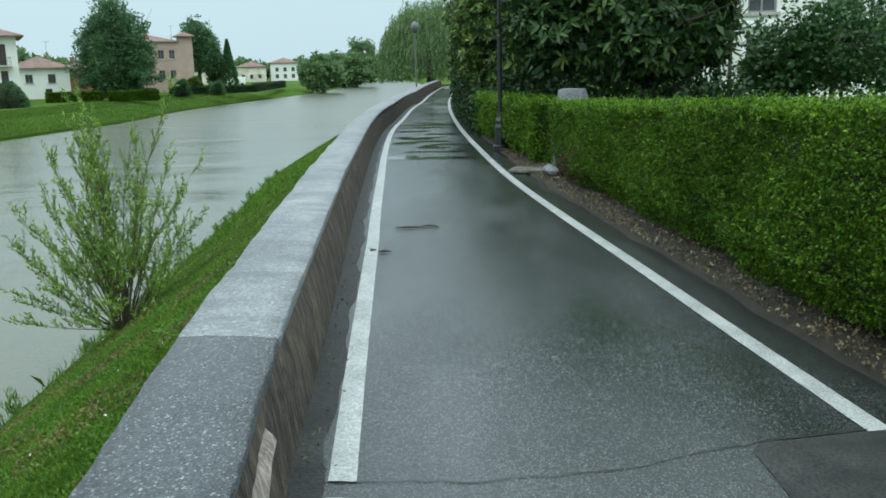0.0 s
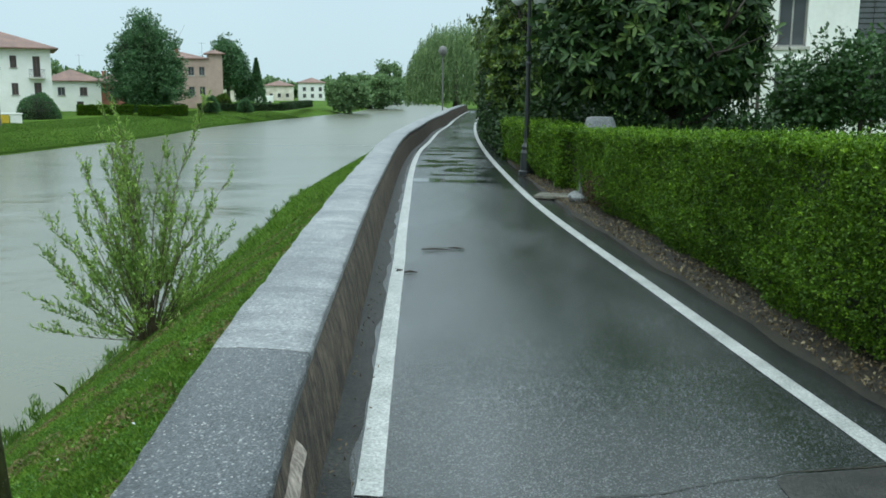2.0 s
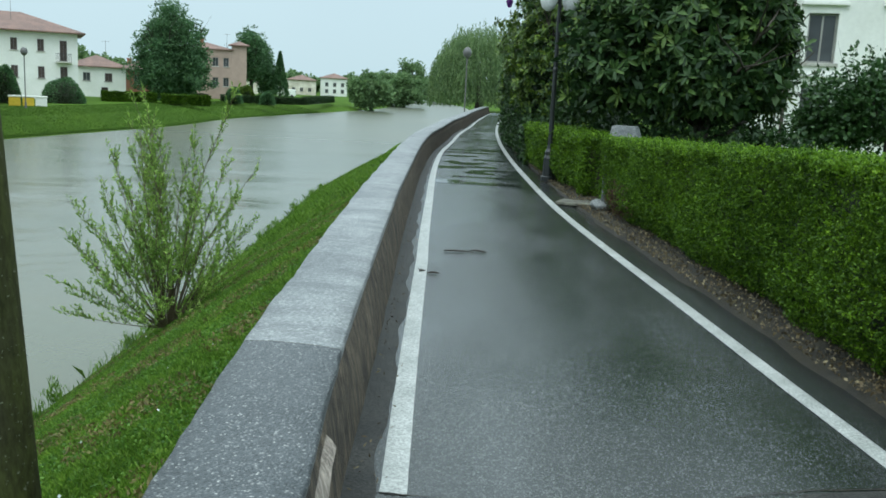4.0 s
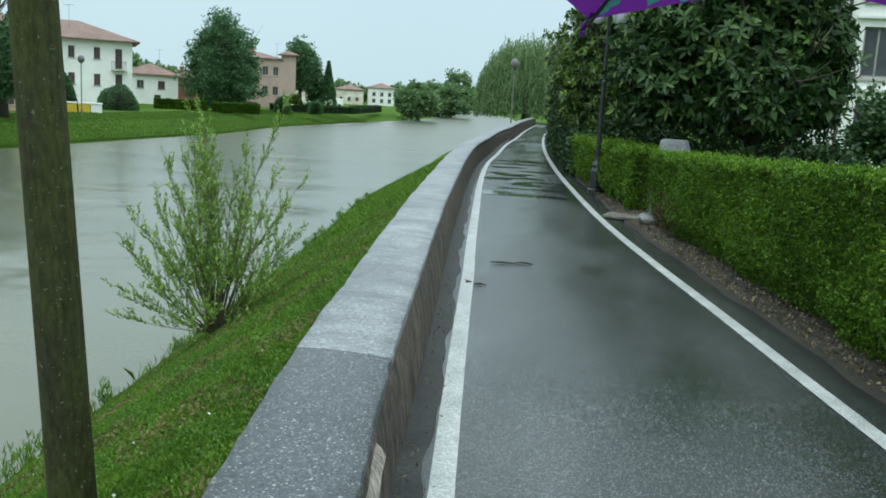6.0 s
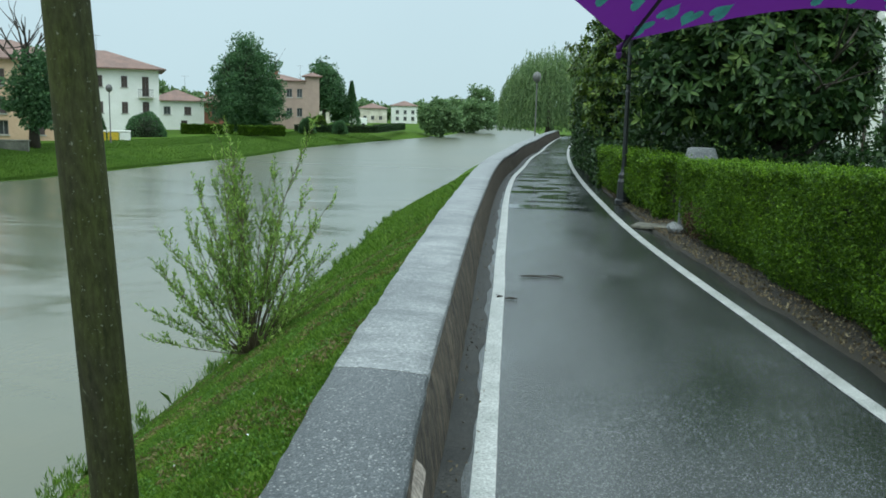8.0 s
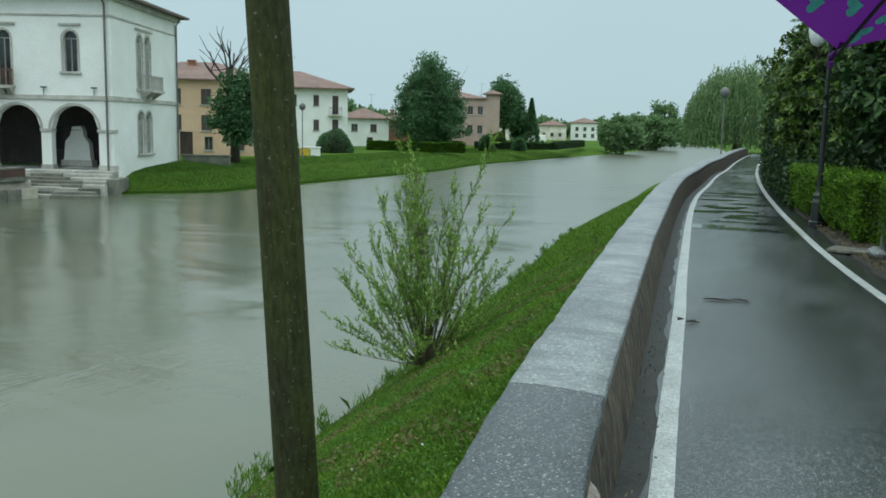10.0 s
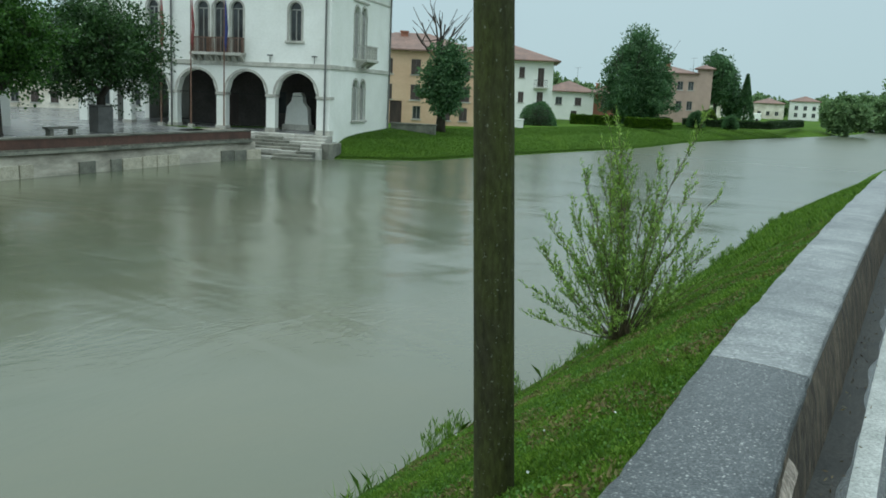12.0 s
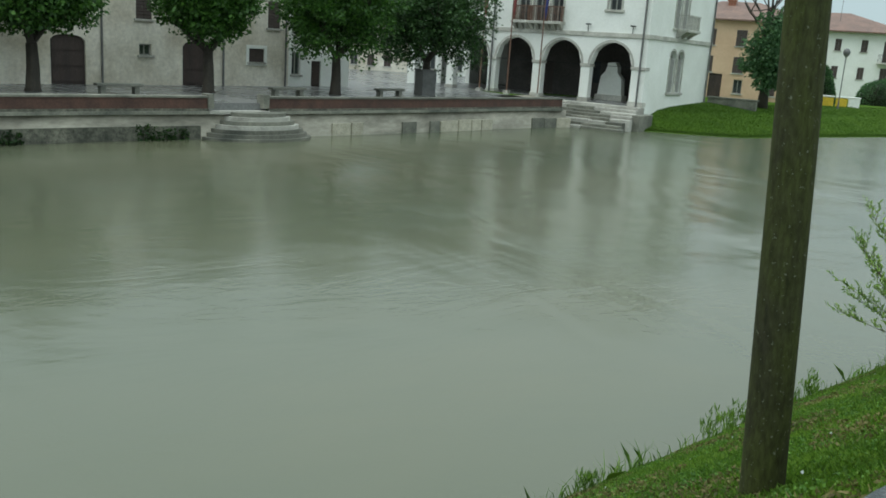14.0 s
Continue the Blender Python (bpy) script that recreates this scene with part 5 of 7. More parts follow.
# dark foot of the older quay, overgrown
quay_run("quay_foot", -30, 11.2, -0.135, 0.05, -3.4, -2.5, "algae_wall", "dark algae-covered stone foot of the old quay", "quay wall", 1.0)
n = 3200
y = -14 + 25 * g.random(n)
z = WATER + 0.02 + (0.5 + 0.14 * np.sin(y * 0.9) + 0.1 * np.sin(y * 2.3 + 1)) * g.random(n) ** 1.5
pos = np.stack([FAR_BANK(y) + 0.14 + 0.1 * g.random(n), y, z], 1)[np.sin(y * 0.8) + 0.7 * np.sin(y * 2.1 + 1) > 0.1]
tagged(leaves("quay_weeds", pos, np.tile([0.7, 0.2, 0.2], (len(pos), 1)), 0.16, 0.1, "hedge_dark", None, -0.1, 0.8, 7), "dark weeds and creepers hanging on the old quay", "weeds", kind="stuff")
# dark lead-grey planter round the tree beside the palace
pl = empty("tree_planter", pose(-48.3, 28.7, TOWN), "dark grey square planter round a lime tree", "planter")
box_part("box", -0.5, 0.5, -0.5, 0.5, 0.0, 1.55, "pipe", pl, bevel=0.04)
box_part("rim", -0.55, 0.55, -0.55, 0.55, 1.555, 1.64, "pipe", pl, bevel=0.03)

# ---- other houses of the far bank ----
def rows_of(xs_, zs_, w, h, arched=0):
    return [(x - w / 2, x + w / 2, z, z + h, arched) for z in zs_ for x in xs_]


# long stained building behind the lime trees
LB = pose(-48.55, 9.6, 0, 0, 0, math.degrees(math.atan2(0.947, -0.32))) @ pose(-30.42, 0, 0)
lb_w = 42.6
holes = [(32.2, 32.95, 0.05, 0.65, 0), (39.5, 40.65, -0.1, 0.7, 0)] + rows_of([32.5, 41.4, 27.8, 23.5, 36.9], [1.95], 0.95, 1.6) + [(23.0, 23.8, 0.0, 0.7, 0)]
lb_doors = [(0, (27.3, 29.15, -1.53, 0.95, 0.35)), (0, (34.9, 36.85, -1.53, 0.95, 0.35))]
lb = house("long_house", LB @ pose(0, 0, 0), lb_w, 11, TOWN, 5.6, 2.2, "cream_wall", {0: holes}, "long old house with stained cream walls and brown doors", "roof_grey", 1.0, 0.7, (), "shutter", lb_doors)
for x in (30.0, 37.6, 42.3):
    bm = bmesh.new()
    tube(bm, [(x, -0.1, TOWN), (x, -0.1, 5.4)], [0.06, 0.06], 8)
    part("downpipe", bm, "pipe", lb)
bm = bmesh.new()
for bx in ((39.3, 40.85, 0.7, 0.9), (39.3, 40.85, -0.3, -0.1), (39.3, 39.5, -0.1, 0.7), (40.65, 40.85, -0.1, 0.7)):
    box(bm, bx[0], bx[1], -0.05, 0.02, bx[2], bx[3])
part("window_surround", bm, "white_wall", lb)
WH2 = LB @ pose(lb_w + 0.02, 0.3, 0)
house("white_house", WH2, 5.6, 9, TOWN, 6.0, 1.8, "white_wall", {0: rows_of([0.9], [-0.8], 0.75, 1.4) + rows_of([1.0, 3.6], [1.9], 0.8, 1.5)}, "narrow white rendered house at the edge of the square", "roof", 1.0, 0.4, (), "shutter", [(0, (2.2, 3.05, -1.53, 0.1, 0))])

# houses across the square, seen between the trees and the arcade
SQ = pose(-92, 34, 0, 0, 0, 62)
house("square_house", SQ, 16, 10, TOWN, 5.4, 2.0, "cream_wall", {0: rows_of([1.2, 3.0, 4.8, 6.6, 8.4, 10.2, 12.0, 13.8], [-1.0, 1.3, 3.3], 0.75, 1.15)}, "cream two-storey house across the square", "roof", 1.0)
house("square_house", SQ @ pose(16.5, 0.5, 0), 18, 10, TOWN, 6.4, 2.0, "white_wall", {0: rows_of([2, 5, 8, 11, 14, 16.5], [-1.0, 2.0], 1.1, 1.7)}, "white two-storey house across the square", "roof", 0.0)
house("square_house", SQ @ pose(-19.0, 0.3, 0), 18.5, 10, TOWN, 5.9, 2.0, "pink_wall", {0: rows_of([2, 5, 8, 11, 14, 16.8], [-1.0, 2.0], 1.0, 1.6)}, "rose-beige two-storey house across the square", "roof", 1.0)

# orange house beside the palace
OH = pose(-63.0, 63.9, 0, 0, 0, 38.5)
house("orange_house", OH, 13.5, 10, TOWN, 5.7, 1.9, "orange_wall", {0: rows_of([1.6, 4.6, 7.4, 10.2, 12.4], [0.9, 3.4], 0.95, 1.5) + rows_of([7.6, 10.6, 12.3], [-1.0], 0.8, 1.3)}, "ochre three-storey house with a terracotta hip roof", "roof", 1.0, 0.55, ((6, 4, 2.0),), "shutter", [(0, (4.9, 6.1, -1.53, 0.75, 0))])

# white three-storey house with balconies
WH = pose(-73.5, 93.0, 0, 0, 0, 33.2)
wh_holes = rows_of([5.2, 8.0, 10.9], [4.15], 0.72, 1.4) + rows_of([2.3, 13.4], [3.1], 0.8, 2.4) + rows_of([5.2, 8.0, 10.9], [0.95], 0.72, 1.4) + rows_of([2.3, 13.4], [0.2], 0.8, 2.2)
whouse = house("white_villa", WH, 15.0, 12.5, TOWN, 6.35, 2.4, "white_wall", {0: wh_holes, 1: rows_of([3, 9], [0.8, 3.9], 0.9, 1.6)}, "white three-storey house with dark shutters and hip roof", "roof", 1.0, 0.9)
for x, z in ((2.3, 3.0), (13.4, 3.0), (2.3, 0.1), (13.4, 0.1)):
    bm = bmesh.new()
    box(bm, x - 0.9, x + 0.9, -0.9, 0.0, z - 0.14, z)
    part("balcony_slab", bm, "stone", whouse)
    bm = bmesh.new()
    box(bm, x - 0.88, x + 0.88, -0.88, -0.84, z + 0.9, z + 0.95)
    for i in range(14):
        xx = x - 0.87 + 1.7 * i / 13
        box(bm, xx, xx + 0.03, -0.875, -0.845, z, z + 0.9)
    part("balcony_rail", bm, "iron", whouse)

H2 = pose(-74.0, 120.0, 0, 0, 0, 30.0)
h2 = house("low_white_house", H2, 8.0, 9, TOWN, 2.75, 1.7, "white_wall", {0: rows_of([2.6, 5.6], [0.75], 1.0, 1.2), 1: rows_of([3], [0.7], 1.0, 1.2)}, "low white house with a terracotta roof and chimney", "roof", 1.0, 0.5, ((1.0, 3.5, 1.7),), "shutter", [(0, (4.6, 5.5, -1.53, -0.1, 0))])
house("brick_house", pose(-72.5, 131.0, 0, 0, 0, 28.0), 11.0, 9, TOWN, 2.6, 1.8, "brick_wall", {0: rows_of([3.2, 6, 8.5], [0.5], 1.1, 1.3)}, "low red brick house with a terracotta roof", "roof", 0.0, 0.5, ((2.0, 4, 1.8),))

TW = pose(-69.0, 146.2, 0, 0, 0, 22.5)
tower = house("tower_house", TW, 8.6, 9.0, TOWN, 6.9, 1.2, "pink_wall", {0: rows_of([5.9], [0.7, 4.1], 1.0, 1.5) + rows_of([2.2], [0.7, 4.1], 1.0, 1.5) + rows_of([7.7], [0.7, 4.1], 0.95, 1.5)}, "rose-beige old house with a square corner tower", "roof", 0.0, 0.4, ((3.5, 4, 1.8),))
bm = bmesh.new()
wall_panel(bm, 8.62, 11.2, TOWN - 0.5, 7.75, [], 2.6)
part("tower_wall", bm, "pink_wall", tower)
bm = bmesh.new()
hip_roof(bm, 8.62, 11.2, 0, 2.6, 7.75, 0.7, 0.55)
part("tower_roof", bm, "roof", tower)

for k, (x, y, w, h, wl_, rot) in enumerate([(-99, 262, 12, 3.4, "white_wall", 15), (-86, 270, 9, 3.0, "cream_wall", 18), (-77, 276, 8.5, 4.0, "white_wall", 16), (-112, 250, 12, 3.8, "cream_wall", 15), (-92, 232, 10, 2.2, "cream_wall", 20)]):
    house("distant_house", pose(x - 6, y, 0, 0, 0, rot), w, 9, TOWN, h, 1.6, wl_, {0: rows_of([2, 4.5, 7], [-0.6, 1.5] if h > 3 else [-0.5], 1.0, 1.2)}, "pale two-storey house far along the river", "roof", 0.0)

# white house behind the lane's garden
HR = pose(6.75, 32.0, 0, 0, 0, -4)
hr = house("garden_villa", HR, 16, 12, 0.0, 7.6, 2.0, "white_wall", {0: rows_of([1.35, 3.9, 6.6, 9.4, 12, 14.5], [3.2], 0.95, 1.65) + rows_of([1.35, 3.9, 6.6, 9.4, 12, 14.5], [0.75], 0.95, 1.7) + rows_of([1.35, 3.9, 6.6, 9.4, 12], [5.7], 0.95, 1.0)}, "tall white villa with grey shutters behind the garden trees", "roof_grey", 1.0, 0.8, (), "shutter_slate")
bm = bmesh.new()
tube(bm, [(0.35, -0.1, 0.0), (0.35, -0.1, 7.5)], [0.06, 0.06], 8)
part("downpipe", bm, "door", hr)
for x in (1.35, 3.9, 6.6, 9.4):
    for z in (4.98, 2.6):
        box_part("hood", x - 0.75, x + 0.75, -0.14, 0.0, z + 0.12, z + 0.24, "white_wall", hr, bevel=0.02)


# television aerials on the roofs
for x, y, z, h in ((-68.5, 99.5, 8.4, 2.2), (-70.5, 124.5, 4.3, 2.4), (-62.5, 151.0, 8.2, 1.6)):
    an = empty("roof_aerial", pose(x, y, z), "thin metal television aerial on a roof", "aerial", "roof aerials")
    bm = bmesh.new()
    tube(bm, [(0, 0, -0.8), (0, 0, h)], [0.025, 0.02], 6)
    part("mast", bm, "pipe", an)
    bm = bmesh.new()
    tube(bm, [(-0.6, 0, h - 0.1), (0.6, 0, h - 0.1)], [0.015, 0.015], 5)
    for i in range(5):
        tube(bm, [(-0.5 + 0.25 * i, -0.35, h - 0.1), (-0.5 + 0.25 * i, 0.35, h - 0.1)], [0.01, 0.01], 4)
    part("antenna", bm, "pipe", an)

# ---- trees ----
def limb(bm, g, p, d, length, r, depth, sides=6):
    """A bending limb that forks."""
    pts, radii = [Vector(p)], [r]
    d = Vector(d).normalized()
    n = 4
    for i in range(n):
        d = (d + Vector((g.normal() * 0.16, g.normal() * 0.16, 0.06))).normalized()
        pts.append(pts[-1] + d * length / n)
        radii.append(r * (1 - 0.55 * (i + 1) / n))
    tube(bm, pts, radii, sides, cap=False)
    if depth > 0:
        for k in range(2 + (g.random() > 0.4)):
            i = 2 + int(g.random() * 3)
            dd = (d + Vector((g.normal() * 0.65, g.normal() * 0.65, g.normal() * 0.3 + 0.15))).normalized()
            limb(bm, g, pts[min(i, n)], dd, length * 0.68, radii[min(i, n)] * 0.75, depth - 1, 5)


def tree(name, at, trunk_h, trunk_r, crown_c, crown_r, clumps, per, clump_size, leaf, mat, label, seed, low=-0.6, forks=3, shell=0.45, lean=0.0, group=""):
    x, y, z = at
    top = empty(name, pose(x, y, z), label, "tree", group)
    g = np.random.default_rng(seed)
    bm = bmesh.new()
    tube(bm, [(0, 0, -0.15), (0.02, 0, trunk_h * 0.08), (lean * 0.5, 0.03, trunk_h * 0.5), (lean, 0.0, trunk_h)], [trunk_r * 1.5, trunk_r * 1.08, trunk_r * 0.92, trunk_r * 0.8], 10)
    for k in range(forks + 2):
        a = 2 * math.pi * k / (forks + 2) + g.normal() * 0.3
        limb(bm, g, (lean, 0, trunk_h * 0.97), (math.cos(a) * 0.75, math.sin(a) * 0.75, 0.9), crown_r[2] * 0.95, trunk_r * 0.55, 2)
    part("trunk", bm, "bark", top, "", True)
    pos, out = clump_points(crown_c, crown_r, clumps, per, clump_size, seed, shell, low)
    leaves("crown", pos, out, leaf, leaf * 0.6, mat, top, 0.0, 0.8, seed)
    return top


# magnolia over the hedge, with large glossy leaves
mag = empty("magnolia_tree", pose(2.4, 16.2, 0.05), "large dark evergreen magnolia with glossy leaves behind the hedge", "tree")
g = np.random.default_rng(21)
bm = bmesh.new()
tube(bm, [(0, 0, -0.15), (0.02, 0, 0.5), (0.05, 0.05, 1.6), (0, 0.1, 3.4), (0.05, 0, 5.5)], [0.2, 0.15, 0.13, 0.1, 0.04], 10)
for k in range(16):
    a, z = 2.4 * k, 0.9 + 0.26 * k
    limb(bm, g, (0.03, 0.05, z), (math.cos(a), math.sin(a), 0.35), 2.0 - 0.06 * k, 0.055, 1, 5)
part("trunk", bm, "bark", mag, "", True)
balls = [((-0.35, 0.3, 3.2), (1.75, 1.6, 2.2)), ((0.5, 0.0, 2.6), (1.12, 1.1, 1.35)), ((-1.2, -0.1, 2.3), (1.3, 1.0, 1.3)), ((-0.25, 0.4, 4.9), (1.5, 1.4, 1.7)), ((0.1, -0.75, 2.0), (1.1, 0.7, 0.75))]
pos, out = [], []
for k, (c, r) in enumerate(balls):
    a, b = clump_points(c, [q * 0.78 for q in r], 240, 34, 0.42, 230 + k, 0.2, -0.75)
    pos.append(a)
    out.append(b)
# inner fill: deep crown shade put into darker leaves than the outer whorls
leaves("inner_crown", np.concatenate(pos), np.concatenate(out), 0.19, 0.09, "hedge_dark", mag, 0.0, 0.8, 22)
tips, axes = rosette_tips(balls, 2300, 23)
ok = tips[:, 2] > 1.25 + 0.2 * np.sin(tips[:, 0] * 3)
tips, axes = tips[ok], axes[ok]
young = np.random.default_rng(24).random(len(tips)) < 0.16
rosettes("crown", tips[~young], axes[~young], 9, 0.19, 0.066, "magnolia_leaf", mag, 25)
rosettes("young_crown", tips[young], axes[young], 9, 0.2, 0.066, "magnolia_young", mag, 26)["label"] = "paler young leaf whorls"

# looser yellow-green tree further along the lane
def bay_tree(at, balls, tips_n, leaf, mat, label, seed):
    # inner crown in dark leaves, its shade put into their colour
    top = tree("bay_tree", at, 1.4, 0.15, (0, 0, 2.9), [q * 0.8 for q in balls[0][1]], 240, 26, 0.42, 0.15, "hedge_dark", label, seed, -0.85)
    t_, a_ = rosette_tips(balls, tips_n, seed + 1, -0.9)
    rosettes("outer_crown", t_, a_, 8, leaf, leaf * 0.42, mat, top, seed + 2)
    return top


bay_tree((0.15, 23.6, 0.05), [((0.1, 0, 3.0), (1.95, 1.8, 2.5)), ((0.5, 0, 4.6), (1.4, 1.3, 1.2)), ((-0.9, -0.4, 2.2), (1.0, 1.0, 1.3))], 2400, 0.15, "laurel_leaf", "tall yellow-green evergreen tree over the hedge", 31)
bay_tree((0.0, 30.5, 0.05), [((-0.5, 0, 2.9), (2.1, 2.3, 2.5))], 1500, 0.17, "laurel_leaf", "dark bushy evergreen tree along the lane", 35)
# tall dark hedge wrapping the bend
hedge(21.0, 33.0, curve([(21, -1.02), (25.4, -1.72), (29, -2.25), (33, -2.7)]), 1.0, curve([(21, 1.0), (22.5, 1.15), (24, 2.1), (33, 2.4)]), 20000, 0.1, "hedge_dark", 14, "dark tall clipped hedge at the bend of the lane", 0.05)
hedge(33.0, 75.0, curve([(33, -2.68), (50, -4.05), (75, -5.6)]), 1.2, curve([(33, 2.4), (75, 2.6)]), 22000, 0.16, "hedge_dark", 15, "dark tall hedge along the far lane", 0.05)

# young garden trees with stakes before the white villa
for k, (x, y, h, sx) in enumerate([(6.5, 19.0, 2.9, 1.35), (5.7, 20.2, 2.3, 0.8), (8.2, 20.5, 3.2, 1.5), (10.8, 19.5, 3.1, 1.6)]):
    t_ = tree("garden_tree", (x, y, 0.05), 1.1, 0.06, (0, 0, h * 0.56), (sx, 1.0, h * 0.4), 210, 26, 0.34, 0.12, "garden_leaf", "young leafy garden tree tied to a wooden stake", 41 + k, -0.7, 3, 0.3, 0.0, "garden trees")
    bm = bmesh.new()
    tube(bm, [(0.16, -0.1, -0.1), (0.16, -0.1, 1.7)], [0.03, 0.03], 7)
    part("stake", bm, "wall_face", t_, "brown wooden stake")
for k, (x, y, sc) in enumerate([(3.2, 15.1, 1), (2.3, 15.4, 1), (1.5, 15.7, 1), (3.7, 16.0, 1), (0.9, 17.6, 1), (1.4, 20.0, 2.3), (2.7, 20.3, 2.2), (3.75, 20.6, 2.1), (0.3, 19.8, 2.2)]):
    pos, out = clump_points((0, 0, 0.62 * sc), (0.65 * min(sc, 1.25), 0.5, 0.7 * sc), int(60 * sc), 26, 0.27 * sc ** 0.3, 60 + k, 0.3, -0.6)
    s_ = empty("garden_shrub", pose(x, y, 0.05), "low dark green garden shrub behind the hedge", "shrub", "garden shrubs")
    leaves("foliage", pos, out, 0.1, 0.055, "hedge_dark", s_, 0.1, 0.8, 61 + k)
    bm = bmesh.new()
    for i in range(4):
        tube(bm, [(0, 0, -0.05), (0.2 * math.cos(i * 1.6), 0.2 * math.sin(i * 1.6), 0.6)], [0.015, 0.008], 5)
    part("stems", bm, "twig", s_)

# weeping willow on the near bank
wil = empty("weeping_willow", pose(-9.0, 79, -0.2), "large weeping willow hanging over the river", "tree")
g = np.random.default_rng(51)
bm = bmesh.new()
tube(bm, [(0, 0, -0.4), (0.1, 0, 1.2), (0.0, 0.1, 3.0)], [0.5, 0.35, 0.28], 10)
for k in range(7):
    a = 2 * math.pi * k / 7
    limb(bm, g, (0, 0, 2.9), (math.cos(a) * 0.8, math.sin(a) * 0.8, 0.9), 2.0, 0.16, 1)
part("trunk", bm, "bark", wil, "", True)
pos, out = [], []
for k in range(1500):
    a, rr = 2 * math.pi * g.random(), 4.3 * math.sqrt(g.random()) ** 0.8
    zt = 7.3 * math.sqrt(max(0.02, 1 - (rr / 4.9) ** 2)) + 0.4 * g.normal()
    ln_ = min(zt - 0.5 - 0.8 * g.random(), 1.5 + 3.2 * g.random() * (0.35 + rr / 3.4))
    n = int(ln_ / 0.085)
    s = np.linspace(0, 1, n)
    sway = 0.25 * s**0.5
    pos.append(np.stack([rr * math.cos(a) * (1 + sway * 0.3) + 0.05 * g.normal(size=n), rr * math.sin(a) * (1 + sway * 0.3) + 0.05 * g.normal(size=n), zt - ln_ * s], 1))
    out.append(np.tile([0.15 * math.cos(a), 0.15 * math.sin(a), -1.0], (n, 1)))
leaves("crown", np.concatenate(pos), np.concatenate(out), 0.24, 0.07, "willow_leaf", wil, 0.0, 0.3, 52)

# trees of the far bank
bt_ = tree("broad_tree", (-58.3, 121, TOWN), 2.2, 0.4, (0, 0, 7.0), (4.2, 4.2, 5.9), 760, 40, 0.9, 0.34, "tree_leaf", "large dense dark green tree on the far bank", 71, -1.0)
pos, out = clump_points((0, 0, 4.0), (4.9, 4.9, 3.9), 520, 40, 0.85, 77, 0.5, -0.98)
leaves("lower_crown", pos, out, 0.34, 0.2, "tree_leaf", bt_, 0.0, 0.8, 78)
tree("broad_tree", (-64.5, 168, TOWN), 3.5, 0.4, (0, 0, 7.6), (3.2, 3.2, 5.0), 330, 34, 1.2, 0.5, "tree_leaf", "tall loose tree behind the tower house", 72, -0.8)
tree("broad_tree", (-62.4, 171, TOWN), 1.5, 0.3, (0, 0, 3.6), (1.9, 1.9, 3.4), 160, 24, 0.8, 0.45, "tree_leaf", "dark tree beside the tower house", 73, -0.9)


def cone_tree(at, h, r, label, seed):
    x, y, z = at
    top = empty("cypress_tree", pose(x, y, z), label, "tree")
    bm = bmesh.new()
    tube(bm, [(0, 0, -0.2), (0, 0, h * 0.5), (0, 0, h * 0.95)], [0.22, 0.14, 0.03], 8)
    part("trunk", bm, "bark", top)
    g = np.random.default_rng(seed)
    n = 4200
    t = g.random(n) ** 0.7
    a = 2 * np.pi * g.random(n)
    rr = r * (1 - t) * (0.75 + 0.35 * g.random(n) + 0.12 * np.sin(a * 5 + t * 20)) + 0.08
    zz = 0.4 + t * 0 + (h - 0.4) * t
    pos = np.stack([rr * np.cos(a), rr * np.sin(a), zz], 1)
    out = np.stack([np.cos(a), np.sin(a), 0.5 + 0 * a], 1)
    leaves("crown", pos, out, 0.5, 0.25, "tree_leaf", top, 0.2, 0.5, seed)
    return top


cone_tree((-59.2, 169.5, TOWN), 9.3, 1.85, "dark pointed conifer on the far bank", 75)

# half-bare tree before the orange house
bt = empty("half_bare_tree", pose(-47.6, 60.6, TOWN - 0.1), "tree with bare dead limbs above drooping green foliage", "tree")
g = np.random.default_rng(81)
bm = bmesh.new()
tube(bm, [(0, 0, -0.3), (0, 0, 1.5), (-0.1, 0, 4.0), (-0.5, 0, 6.5)], [0.5, 0.36, 0.26, 0.16], 10)
tube(bm, [(0, 0, 1.5), (0.7, 0, 3.5), (1.2, 0.2, 6.0)], [0.3, 0.22, 0.1], 8)
part("trunk", bm, "bark", bt, "", True)
bm = bmesh.new()
for k in range(9):
    limb(bm, g, (-0.45 + 0.1 * g.normal(), 0.1 * g.normal(), 5.4 + 0.12 * k), (0.25 * g.normal(), 0.25 * g.normal(), 1.2), 3.6, 0.11, 1, 5)
part("dead_wood", bm, "bark", bt, "bare dead limbs")
pos, out = [], []
for c, r, n in (((0.9, 0, 5.2), (1.7, 1.5, 2.6), 200), ((-1.2, 0, 4.0), (1.3, 1.2, 1.8), 90), ((0.6, 0, 3.0), (1.3, 1.3, 1.8), 110)):
    a, b = clump_points(c, r, n, 24, 0.55, n, 0.3, -0.95)
    pos.append(a)
    out.append(b)
leaves("crown", np.concatenate(pos), np.concatenate(out), 0.32, 0.16, "tree_leaf", bt, -0.5, 0.6, 82)

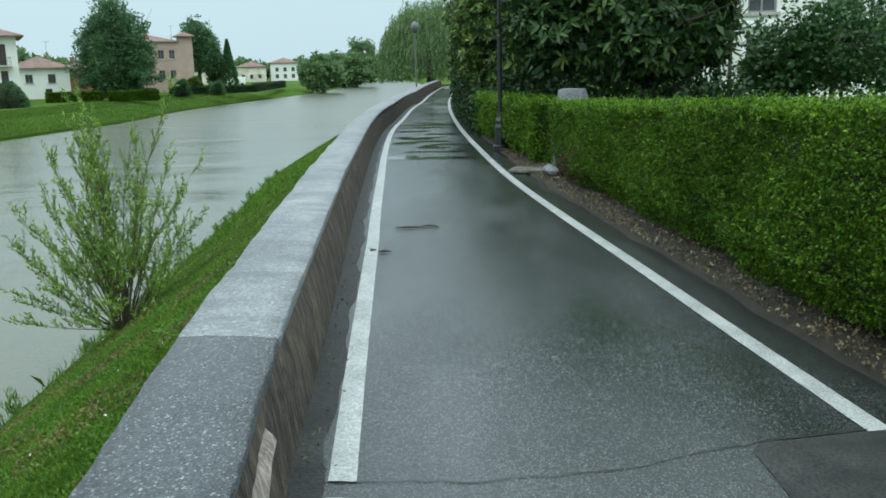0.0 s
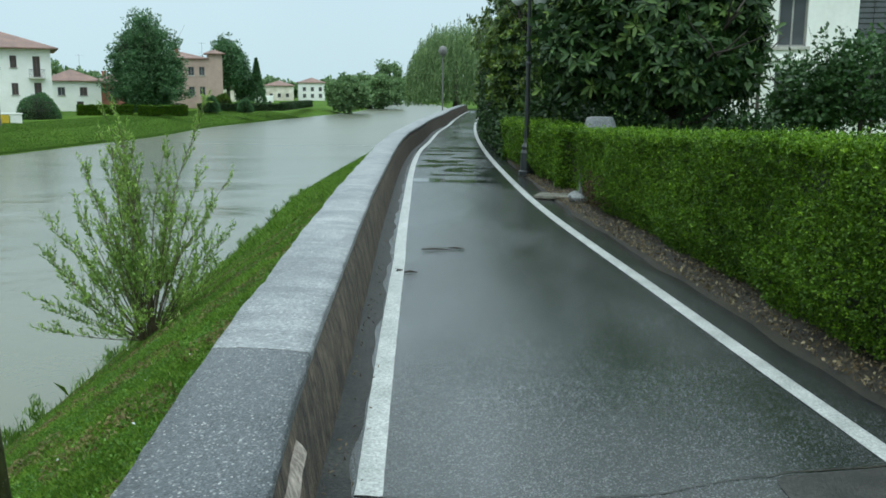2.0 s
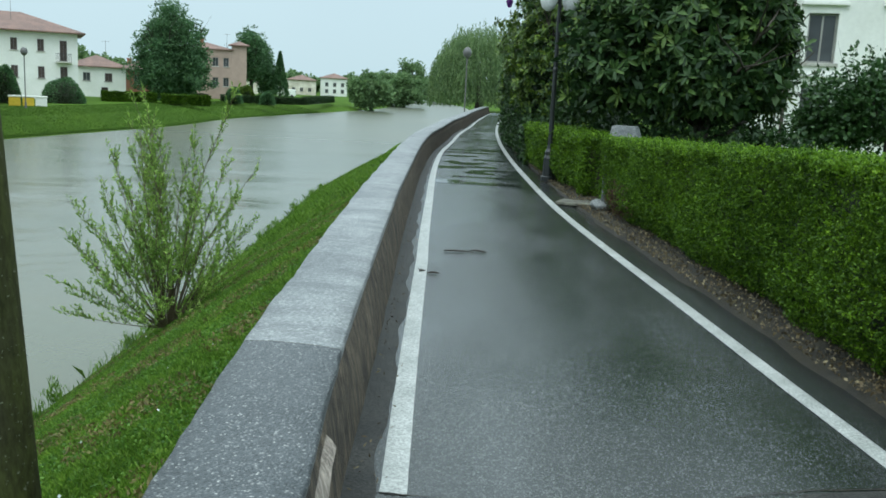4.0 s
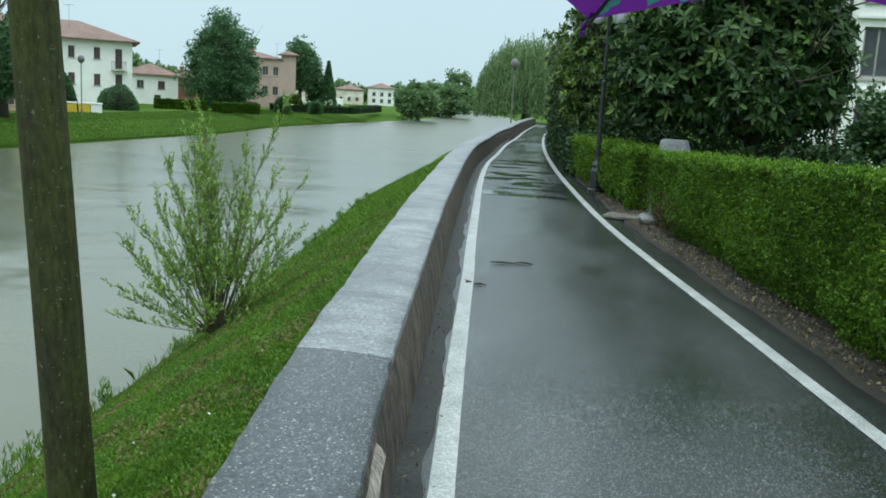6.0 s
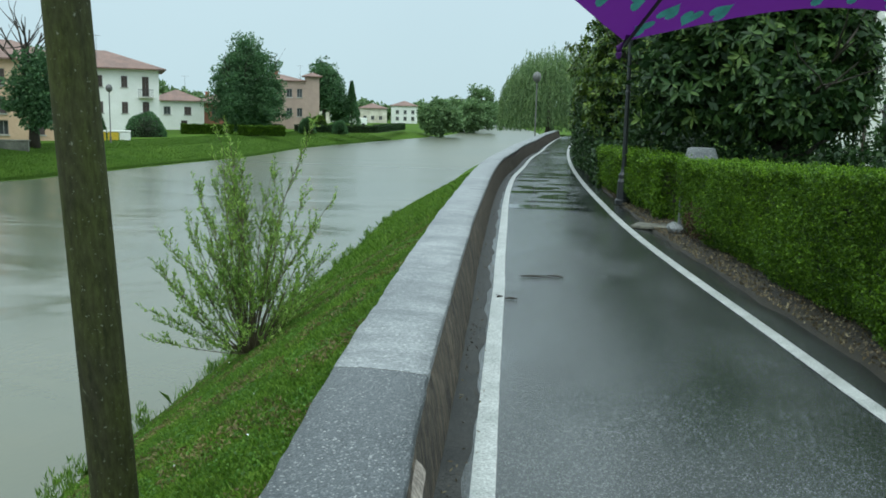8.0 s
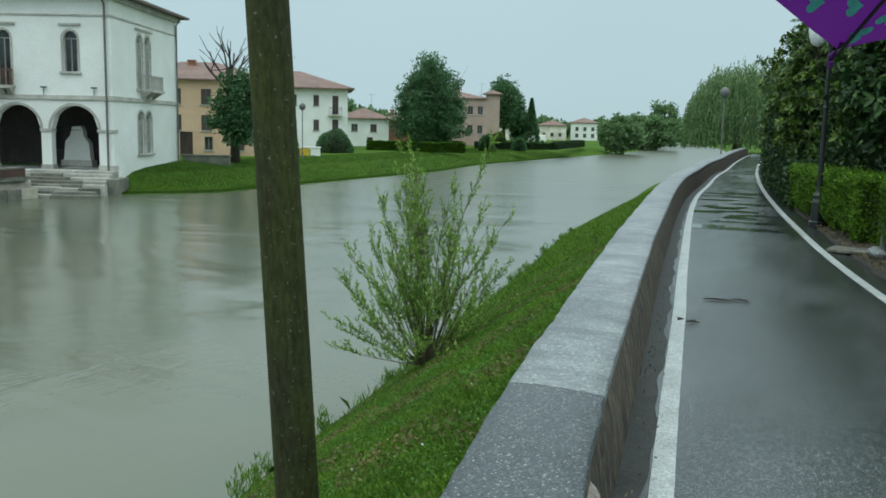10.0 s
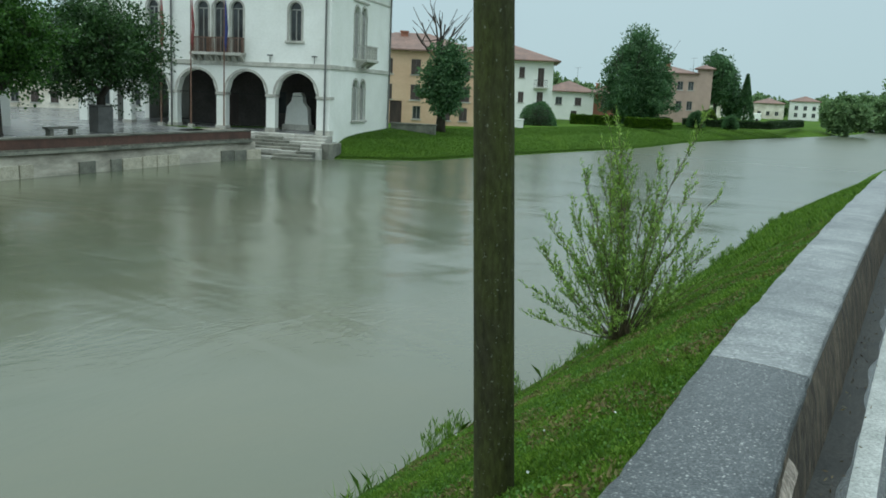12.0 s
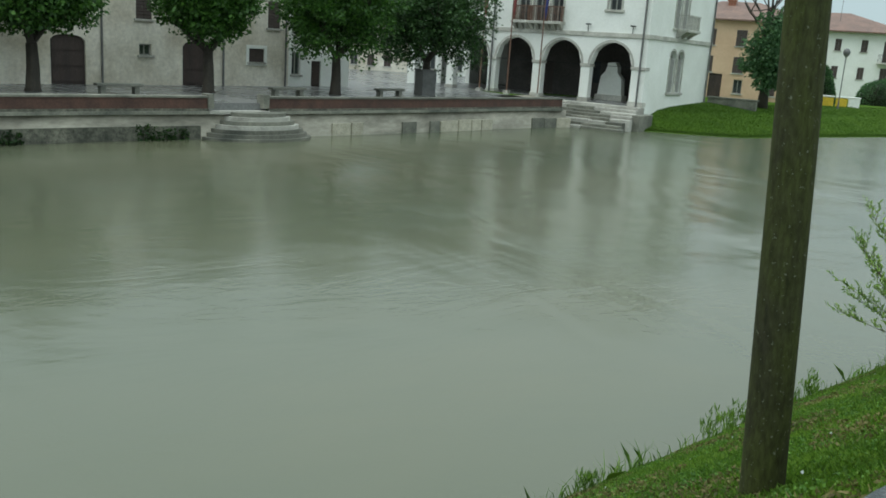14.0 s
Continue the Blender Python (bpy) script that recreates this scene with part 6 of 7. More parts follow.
# pollarded lime trees on the square
for k, (x, y, hz, sc, m_) in enumerate([(-42.7, 5.15, 4.1, 0.88, "lime_leaf"), (-44.8, 13.65, 4.1, 0.74, "lime_leaf"), (-46.5, 21.6, 4.3, 1.02, "lime_leaf"), (-48.3, 28.7, 4.2, 1.12, "garden_leaf"), (-40.0, -3.0, 4.0, 1.0, "lime_leaf")]):
    top = tree("lime_tree", (x, y, TOWN), 2.1, 0.3, (0, 0, hz + 0.6), (3.1 * sc, 3.1 * sc, 2.7 * sc), 760, 38, 0.66, 0.2, m_, "clipped lime tree with a dense rounded crown on the square" if k != 1 else "lopped lime tree with a gap in its crown on the square", 91 + k, -0.9, 3, 0.3, 0.0, "lime trees on the square")

# clipped shrubs and hedges on the far bank
def shrub(at, r, h, mat, label, seed, name="round_shrub", leaf=0.25):
    x, y, z = at
    top = empty(name, pose(x, y, z), label, "shrub")
    g = np.random.default_rng(seed)
    n = 3500
    p = ball_points(g, n)
    p[:, 2] = np.abs(p[:, 2])
    out = p.copy()
    p = p * np.array([r, r, h]) * (0.9 + 0.12 * g.random((n, 1)) + 0.05 * np.sin(7 * p[:, :1]))
    leaves("foliage", p, out, leaf, leaf * 0.6, mat, top, 0.1, 0.7, seed)
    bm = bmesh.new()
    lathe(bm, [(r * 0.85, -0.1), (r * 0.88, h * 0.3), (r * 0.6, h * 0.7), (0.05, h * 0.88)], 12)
    # added solid filler, coloured as the shade inside the shrub
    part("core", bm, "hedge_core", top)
    return top


shrub((-55.0, 88.5, TOWN), 2.2, 2.7, "tree_leaf", "large dark dome-clipped shrub on the far bank", 101, leaf=0.2)
shrub((-51.4, 126.9, TOWN), 1.3, 2.3, "tree_leaf", "dark rounded shrub on the far bank", 102)
shrub((-46.8, 128.7, TOWN), 1.2, 1.9, "tree_leaf", "dark rounded shrub on the far bank", 103)
shrub((-55.8, 143, TOWN), 1.6, 2.6, "laurel_leaf", "olive green shrub before the tower house", 104)
shrub((-56.5, 80.5, TOWN), 1.6, 3.6, "tree_leaf", "tall dark shrub before the white house", 105, "tall_shrub")
for k, (x0, y0, x1, y1, h, nn_, lb_) in enumerate([(-58.5, 102.0, -52.6, 105.0, 1.25, 5000, "hedge_leaf"), (-52.3, 105.4, -46.9, 108.3, 1.2, 5000, "hedge_leaf"), (-63, 122, -55, 126, 1.1, 3000, "hedge_dark"), (-56, 133, -44.5, 141, 1.0, 4000, "hedge_dark"), (-44.8, 142, -49.5, 175, 1.2, 5000, "hedge_dark")]):
    top = empty("bank_hedge", pose(x0, y0, TOWN, 0, 0, math.degrees(math.atan2(y1 - y0, x1 - x0))), "clipped green hedge along the far bank", "hedge", "far bank hedges")
    L_ = math.hypot(x1 - x0, y1 - y0)
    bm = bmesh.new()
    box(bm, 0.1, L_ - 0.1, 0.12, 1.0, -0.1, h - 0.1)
    # added filler block in the near-black inner shade colour
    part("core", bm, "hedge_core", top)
    g = np.random.default_rng(110 + k)
    q = g.random((nn_, 3))
    face = g.random(nn_)
    p = np.stack([q[:, 0] * L_, np.where(face < 0.6, 0.03 * np.sin(q[:, 0] * 40), q[:, 1] * 1.1), np.where(face < 0.6, q[:, 2] * h, h + 0.04 * np.sin(q[:, 0] * 30))], 1)
    o_ = np.where(face[:, None] < 0.6, [[0, -1.0, 0.2]], [[0, 0, 1.0]])
    leaves("foliage", p, o_, 0.2, 0.12, lb_, top, 0.1, 0.7, 111 + k)

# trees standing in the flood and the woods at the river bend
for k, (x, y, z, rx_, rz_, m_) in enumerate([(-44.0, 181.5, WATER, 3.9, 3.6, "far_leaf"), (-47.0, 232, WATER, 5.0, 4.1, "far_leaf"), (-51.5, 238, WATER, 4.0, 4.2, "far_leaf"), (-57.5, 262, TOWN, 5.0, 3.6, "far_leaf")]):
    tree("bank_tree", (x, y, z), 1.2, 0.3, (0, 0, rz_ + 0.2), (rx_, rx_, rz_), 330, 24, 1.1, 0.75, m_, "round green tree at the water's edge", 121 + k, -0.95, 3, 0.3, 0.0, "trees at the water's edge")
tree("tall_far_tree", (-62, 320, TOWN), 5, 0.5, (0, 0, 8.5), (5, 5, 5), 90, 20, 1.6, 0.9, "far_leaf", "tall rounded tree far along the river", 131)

g = np.random.default_rng(141)
pos, out = [], []
for k in range(150):
    t = g.random()
    x, y = (-130 + 190 * t, 345 + 70 * g.random()) if k < 90 else (-150 + 40 * g.random(), 120 + 230 * g.random())
    h = 5.5 + 3.5 * g.random()
    a, b = clump_points((x, y, TOWN + h * 0.45), (5, 5, h * 0.6), 34, 24, 2.0, 150 + k, 0.3, -0.9)
    pos.append(a)
    out.append(b)
# no haze in the air; far_leaf carries it in its paler colour
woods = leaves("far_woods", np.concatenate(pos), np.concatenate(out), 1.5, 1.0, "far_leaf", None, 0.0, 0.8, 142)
tagged(woods, "belt of green woods at the river bend, haze put into leaf colour", "woods", kind="stuff")

# ---- willow sapling on the slope ----
sap_xy = (-5.18, 10.75)
sap = empty("willow_sapling", pose(*sap_xy, float(grass_z(sap_xy[0], sap_xy[1])) - 0.02), "bushy light green willow sapling at the river's edge", "shrub")
g = np.random.default_rng(161)
bm = bmesh.new()
pos, out = [], []


def shoot(p, d, length, r, kids):
    pts, d = [Vector(p)], Vector(d).normalized()
    n = 7
    for i in range(n):
        d = (d + Vector((g.normal() * 0.05, g.normal() * 0.05, 0.035))).normalized()
        pts.append(pts[-1] + d * length / n)
    tube(bm, pts, [r * (1 - 0.85 * i / n) for i in range(n + 1)], 5, cap=False)
    m = int(length * 56)
    for j in range(m):
        t = (0.12 + 0.88 * j / m) * n
        i = min(int(t), n - 1)
        q = pts[i].lerp(pts[i + 1], t - i)
        w = d + Vector((g.normal(), g.normal(), g.normal())) * 0.7
        pos.append(q + w.normalized() * 0.03)
        out.append(w)
    for k in range(kids):
        i = 2 + int(g.random() * 5)
        a = 2 * math.pi * g.random()
        shoot(pts[min(i, n)], d * 1.1 + Vector((math.cos(a), math.sin(a), 0.25)) * 0.62, length * (0.26 + 0.18 * g.random()), r * 0.4, 0)


def cane(a, tilt, length, r):
    """A long stem from the base, bending upwards, with side twigs on its upper part."""
    d = Vector((math.sin(tilt) * math.cos(a), math.sin(tilt) * math.sin(a), math.cos(tilt)))
    n = 10
    pts = [Vector((0.07 * math.cos(a), 0.07 * math.sin(a), 0.02))]
    for i in range(n):
        d = (d + Vector((g.normal() * 0.05, g.normal() * 0.05, 0.022 * math.sin(tilt)))).normalized()
        pts.append(pts[-1] + d * length / n)
    tube(bm, pts, [r * (1 - 0.85 * i / n) for i in range(n + 1)], 5, cap=False)
    for k in range(int(4 + length * 7)):
        u = 0.24 + 0.76 * g.random() ** 0.85
        i = min(int(u * n), n - 1)
        b = 2 * math.pi * g.random()
        way = d * 0.95 + Vector((math.cos(b), math.sin(b), 0.3)) * 0.6
        shoot(pts[i].lerp(pts[i + 1], u * n - i), way, (0.5 - 0.28 * u) * (0.55 + 0.7 * g.random()), r * 0.35, 0)
    shoot(pts[-1], d, 0.22, r * 0.15, 0)


for k in range(5):
    cane(1.26 * k, 0.03 + 0.02 * k, 3.3 - 0.2 * k, 0.016)
for k in range(56):
    q = (k + 0.5) / 56  # inner canes are steep and long, outer ones low and spreading
    tilt = 0.02 + 1.42 * q ** 1.1
    length = (3.3 - 2.95 * tilt + 1.15 * tilt * tilt) * (0.78 + 0.26 * g.random())
    cane(2.4 * k + 0.25 * g.normal(), tilt, length, 0.014 - 0.006 * q)
tube(bm, [(0, 0, -0.1), (0.03, 0, 0.5), (0.0, 0.02, 1.1)], [0.022, 0.018, 0.01], 7)
part("stem", bm, "twig", sap)
leaves("foliage", np.array(pos), np.array(out), 0.066, 0.018, "sapling_leaf", sap, 0.35, 0.45, 162)

# ---- grass on the slope ----
g = np.random.default_rng(171)


def blades(n, y0, y1, h, seed, t0=0.0, t1=1.0):
    g = np.random.default_rng(seed)
    y = y0 + (y1 - y0) * g.random(n) ** 1.25
    t = t0 + (t1 - t0) * g.random(n)
    a, b = WALL(y) - WALL_W - 0.01, NEAR_BANK(y)
    x = a + (b - a) * t
    z = grass_z(x, y)
    patch = 0.7 + 0.5 * np.sin(x * 3.1 + y * 1.3) * np.sin(y * 2.3 - x) + 0.25 * np.sin(x * 9 + y * 7)
    keep = g.random(n) < np.clip(0.3 + 0.75 * patch, 0.1, 1)
    x, y, z, patch = x[keep], y[keep], z[keep], patch[keep]
    n = len(x)
    hh = h * (0.5 + 0.9 * g.random(n)) * (0.7 + 0.5 * np.clip(patch, 0, 1))
    an = 2 * np.pi * g.random(n)
    wv = 0.005 + 0.005 * g.random(n)
    lean = hh * (0.3 + 0.7 * g.random(n))
    la = 2 * np.pi * g.random(n)
    p = np.stack([x, y, z - 0.01], 1)
    s = np.stack([np.cos(an) * wv, np.sin(an) * wv, 0 * x], 1)
    tip = p + np.stack([np.cos(la) * lean, np.sin(la) * lean, hh], 1)
    mid = p + np.stack([np.cos(la) * lean * 0.3, np.sin(la) * lean * 0.3, hh * 0.65], 1)
    v = np.stack([p - s, p + s, mid + s * 0.7, tip, mid - s * 0.7], 1).reshape(-1, 3)
    return v, np.arange(5 * n).reshape(-1, 5)


v, f = blades(330000, 1.6, 16, 0.03, 172)
v2, f2 = blades(90000, 1.6, -8, 0.03, 180)
slope_grass = np_mesh("slope_grass", np.concatenate([v, v2]), np.concatenate([f, f2 + len(v)]), "grass")
tagged(slope_grass, "short wet mown grass on the river slope", "grass", kind="stuff")
v, f = blades(60000, 16, 60, 0.09, 173)
tagged(np_mesh("slope_grass", v, f, "grass"), "short wet mown grass on the far slope", "grass", kind="stuff")
v, f = blades(1500, 3.0, 40, 0.2, 174, 0.95, 1.0)
tagged(np_mesh("bank_weeds", v, f, "grass"), "taller weeds along the water's edge", "weeds", kind="stuff")
tp, to = [], []
for k, y in enumerate((5.6, 7.9, 8.7, 9.5, 10.6, 13.0, 15.5, 24, 25.2, 26.8, 30, 31.5, 35, 38.5)):
    x = float(NEAR_BANK(y)) + 0.18 + 0.12 * math.sin(k * 2.7)
    hh = 0.13 + 0.1 * math.sin(k * 1.9) ** 2
    a, b = clump_points((x, y, float(grass_z(x, y)) + hh), (0.13, 0.2, hh), 22, 9, 0.07, 400 + k, 0.1, -0.95)
    tp.append(a)
    to.append(b * 0.3 + np.array([0, 0, 1.0]))
tagged(leaves("bank_tufts", np.concatenate(tp), np.concatenate(to), 0.10, 0.013, "grass", None, 0.5, 0.35, 182), "upright leafy weed tufts at the water's edge", "weeds", kind="stuff")
# worn, dry thatch and clover between the blades
n = 42000
y = 1.8 + 18 * g.random(n) ** 1.3
t = g.random(n)
x = (WALL(y) - WALL_W) * (1 - t) + NEAR_BANK(y) * t
bare = np.sin(x * 3.1 + y * 1.3) * np.sin(y * 2.3 - x) < -0.05 + 0.25 * np.sin(x * 9 + y * 7)
pos = np.stack([x, y, grass_z(x, y) + 0.012 + 0.015 * g.random(n)], 1)[bare]
tagged(leaves("dry_thatch", pos, np.tile([0, 0, 0.15], (len(pos), 1)), 0.045, 0.016, "dry_grass", None, 0.0, 1.0, 175), "brown dry thatch and dead leaves in the grass", "dead leaves", kind="stuff")
# low clover and broad-leaved weeds in drifts
n = 70000
y = 1.7 + 15 * g.random(n) ** 1.3
t = g.random(n)
x = (COPING(y) - WALL_W) * (1 - t) + NEAR_BANK(y) * t
drift = np.sin(x * 2.3 - y * 1.7 + 1) * np.sin(y * 1.1 + x * 1.9) + 0.4 * np.sin(x * 8 - y * 6) > 0.05
pos = np.stack([x, y, grass_z(x, y) + 0.012 + 0.012 * g.random(n)], 1)[drift]
tagged(leaves("clover", pos, np.tile([0, 0, 0.3], (len(pos), 1)), 0.024, 0.018, "clover", None, 0.2, 0.9, 179), "low clover and broad-leaved weeds in the mown grass", "clover", kind="stuff")
# far bank: longer grass edge
n = 170000
y = 41.8 + 110 * g.random(n) ** 1.4
t = np.where(g.random(n) < 0.2, 0.05 * g.random(n), g.random(n))
x = FAR_BANK(y) - 9.5 * t
z = np.where(t < 0.55, WATER + (-1.95 - WATER) * t / 0.55, -1.95 + 0.45 * (t - 0.55) / 0.45)
tagged(leaves("far_bank_grass", np.stack([x, y, z + 0.06], 1), np.tile([0, 0, 1.0], (n, 1)), 0.15, 0.03, "far_grass", None, 0.3, 0.7, 176), "long green grass on the opposite bank", "grass", kind="stuff")
# leaf litter on the soil strip and along the wall foot
n = 11000
y = 2 + 26 * g.random(n) ** 1.4
x = LINE_R(y) + 0.36 + 0.85 * g.random(n) ** 1.3
pos = np.stack([x, y, 0.045 + 0.02 * g.random(n)], 1)
tagged(leaves("fallen_leaves", pos, np.tile([0, 0, 0.1], (n, 1)), 0.03, 0.016, "leaf_litter", None, 0.0, 1.0, 177), "brown fallen leaves on the soil strip", "leaves", kind="stuff")
n = 300
y = 1.8 + 20 * g.random(n) ** 1.3
x = FOOT(y) + 0.02 + 0.16 * g.random(n) ** 2
pos = np.stack([x, y, road_z(x, y) + 0.012], 1)
tagged(leaves("wall_foot_litter", pos, np.tile([0, 0, 0.0], (n, 1)), 0.028, 0.007, "leaf_litter", None, 0.0, 1.0, 178), "small dead leaves at the foot of the wall", "leaves", kind="stuff")

# small white daisies in the grass
n = 26
y = 2.2 + 12 * g.random(n)
t = g.random(n)
x = (WALL(y) - WALL_W) * (1 - t) + NEAR_BANK(y) * t
pos = np.stack([x, y, grass_z(x, y) + 0.045], 1)
tagged(leaves("daisies", pos, np.tile([0, 0, 0.1], (n, 1)), 0.02, 0.018, "globe", None, 0.0, 0.6, 181), "tiny white daisies in the mown grass", "flowers", kind="stuff")

# ---- mossy pole on the slope ----
pole_xy = (-2.366, 3.318)
zb = float(grass_z(*pole_xy))
pole = empty("utility_pole", pose(pole_xy[0] - 0.006 * zb, pole_xy[1] - 0.087 * zb, zb, 4.96, -0.34, 0), "old mossy round wooden pole on the river slope", "pole")
bm = bmesh.new()
lathe(bm, [(0.122, -0.25), (0.12, 0.0), (0.117, 0.5), (0.1165, 0.52), (0.117, 0.56), (0.1165, 0.6), (0.112, 1.6), (0.107, 2.6), (0.102, 4.2), (0.09, 6.5)], 24)
part("shaft", bm, "pole", pole, "", True)

# ---- street lamps ----
def street_lamp(at, rot, label):
    lamp = empty("street_lamp", pose(*at, 0, 0, rot) @ Matrix.Diagonal((1, 1, 1.05, 1)), label, "street lamp", "street lamps")
    bm = bmesh.new()
    lathe(bm, [(0.15, 0.0), (0.15, 0.08), (0.12, 0.1), (0.11, 0.42), (0.085, 0.48), (0.095, 0.5), (0.095, 0.54), (0.06, 0.6), (0.05, 0.66)], 12)
    part("base", bm, "iron", lamp)
    bm = bmesh.new()
    lathe(bm, [(0.05, 0.66), (0.042, 2.0), (0.05, 2.02), (0.05, 2.06), (0.038, 2.08), (0.034, 3.72), (0.05, 3.74), (0.03, 3.86), (0.012, 4.05)], 12)
    part("pole", bm, "iron", lamp)
    for s in (-1, 1):
        bm = bmesh.new()
        tube(bm, [(0.02 * s, 0, 3.25), (0.12 * s, 0, 3.55), (0.2 * s, 0, 3.72), (0.25 * s, 0, 3.66), (0.25 * s, 0, 3.58)], [0.018, 0.016, 0.014, 0.014, 0.014], 7)
        arm = part("arm", bm, "iron", lamp)
        bm = bmesh.new()
        lathe(bm, [(0.03, 3.60), (0.11, 3.52), (0.19, 3.44), (0.17, 3.43), (0.05, 3.5)], 14, (0.25 * s, 0, 0))
        part("shade", bm, "iron", arm)
        bm = bmesh.new()
        lathe(bm, [(0.165, 3.43), (0.175, 3.36), (0.16, 3.22), (0.12, 3.12), (0.05, 3.07), (0.01, 3.06)], 14, (0.25 * s, 0, 0))
        part("globe", bm, "globe", arm, "frosted white glass globe", True)
    return lamp


street_lamp((-0.28, 17.0, 0.02), 35, "dark cast-iron street lamp with two frosted globes")
for x, y, z, lab in ((-48.5, 72.1, TOWN, "on the far bank"), (-7.97, 62.0, -0.55, "behind the river wall")):
    lp = empty("bank_lamp", pose(x, y, z), "grey street lamp with a single globe " + lab, "street lamp", "street lamps")
    bm = bmesh.new()
    lathe(bm, [(0.1, 0), (0.08, 0.5), (0.05, 0.6), (0.045, 4.6)], 10)
    part("pole", bm, "pipe", lp)
    bm = bmesh.new()
    lathe(bm, [(0.06, 4.55), (0.25, 4.7), (0.32, 4.95), (0.22, 5.2), (0.05, 5.3)], 12)
    part("globe", bm, "pipe", lp, "dark weathered globe", True)

# ---- gate pillar in the gap of the hedge ----
pil = empty("gate_pillar", pose(0.98, 13.55, 0.0, 0, 0, -12), "pale stone gate pillar with a sloped cap in the hedge gap", "pillar")
box_part("shaft", -0.17, 0.17, -0.17, 0.17, 0.0, 1.08, "coping_pale", pil, bevel=0.02)
bm = bmesh.new()
v = [bm.verts.new(p) for p in ((-0.22, -0.22, 1.08), (0.22, -0.22, 1.08), (0.22, 0.22, 1.08), (-0.22, 0.22, 1.08), (-0.19, -0.19, 1.26), (0.16, -0.19, 1.26), (0.16, 0.19, 1.26), (-0.19, 0.19, 1.26))]
for q in ((3, 2, 1, 0), (4, 5, 6, 7), (0, 1, 5, 4), (1, 2, 6, 5), (2, 3, 7, 6), (3, 0, 4, 7)):
    bm.faces.new([v[i] for i in q])
bmesh.ops.bevel(bm, geom=bm.edges[:], offset=0.012, segments=2, affect="EDGES")
part("cap", bm, "coping_pale", pil)
bm = bmesh.new()
bmesh.ops.create_icosphere(bm, subdivisions=2, radius=0.16)
for vv in bm.verts:
    vv.co *= 1 + 0.25 * noise.noise(vv.co * 6)
    vv.co.z *= 0.6
st = part("boundary_stone", bm, "coping_pale", None, "", False)
st.location = (0.66, 12.95, 0.09)
tagged(st, "rough pale stone lying at the foot of the hedge", "stone")
bm = bmesh.new()
box(bm, -0.4, 0.3, -0.25, 0.25, -0.03, 0.012, 0.008)
slab = part("threshold_slab", bm, "algae_wall")
slab.matrix_world = pose(0.42, 13.4, 0.05, 0, 0, -12)
tagged(slab, "weathered flat stone threshold in the hedge gap", "stone slab")

post = empty("hedge_post", pose(0.70, 12.9, 0.03, 0, 0, -12), "slim pale stone post at the end of the hedge", "post")
box_part("shaft", -0.03, 0.03, -0.04, 0.04, 0.0, 0.95, "coping_pale", post, bevel=0.01)

# ---- bits on the lane ----
for x, y, s, rz in ((-0.86, 8.55, 0.32, 5), (-0.66, 8.62, 0.2, -20), (-0.93, 7.38, 0.12, 15), (-1.05, 7.45, 0.07, 60)):
    bm = bmesh.new()
    tube(bm, [(-s / 2, 0, 0.012), (-s * 0.1, 0.015, 0.016), (s / 2, -0.01, 0.012)], [0.006, 0.012, 0.004], 6)
    tube(bm, [(0, 0.01, 0.014), (s * 0.2, 0.06, 0.02)], [0.006, 0.003], 5)
    o = part("twig", bm, "bark")
    o.matrix_world = pose(x, y, float(road_z(x, y)), 0, 0, rz)
    tagged(o, "small dark wet twig lying on the asphalt", "twig", "twigs on the lane")

# transverse joint in the asphalt, with a coarser dark patch before it
bm = bmesh.new()
g = np.random.default_rng(201)
prev = None
for i in range(60):
    t = i / 59
    x = -0.52 + 3.3 * t
    y = float(np.interp(x, [-0.52, 0.2, 0.8, 1.343, 1.97, 2.8], [2.92, 2.95, 3.1, 3.365, 3.6, 3.89])) + 0.008 * math.sin(t * 14) + 0.006 * g.normal()
    wv = 0.0022 + 0.014 * max(0, t - 0.5) + 0.002 * g.random()
    z = float(road_z(np.array(x), np.array(y))) + 0.0035
    cur = (bm.verts.new((x, y - wv, z)), bm.verts.new((x, y + wv, z)))
    if prev:
        bm.faces.new((prev[0], cur[0], cur[1], prev[1]))
    prev = cur
tagged(part("asphalt_joint", bm, "soil"), "dark open joint across the wet asphalt", "joint", kind="structure")

# ---- patterned umbrella held up by the walker, edge on view ----
def umbrella_mat():
    m, nt, b, nn, ln = nodes_of("purple_umbrella_cloth")
    n = noise_node(nt, 9, 3)
    ln(ramp_node(nt, n.outputs[0], [(0.3, (0.085, 0.012, 0.15)), (0.7, (0.13, 0.02, 0.22))]).outputs[0], b.inputs["Base Color"])
    b.inputs["Roughness"].default_value = 0.6
    t = nn("ShaderNodeBsdfTranslucent")
    t.inputs["Color"].default_value = (0.15, 0.02, 0.26, 1)
    mx = nn("ShaderNodeMixShader")
    mx.inputs[0].default_value = 0.35
    ln(b.outputs[0], mx.inputs[1])
    ln(t.outputs[0], mx.inputs[2])
    ln(mx.outputs[0], nt.nodes["Material Output"].inputs["Surface"])
    return m


MAT["umbrella"] = umbrella_mat()
MAT["heart"] = surface("turquoise_heart_print", (0.16, 0.66, 0.62), (0.2, 0.74, 0.70), 8, 60, (0.5, 0.7), 0.1, 0.001)
umb = empty("umbrella", None, "open purple umbrella printed with turquoise hearts", "umbrella")
TIP, APEX = Vector((0.229, 0.577, 1.769)), Vector((0.572, 0.12, 2.062))
axis = Vector((-0.07, 0.22, 0.97)).normalized()
ex = (TIP - APEX - (TIP - APEX).dot(axis) * axis)
R_U = ex.length
DROP = -(TIP - APEX).dot(axis)
ex.normalize()
ey = axis.cross(ex)


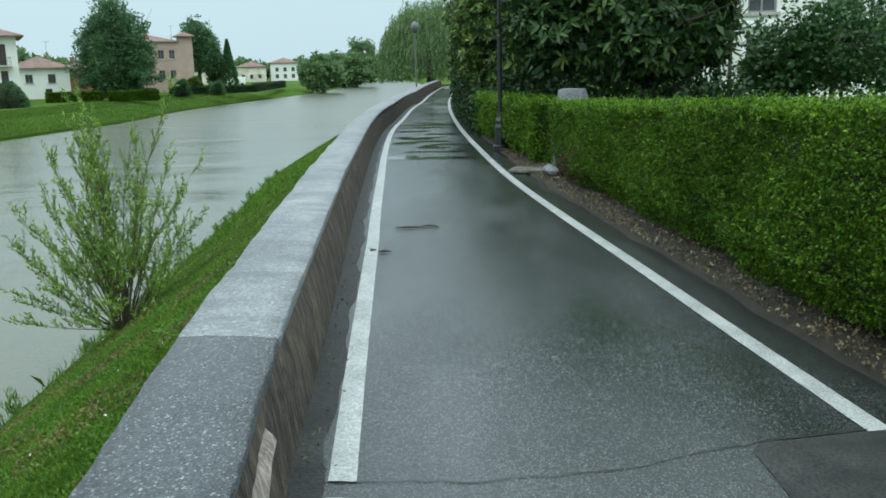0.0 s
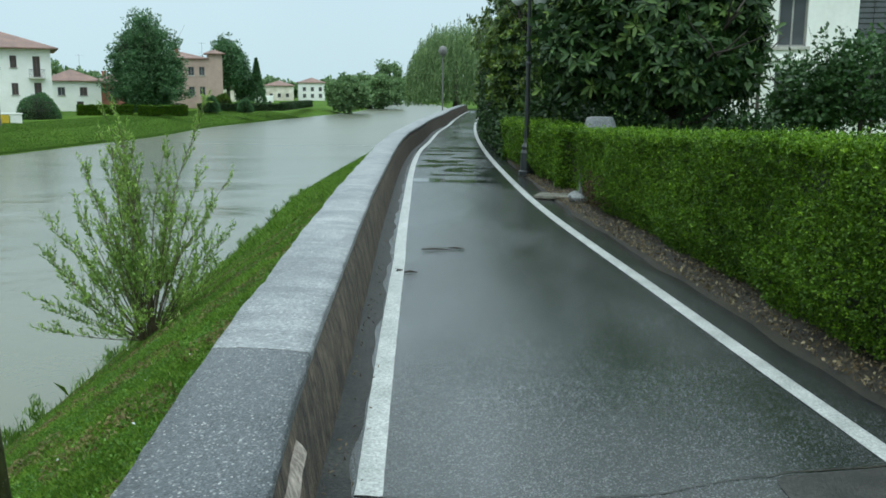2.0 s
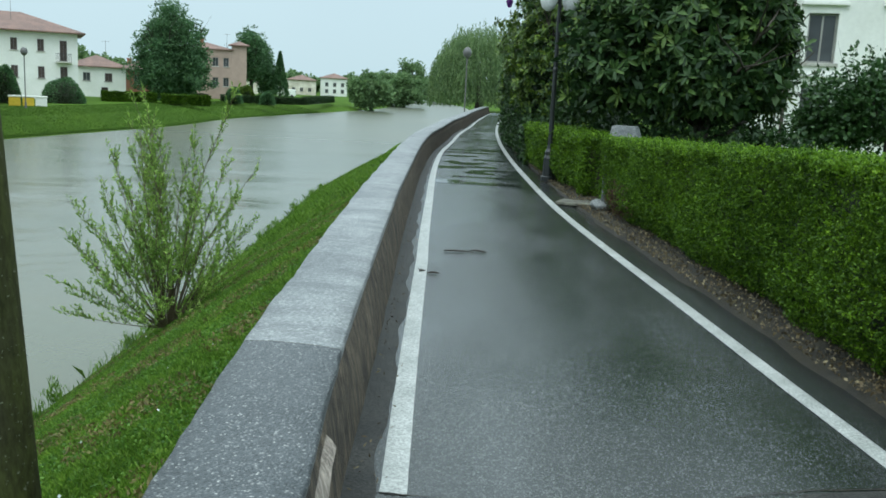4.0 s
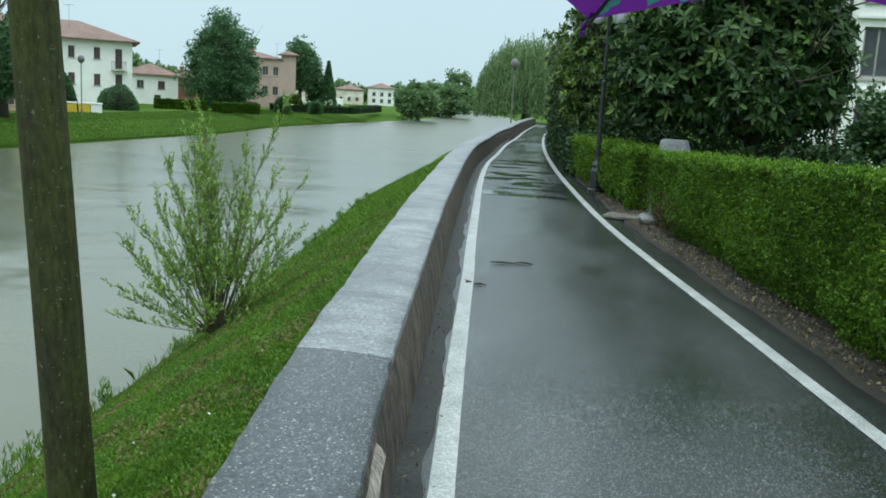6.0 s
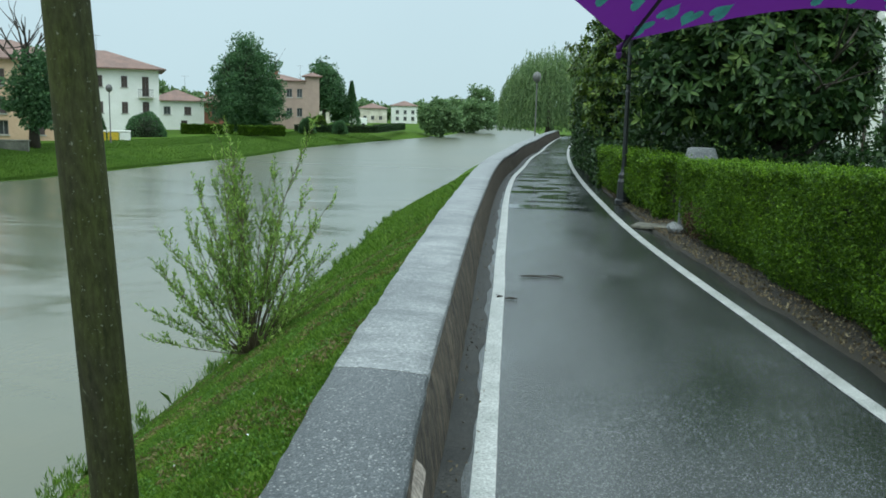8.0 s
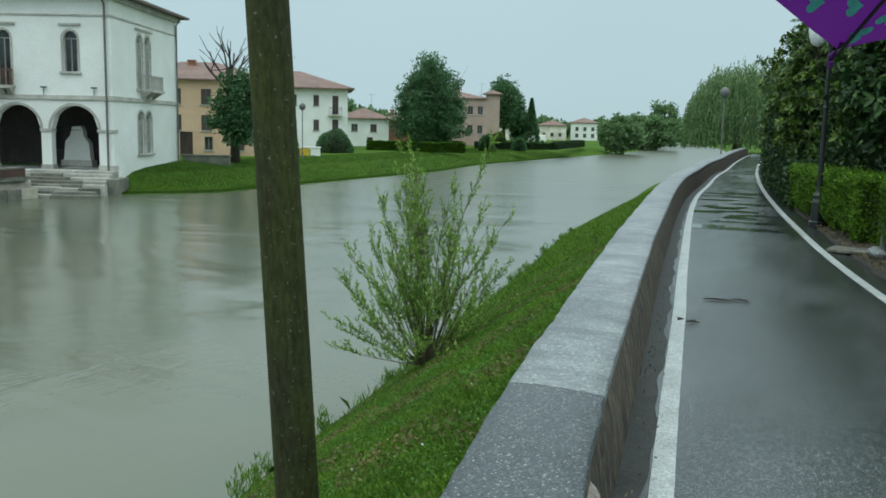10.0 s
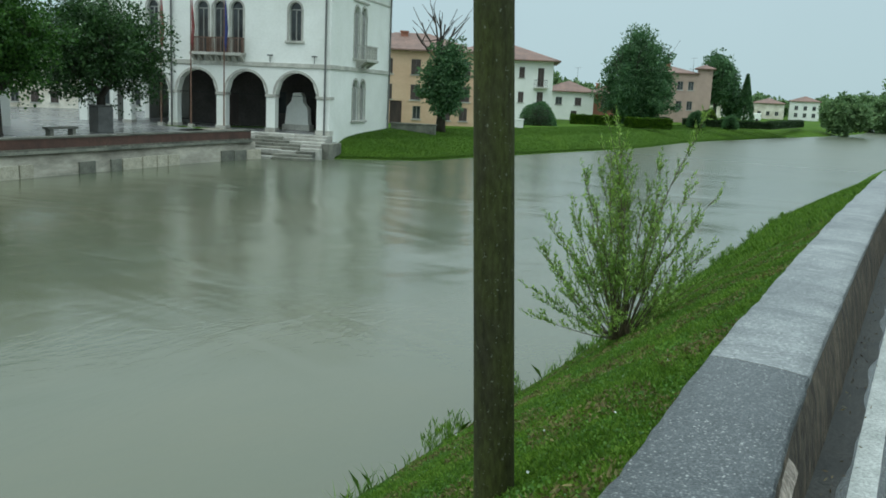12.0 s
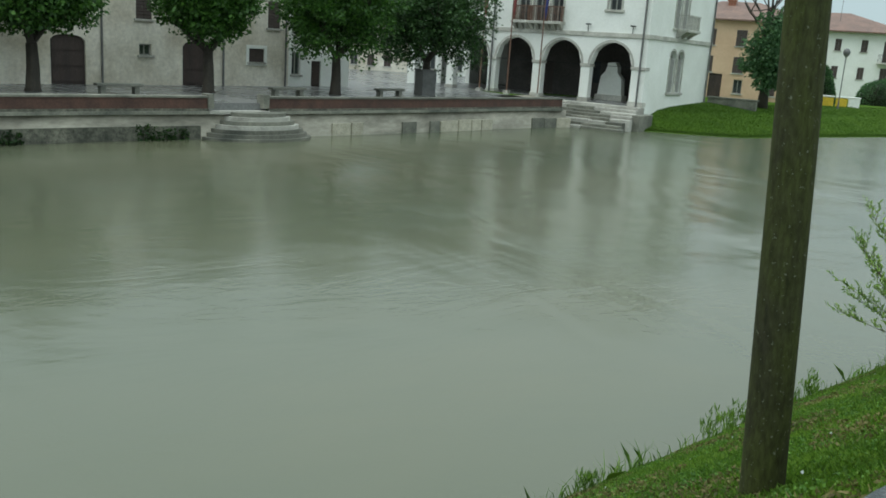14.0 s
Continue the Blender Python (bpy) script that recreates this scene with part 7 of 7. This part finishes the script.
def canopy(r, an):
    """A point of the canopy: r 0 to 1 from the apex, an its angle; cloth sags between ribs."""
    k = (an * 8 / (2 * math.pi)) % 1.0
    sag = math.sin(math.pi * k) ** 1.0
    rr = R_U * r * (1 - 0.10 * sag * r)
    return APEX + rr * (math.cos(an) * ex + math.sin(an) * ey) - axis * (DROP * r**1.8 - 0.035 * sag * r)


bm = bmesh.new()
NR, NA = 14, 96
grid = [[bm.verts.new(canopy((i + 0.4) / (NR + 0.4), 2 * math.pi * j / NA)) for j in range(NA)] for i in range(NR + 1)]
for i in range(NR):
    for j in range(NA):
        bm.faces.new((grid[i][j], grid[i][(j + 1) % NA], grid[i + 1][(j + 1) % NA], grid[i + 1][j]))
can = part("canopy", bm, "umbrella", umb, "purple cloth with turquoise hearts", True)
g = np.random.default_rng(211)
bm = bmesh.new()
spots = []
for tries in range(9000):
    r, an = 0.3 + 0.67 * g.random() ** 0.7, 1.5 * (2 * g.random() - 1)
    c = canopy(r, an)
    if all((c - q).length > 0.029 for q in spots):
        spots.append(c)
        e1 = (canopy(r + 0.01, an) - c).normalized()
        e2 = (canopy(r, an + 0.01) - c).normalized()
        nrm = e1.cross(e2).normalized()
        if nrm.dot(axis) > 0:
            nrm = -nrm
        th, s = 2 * math.pi * g.random(), 0.0118 + 0.004 * g.random()
        ring = []
        for k in range(18):
            u = 2 * math.pi * k / 18
            hx, hy = 16 * math.sin(u) ** 3 / 17, (13 * math.cos(u) - 5 * math.cos(2 * u) - 2 * math.cos(3 * u) - math.cos(4 * u)) / 17
            a_, b_ = hx * math.cos(th) - hy * math.sin(th), hx * math.sin(th) + hy * math.cos(th)
            ring.append(bm.verts.new(c + s * (a_ * e1 + b_ * e2) + nrm * 0.0025))
        bm.faces.new(ring)
    if len(spots) > 800:
        break
tagged(part("heart_print", bm, "heart", can, "turquoise hearts"), kind="stuff")
for k in range(8):
    an = 2 * math.pi * k / 8
    bm = bmesh.new()
    tube(bm, [canopy(r, an) - axis * 0.006 for r in [0.03 + 0.97 * q / 9 for q in range(10)]], [0.0022] * 10, 6)
    rib = part("rib", bm, "iron", umb)
    bm = bmesh.new()
    d = (canopy(1.0, an) - canopy(0.95, an)).normalized()
    tube(bm, [canopy(0.985, an), canopy(1.0, an) + d * 0.012, canopy(1.0, an) + d * 0.014 - axis * 0.006, canopy(1.0, an) + d * 0.014 - axis * 0.012], [0.004, 0.004, 0.004, 0.002], 8)
    part("rib_tip", bm, "umbrella", rib)
bm = bmesh.new()
tube(bm, [APEX + axis * 0.06, APEX - axis * 0.2, APEX - axis * 0.62], [0.003, 0.005, 0.005], 8)
part("shaft", bm, "pipe", umb)
bm = bmesh.new()
tube(bm, [APEX - axis * 0.62, APEX - axis * 0.72], [0.014, 0.012], 10)
part("handle", bm, "iron", umb)

# ---- square and bank furniture ----
for k, (t, off) in enumerate(((3.0, 3.2), (9.6, 4.5), (18.5, 4.0), (26.0, 4.2))):
    bench = empty("stone_bench", along(t, off) @ pose(0, 0, TOWN + 0.02), "dark stone bench on the riverside square", "bench", "benches on the square")
    box_part("seat", -1.1, 1.1, -0.22, 0.22, 0.36, 0.48, "stone_dark", bench, bevel=0.02)
    for s in (-0.8, 0.8):
        box_part("leg", s - 0.12, s + 0.12, -0.18, 0.18, 0.0, 0.36, "stone_dark", bench, bevel=0.015)
bm = bmesh.new()
van = empty("white_van", pose(-70.0, 205, TOWN + 0.05, 0, 0, 15), "small white van parked far along the bank", "van")
box_part("body", -2.2, 2.2, -0.9, 0.9, 0.3, 1.9, "white_wall", van, bevel=0.15)
for x in (-1.4, 1.4):
    for y in (-0.85, 0.85):
        bm = bmesh.new()
        lathe(bm, [(0.05, -0.1), (0.33, -0.1), (0.33, 0.1), (0.05, 0.1)], 12)
        bmesh.ops.transform(bm, matrix=pose(x, y, 0.33, 90, 0, 0), verts=bm.verts)
        part("wheel", bm, "iron", van)
box_part("windscreen", 1.5, 2.23, -0.75, 0.75, 1.1, 1.65, "glass", van, bevel=0.03)
MAT["yellow"] = surface("yellow_plastic", (0.55, 0.38, 0.02), (0.65, 0.46, 0.04), 3, 20, (0.4, 0.6), 0.0)
for k, (x, y, m_, lb_) in enumerate(((-51.7, 75.2, "yellow", "yellow lidded bin on the far bank"), (-50.7, 75.8, "yellow", "yellow lidded bin on the far bank"), (-49.8, 76.4, "white_wall", "white lidded bin on the far bank"))):
    b_ = empty("waste_bin", pose(x, y, TOWN, 0, 0, 33), lb_, "bin", "bins on the far bank")
    box_part("body", -0.5, 0.5, -0.4, 0.4, 0.02, 0.85, m_, b_, bevel=0.05)
    box_part("lid", -0.55, 0.55, -0.45, 0.45, 0.855, 1.0, "white_wall", b_, "white lid", bevel=0.04)
low = empty("bank_wall", PAL @ pose(0.12, 13.5, 0), "low mossy stone wall at the corner of the palace", "wall")
box_part("wall", 0, 3.9, 0, 0.4, -2.6, -1.05, "stone_dark", low, bevel=0.03)
box_part("coping", -0.08, 3.98, -0.08, 0.48, -1.05, -0.93, "stone_dark", low, bevel=0.02)
